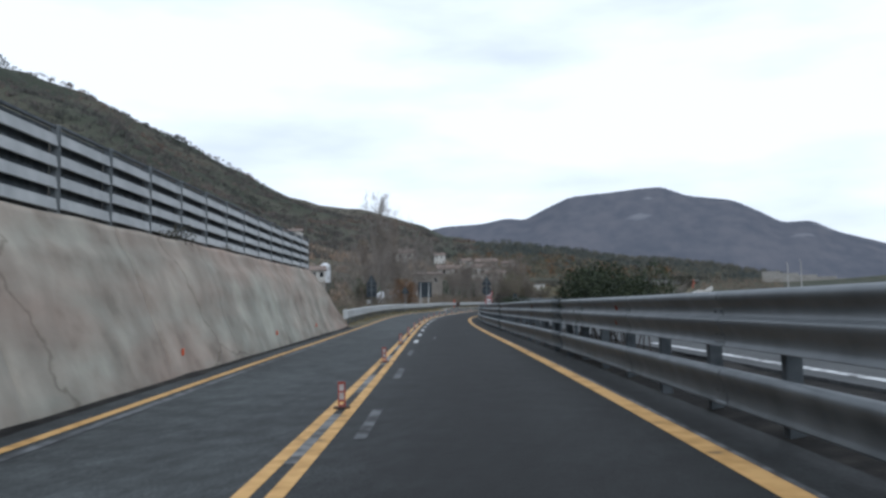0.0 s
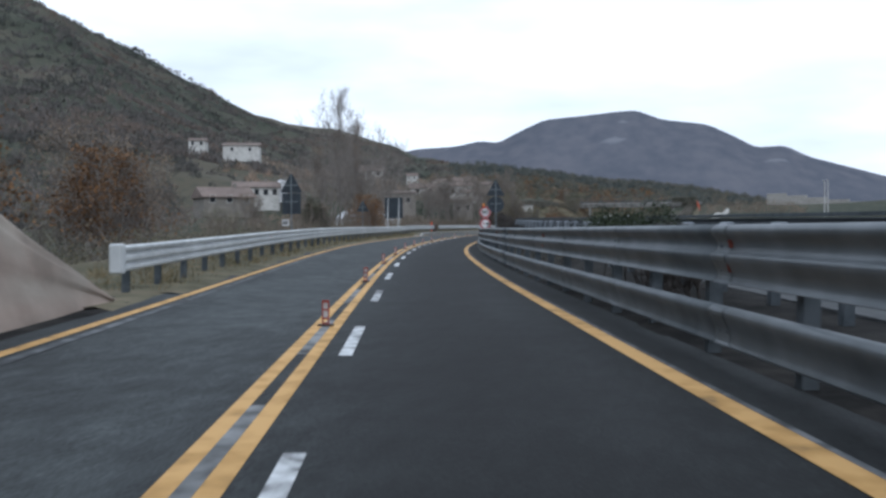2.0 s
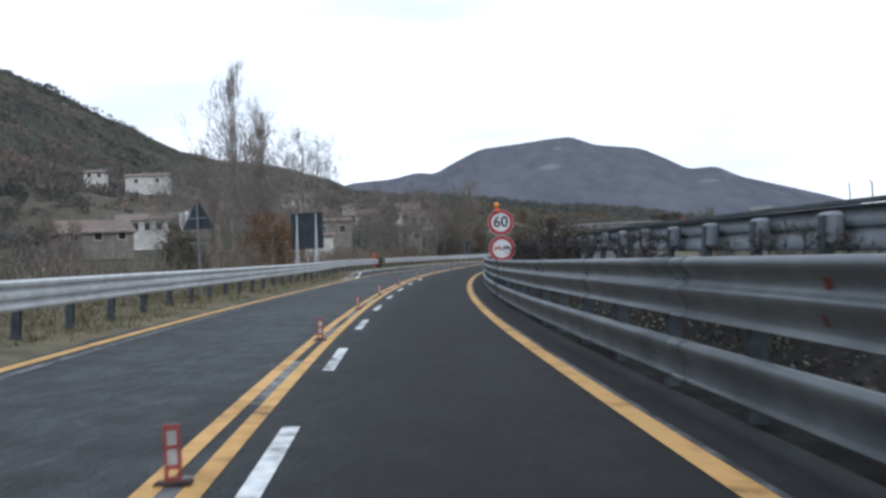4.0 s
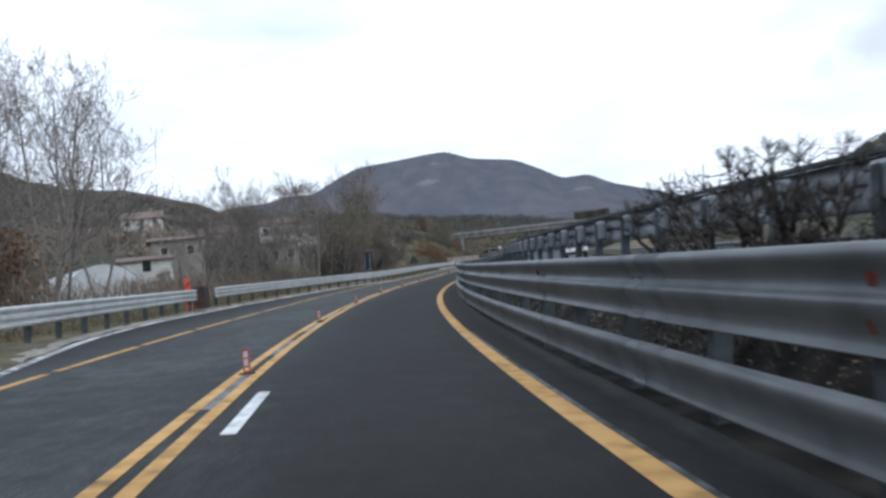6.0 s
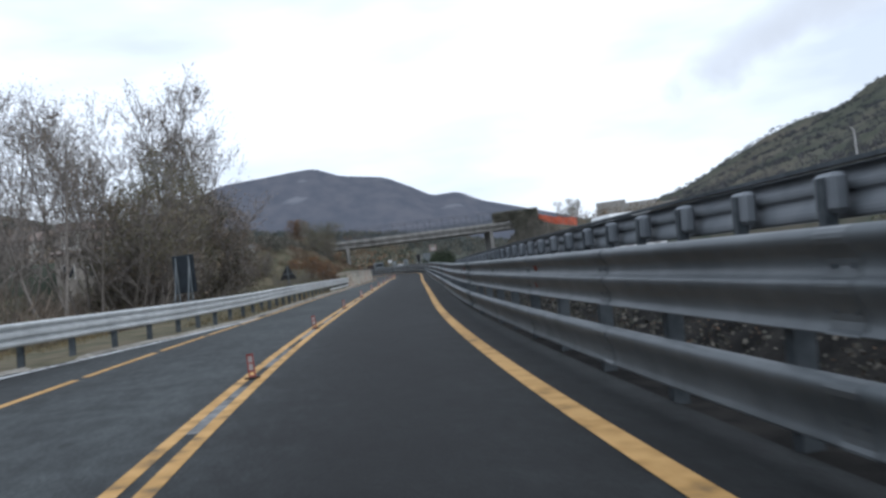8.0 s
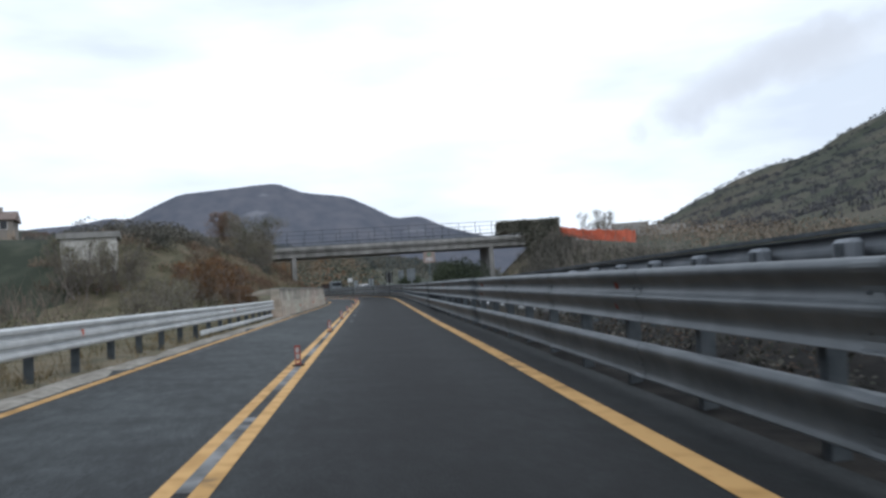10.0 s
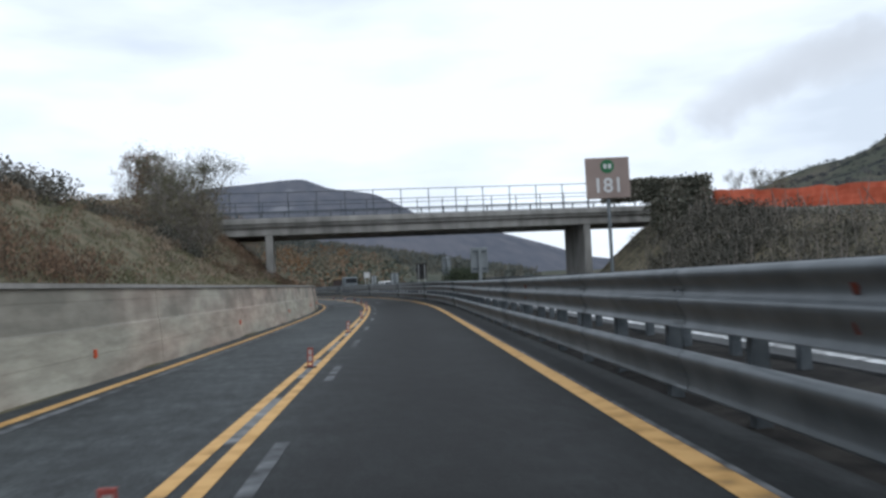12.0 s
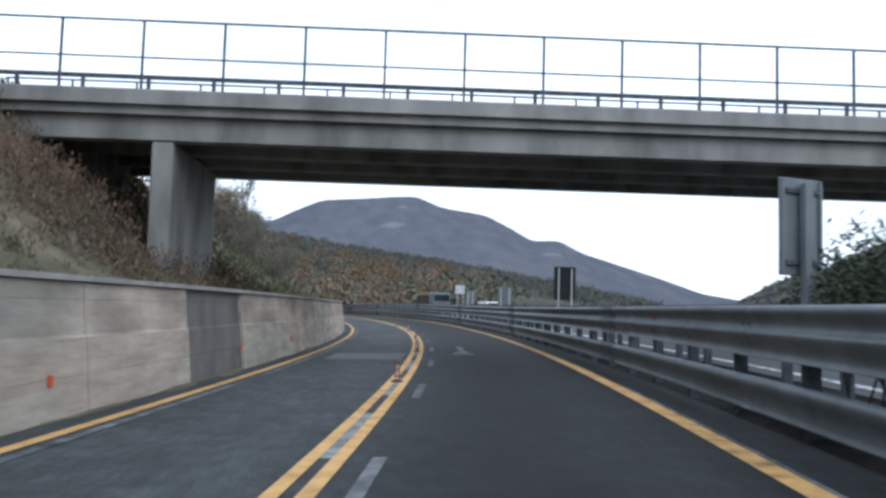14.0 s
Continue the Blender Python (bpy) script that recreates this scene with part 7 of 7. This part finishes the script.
# brush behind the left rails
scatter("undergrowth", np.concatenate([field(260, 50, 125, -24, -7.5, 0.4, 0.9, rg), field(400, 186, 215, -26, -9.0, 0.5, 1.3, rg), field(330, 215, 245, -24, -9.0, 0.4, 0.9, rg)]), 48, (1.7, 1.7, 1.7), 0.11, BROWN_SCRUB, "dense brown undergrowth behind the rail", "undergrowth", 81)
scatter("undergrowth", np.concatenate([field(700, 50, 125, -32, -7.0, 0.3, 0.8, rg), field(600, 125, 245, -30, -8.5, 0.5, 1.3, rg), field(450, 203, 244, -16, -5.8, 0.5, 0.9, rg), field(260, 188, 241, -6.6, -5.2, 0.25, 0.5, rg)]), 60, (1.7, 1.7, 1.5), 0.10, OLIVE_LEAF, "dull green undergrowth behind the rail", "undergrowth", 82)
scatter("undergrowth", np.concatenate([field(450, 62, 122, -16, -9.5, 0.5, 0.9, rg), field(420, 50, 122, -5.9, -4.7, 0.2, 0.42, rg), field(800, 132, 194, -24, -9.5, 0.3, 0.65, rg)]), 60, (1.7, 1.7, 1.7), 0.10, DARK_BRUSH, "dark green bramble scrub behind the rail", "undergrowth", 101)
# bank on the left by the bridge
scatter("undergrowth", np.concatenate([field(420, 286, 304, -15, -6.6, 0.3, 0.7, rg), field(300, 299, 313, -11.5, -5.5, 0.4, 0.8, rg), field(260, 248, 268, -19, -6.0, 0.3, 0.7, rg), field(200, 246, 262, -10.5, -5.5, 0.4, 0.8, rg), field(200, 268, 292, -17, -11.0, 0.3, 0.5, rg)]), 60, (1.5, 1.5, 1.2), 0.20, BROWN_BRUSH, "rust-brown brush on the bank", "undergrowth", 96, True)
scatter("undergrowth", field(450, 250, 312, -19, -6.4, 0.3, 0.7, rg), 54, (1.6, 1.6, 1.0), 0.30, DRY_LEAF, "dry brown brush on the grassy bank", "undergrowth", 83, True)
scatter("undergrowth", np.concatenate([field(1400, 247, 345, -17, -5.0, 0.2, 0.7, rg), field(800, 255, 304, -10, -4.4, 0.25, 0.5, rg), field(600, 304, 345, -16, -5.0, 0.4, 0.9, rg), field(160, 240, 256, -12, -6.0, 0.4, 0.8, rg)]), 28, (1.5, 1.5, 0.8), 0.25, BANK_LEAF, "low green brush on the bank above the wall", "undergrowth", 84, True)
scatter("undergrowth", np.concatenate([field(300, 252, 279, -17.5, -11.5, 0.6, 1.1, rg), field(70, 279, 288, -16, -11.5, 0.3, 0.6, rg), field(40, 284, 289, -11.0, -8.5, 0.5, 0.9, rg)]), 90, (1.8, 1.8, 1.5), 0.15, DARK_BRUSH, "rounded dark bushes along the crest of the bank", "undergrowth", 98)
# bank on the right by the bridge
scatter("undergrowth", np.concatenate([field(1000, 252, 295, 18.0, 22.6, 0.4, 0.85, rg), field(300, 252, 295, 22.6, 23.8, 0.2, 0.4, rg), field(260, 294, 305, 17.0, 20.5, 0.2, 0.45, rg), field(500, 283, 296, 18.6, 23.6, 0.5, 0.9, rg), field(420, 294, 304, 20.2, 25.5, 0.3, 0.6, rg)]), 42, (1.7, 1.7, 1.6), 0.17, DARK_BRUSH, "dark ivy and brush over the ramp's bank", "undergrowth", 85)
scatter("undergrowth", field(360, 262, 300, 27, 50, 0.5, 1.2, rg), 22, (1.9, 1.9, 1.8), 0.24, DRY_LEAF, "brown brush beyond the ramp", "undergrowth", 95)
# grey sticks standing out of it
seg = []
for _ in range(320):
    s, u = rg.uniform(255, 299), rg.uniform(18.2, 23)
    x, y = road_xy(s, u)
    z = ground_z(x, y)
    seg.append(((x, y, z), (x + rg.normal() * 0.5, y + rg.normal() * 0.4, z + rg.uniform(0.8, 2.2)), 0.03, 0.012))
tagged(new("dead_stems", segs_mesh("dead_stems", seg, BARK)), "grey dead stems standing out of the brush", "stems", kind="stuff")
# low growth between the carriageways
M = field(1500, 60, 232, 4.75, 6.3, 0.35, 0.75, rg)
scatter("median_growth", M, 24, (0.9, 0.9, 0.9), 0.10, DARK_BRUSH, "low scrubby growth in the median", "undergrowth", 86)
scatter("median_growth", field(700, 60, 232, 4.9, 6.3, 0.25, 0.6, rg), 30, (0.9, 0.9, 0.9), 0.07, BROWN_BRUSH, "dry scrub in the median", "undergrowth", 87)
# brush beyond the opposite carriageway
scatter("undergrowth", field(900, 20, 228, 26, 60, 0.35, 0.75, rg), 22, (2.2, 2.2, 1.6), 0.3, OLIVE_LEAF, "brush beyond the opposite carriageway", "undergrowth", 88)

# grass tufts on the left verge
T = np.concatenate([field(2600, 47, 125, -6.4, -3.35, 0.5, 1.2, rg), field(900, 186, 246, -5.2, -3.3, 0.5, 1.2, rg), field(700, 125, 186, -8.5, -6.6, 0.6, 1.3, rg)])
n, per = len(T), 9
k = np.repeat(np.arange(n), per)
base = T[k, :3] + np.column_stack([rg.normal(size=(n * per, 2)) * 0.07, np.zeros(n * per)])
tip = base + np.column_stack([rg.normal(size=(n * per, 2)) * 0.09, rg.uniform(0.10, 0.30, n * per) * T[k, 3]])
wv = rg.normal(size=(n * per, 3)) * [1, 1, 0]
wv = wv / (np.linalg.norm(wv, axis=1)[:, None] + 1e-9) * 0.009
tagged(new("grass", quads_mesh("grass", np.stack([base - wv, base + wv, tip + wv * 0.3, tip - wv * 0.3], 1), DRY_GRASS)), "dry tufted grass along the verge", "grass", kind="stuff")
# plants hanging over the retaining wall
W = np.concatenate([field(60, -20, 40, -5.6, -4.75, 0.2, 0.5, rg), field(16, 18.5, 19.8, -4.8, -4.6, 0.45, 0.75, rg), field(12, 23.6, 25.0, -4.8, -4.6, 0.3, 0.55, rg)])
W[:, 2] += 0.1
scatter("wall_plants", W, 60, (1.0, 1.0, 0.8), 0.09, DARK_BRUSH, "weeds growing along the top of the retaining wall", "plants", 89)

# woods on the hills
def ring_points(n, az0, az1, r0, r1, lo, hi, rng, power=1.0):
    az, r = np.radians(rng.uniform(az0, az1, n)), r0 + (r1 - r0) * rng.uniform(0, 1, n) ** power
    x, y = -20 - r * np.sin(az), 140 + r * np.cos(az)
    z = np.concatenate([terrain(x[i:i + 3000], y[i:i + 3000]) for i in range(0, n, 3000)])
    return np.stack([x, y, z - 1.3, rng.uniform(lo, hi, n)], 1)


scatter("hill_woods", ring_points(5000, -46, -19, 360, 1680, 0.5, 1.05, rg, 0.7), 20, (8.5, 8.5, 4.6), 2.6, FAR_HILL_LEAF, "leafless woods on the far hillside, coloured blue for haze", "woods", 99, brush=True)
scatter("hill_woods", ring_points(8200, 12, 52, 190, 1000, 0.4, 1.0, rg, 0.7), 20, (8.5, 8.5, 4.6), 3.0, HILL_LEAF, "leafless brown woods covering the hillsides", "woods", 91, brush=True)
scatter("hill_woods", ring_points(760, -5, 14, 250, 600, 0.6, 1.35, rg), 170, (7, 7, 7), 0.65, VALLEY_LEAF, "brown and green autumn woods on the valley side, lightened for haze", "woods", 92)
scatter("hill_woods", np.concatenate([ring_points(480, 10, 30, 170, 420, 0.4, 0.9, rg), ring_points(420, 14, 36, 95, 260, 0.25, 0.6, rg)]), 60, (7, 7, 7), 2.2, VALLEY_FLOOR, "brown winter trees on the valley floor, paled for haze", "woods", 97, brush=True)
scatter("pine_woods", ring_points(2400, -13, 12, 420, 940, 0.6, 1.1, rg, 0.6), 40, (8, 8, 8), 2.3, PINE_LEAF, "evergreen woods on the low ridge, haze in their colour", "woods", 93, brush=True)
scatter("rust_woods", ring_points(120, -3, 12, 280, 620, 0.6, 1.3, rg), 170, (7, 7, 8), 1.0, RUST_LEAF, "rust-coloured trees among the woods", "woods", 94, brush=True)
scatter("hill_woods", np.concatenate([ring_points(420, 30, 52, 210, 420, 0.4, 0.9, rg), ring_points(140, 36, 58, 150, 260, 0.25, 0.6, rg)]), 60, (7, 7, 7), 2.0, HILL_LEAF, "dark winter trees at the foot of the hill", "woods", 100, brush=True)
A, D = np.radians(rg.uniform(27.5, 42, 400)), rg.uniform(120, 330, 400)
A = np.where(D < 175, np.radians(29) + (A - np.radians(27.5)) * 0.9, A)
FX, FY = E25[0] - D * np.sin(A), E25[1] + D * np.cos(A)
scatter("hill_woods", np.stack([FX, FY, terrain(FX, FY), rg.uniform(0.35, 0.8, 400)], 1), 70, (7, 7, 7), 1.5, HILL_LEAF, "dark winter trees above the terraces", "woods", 102, brush=True)
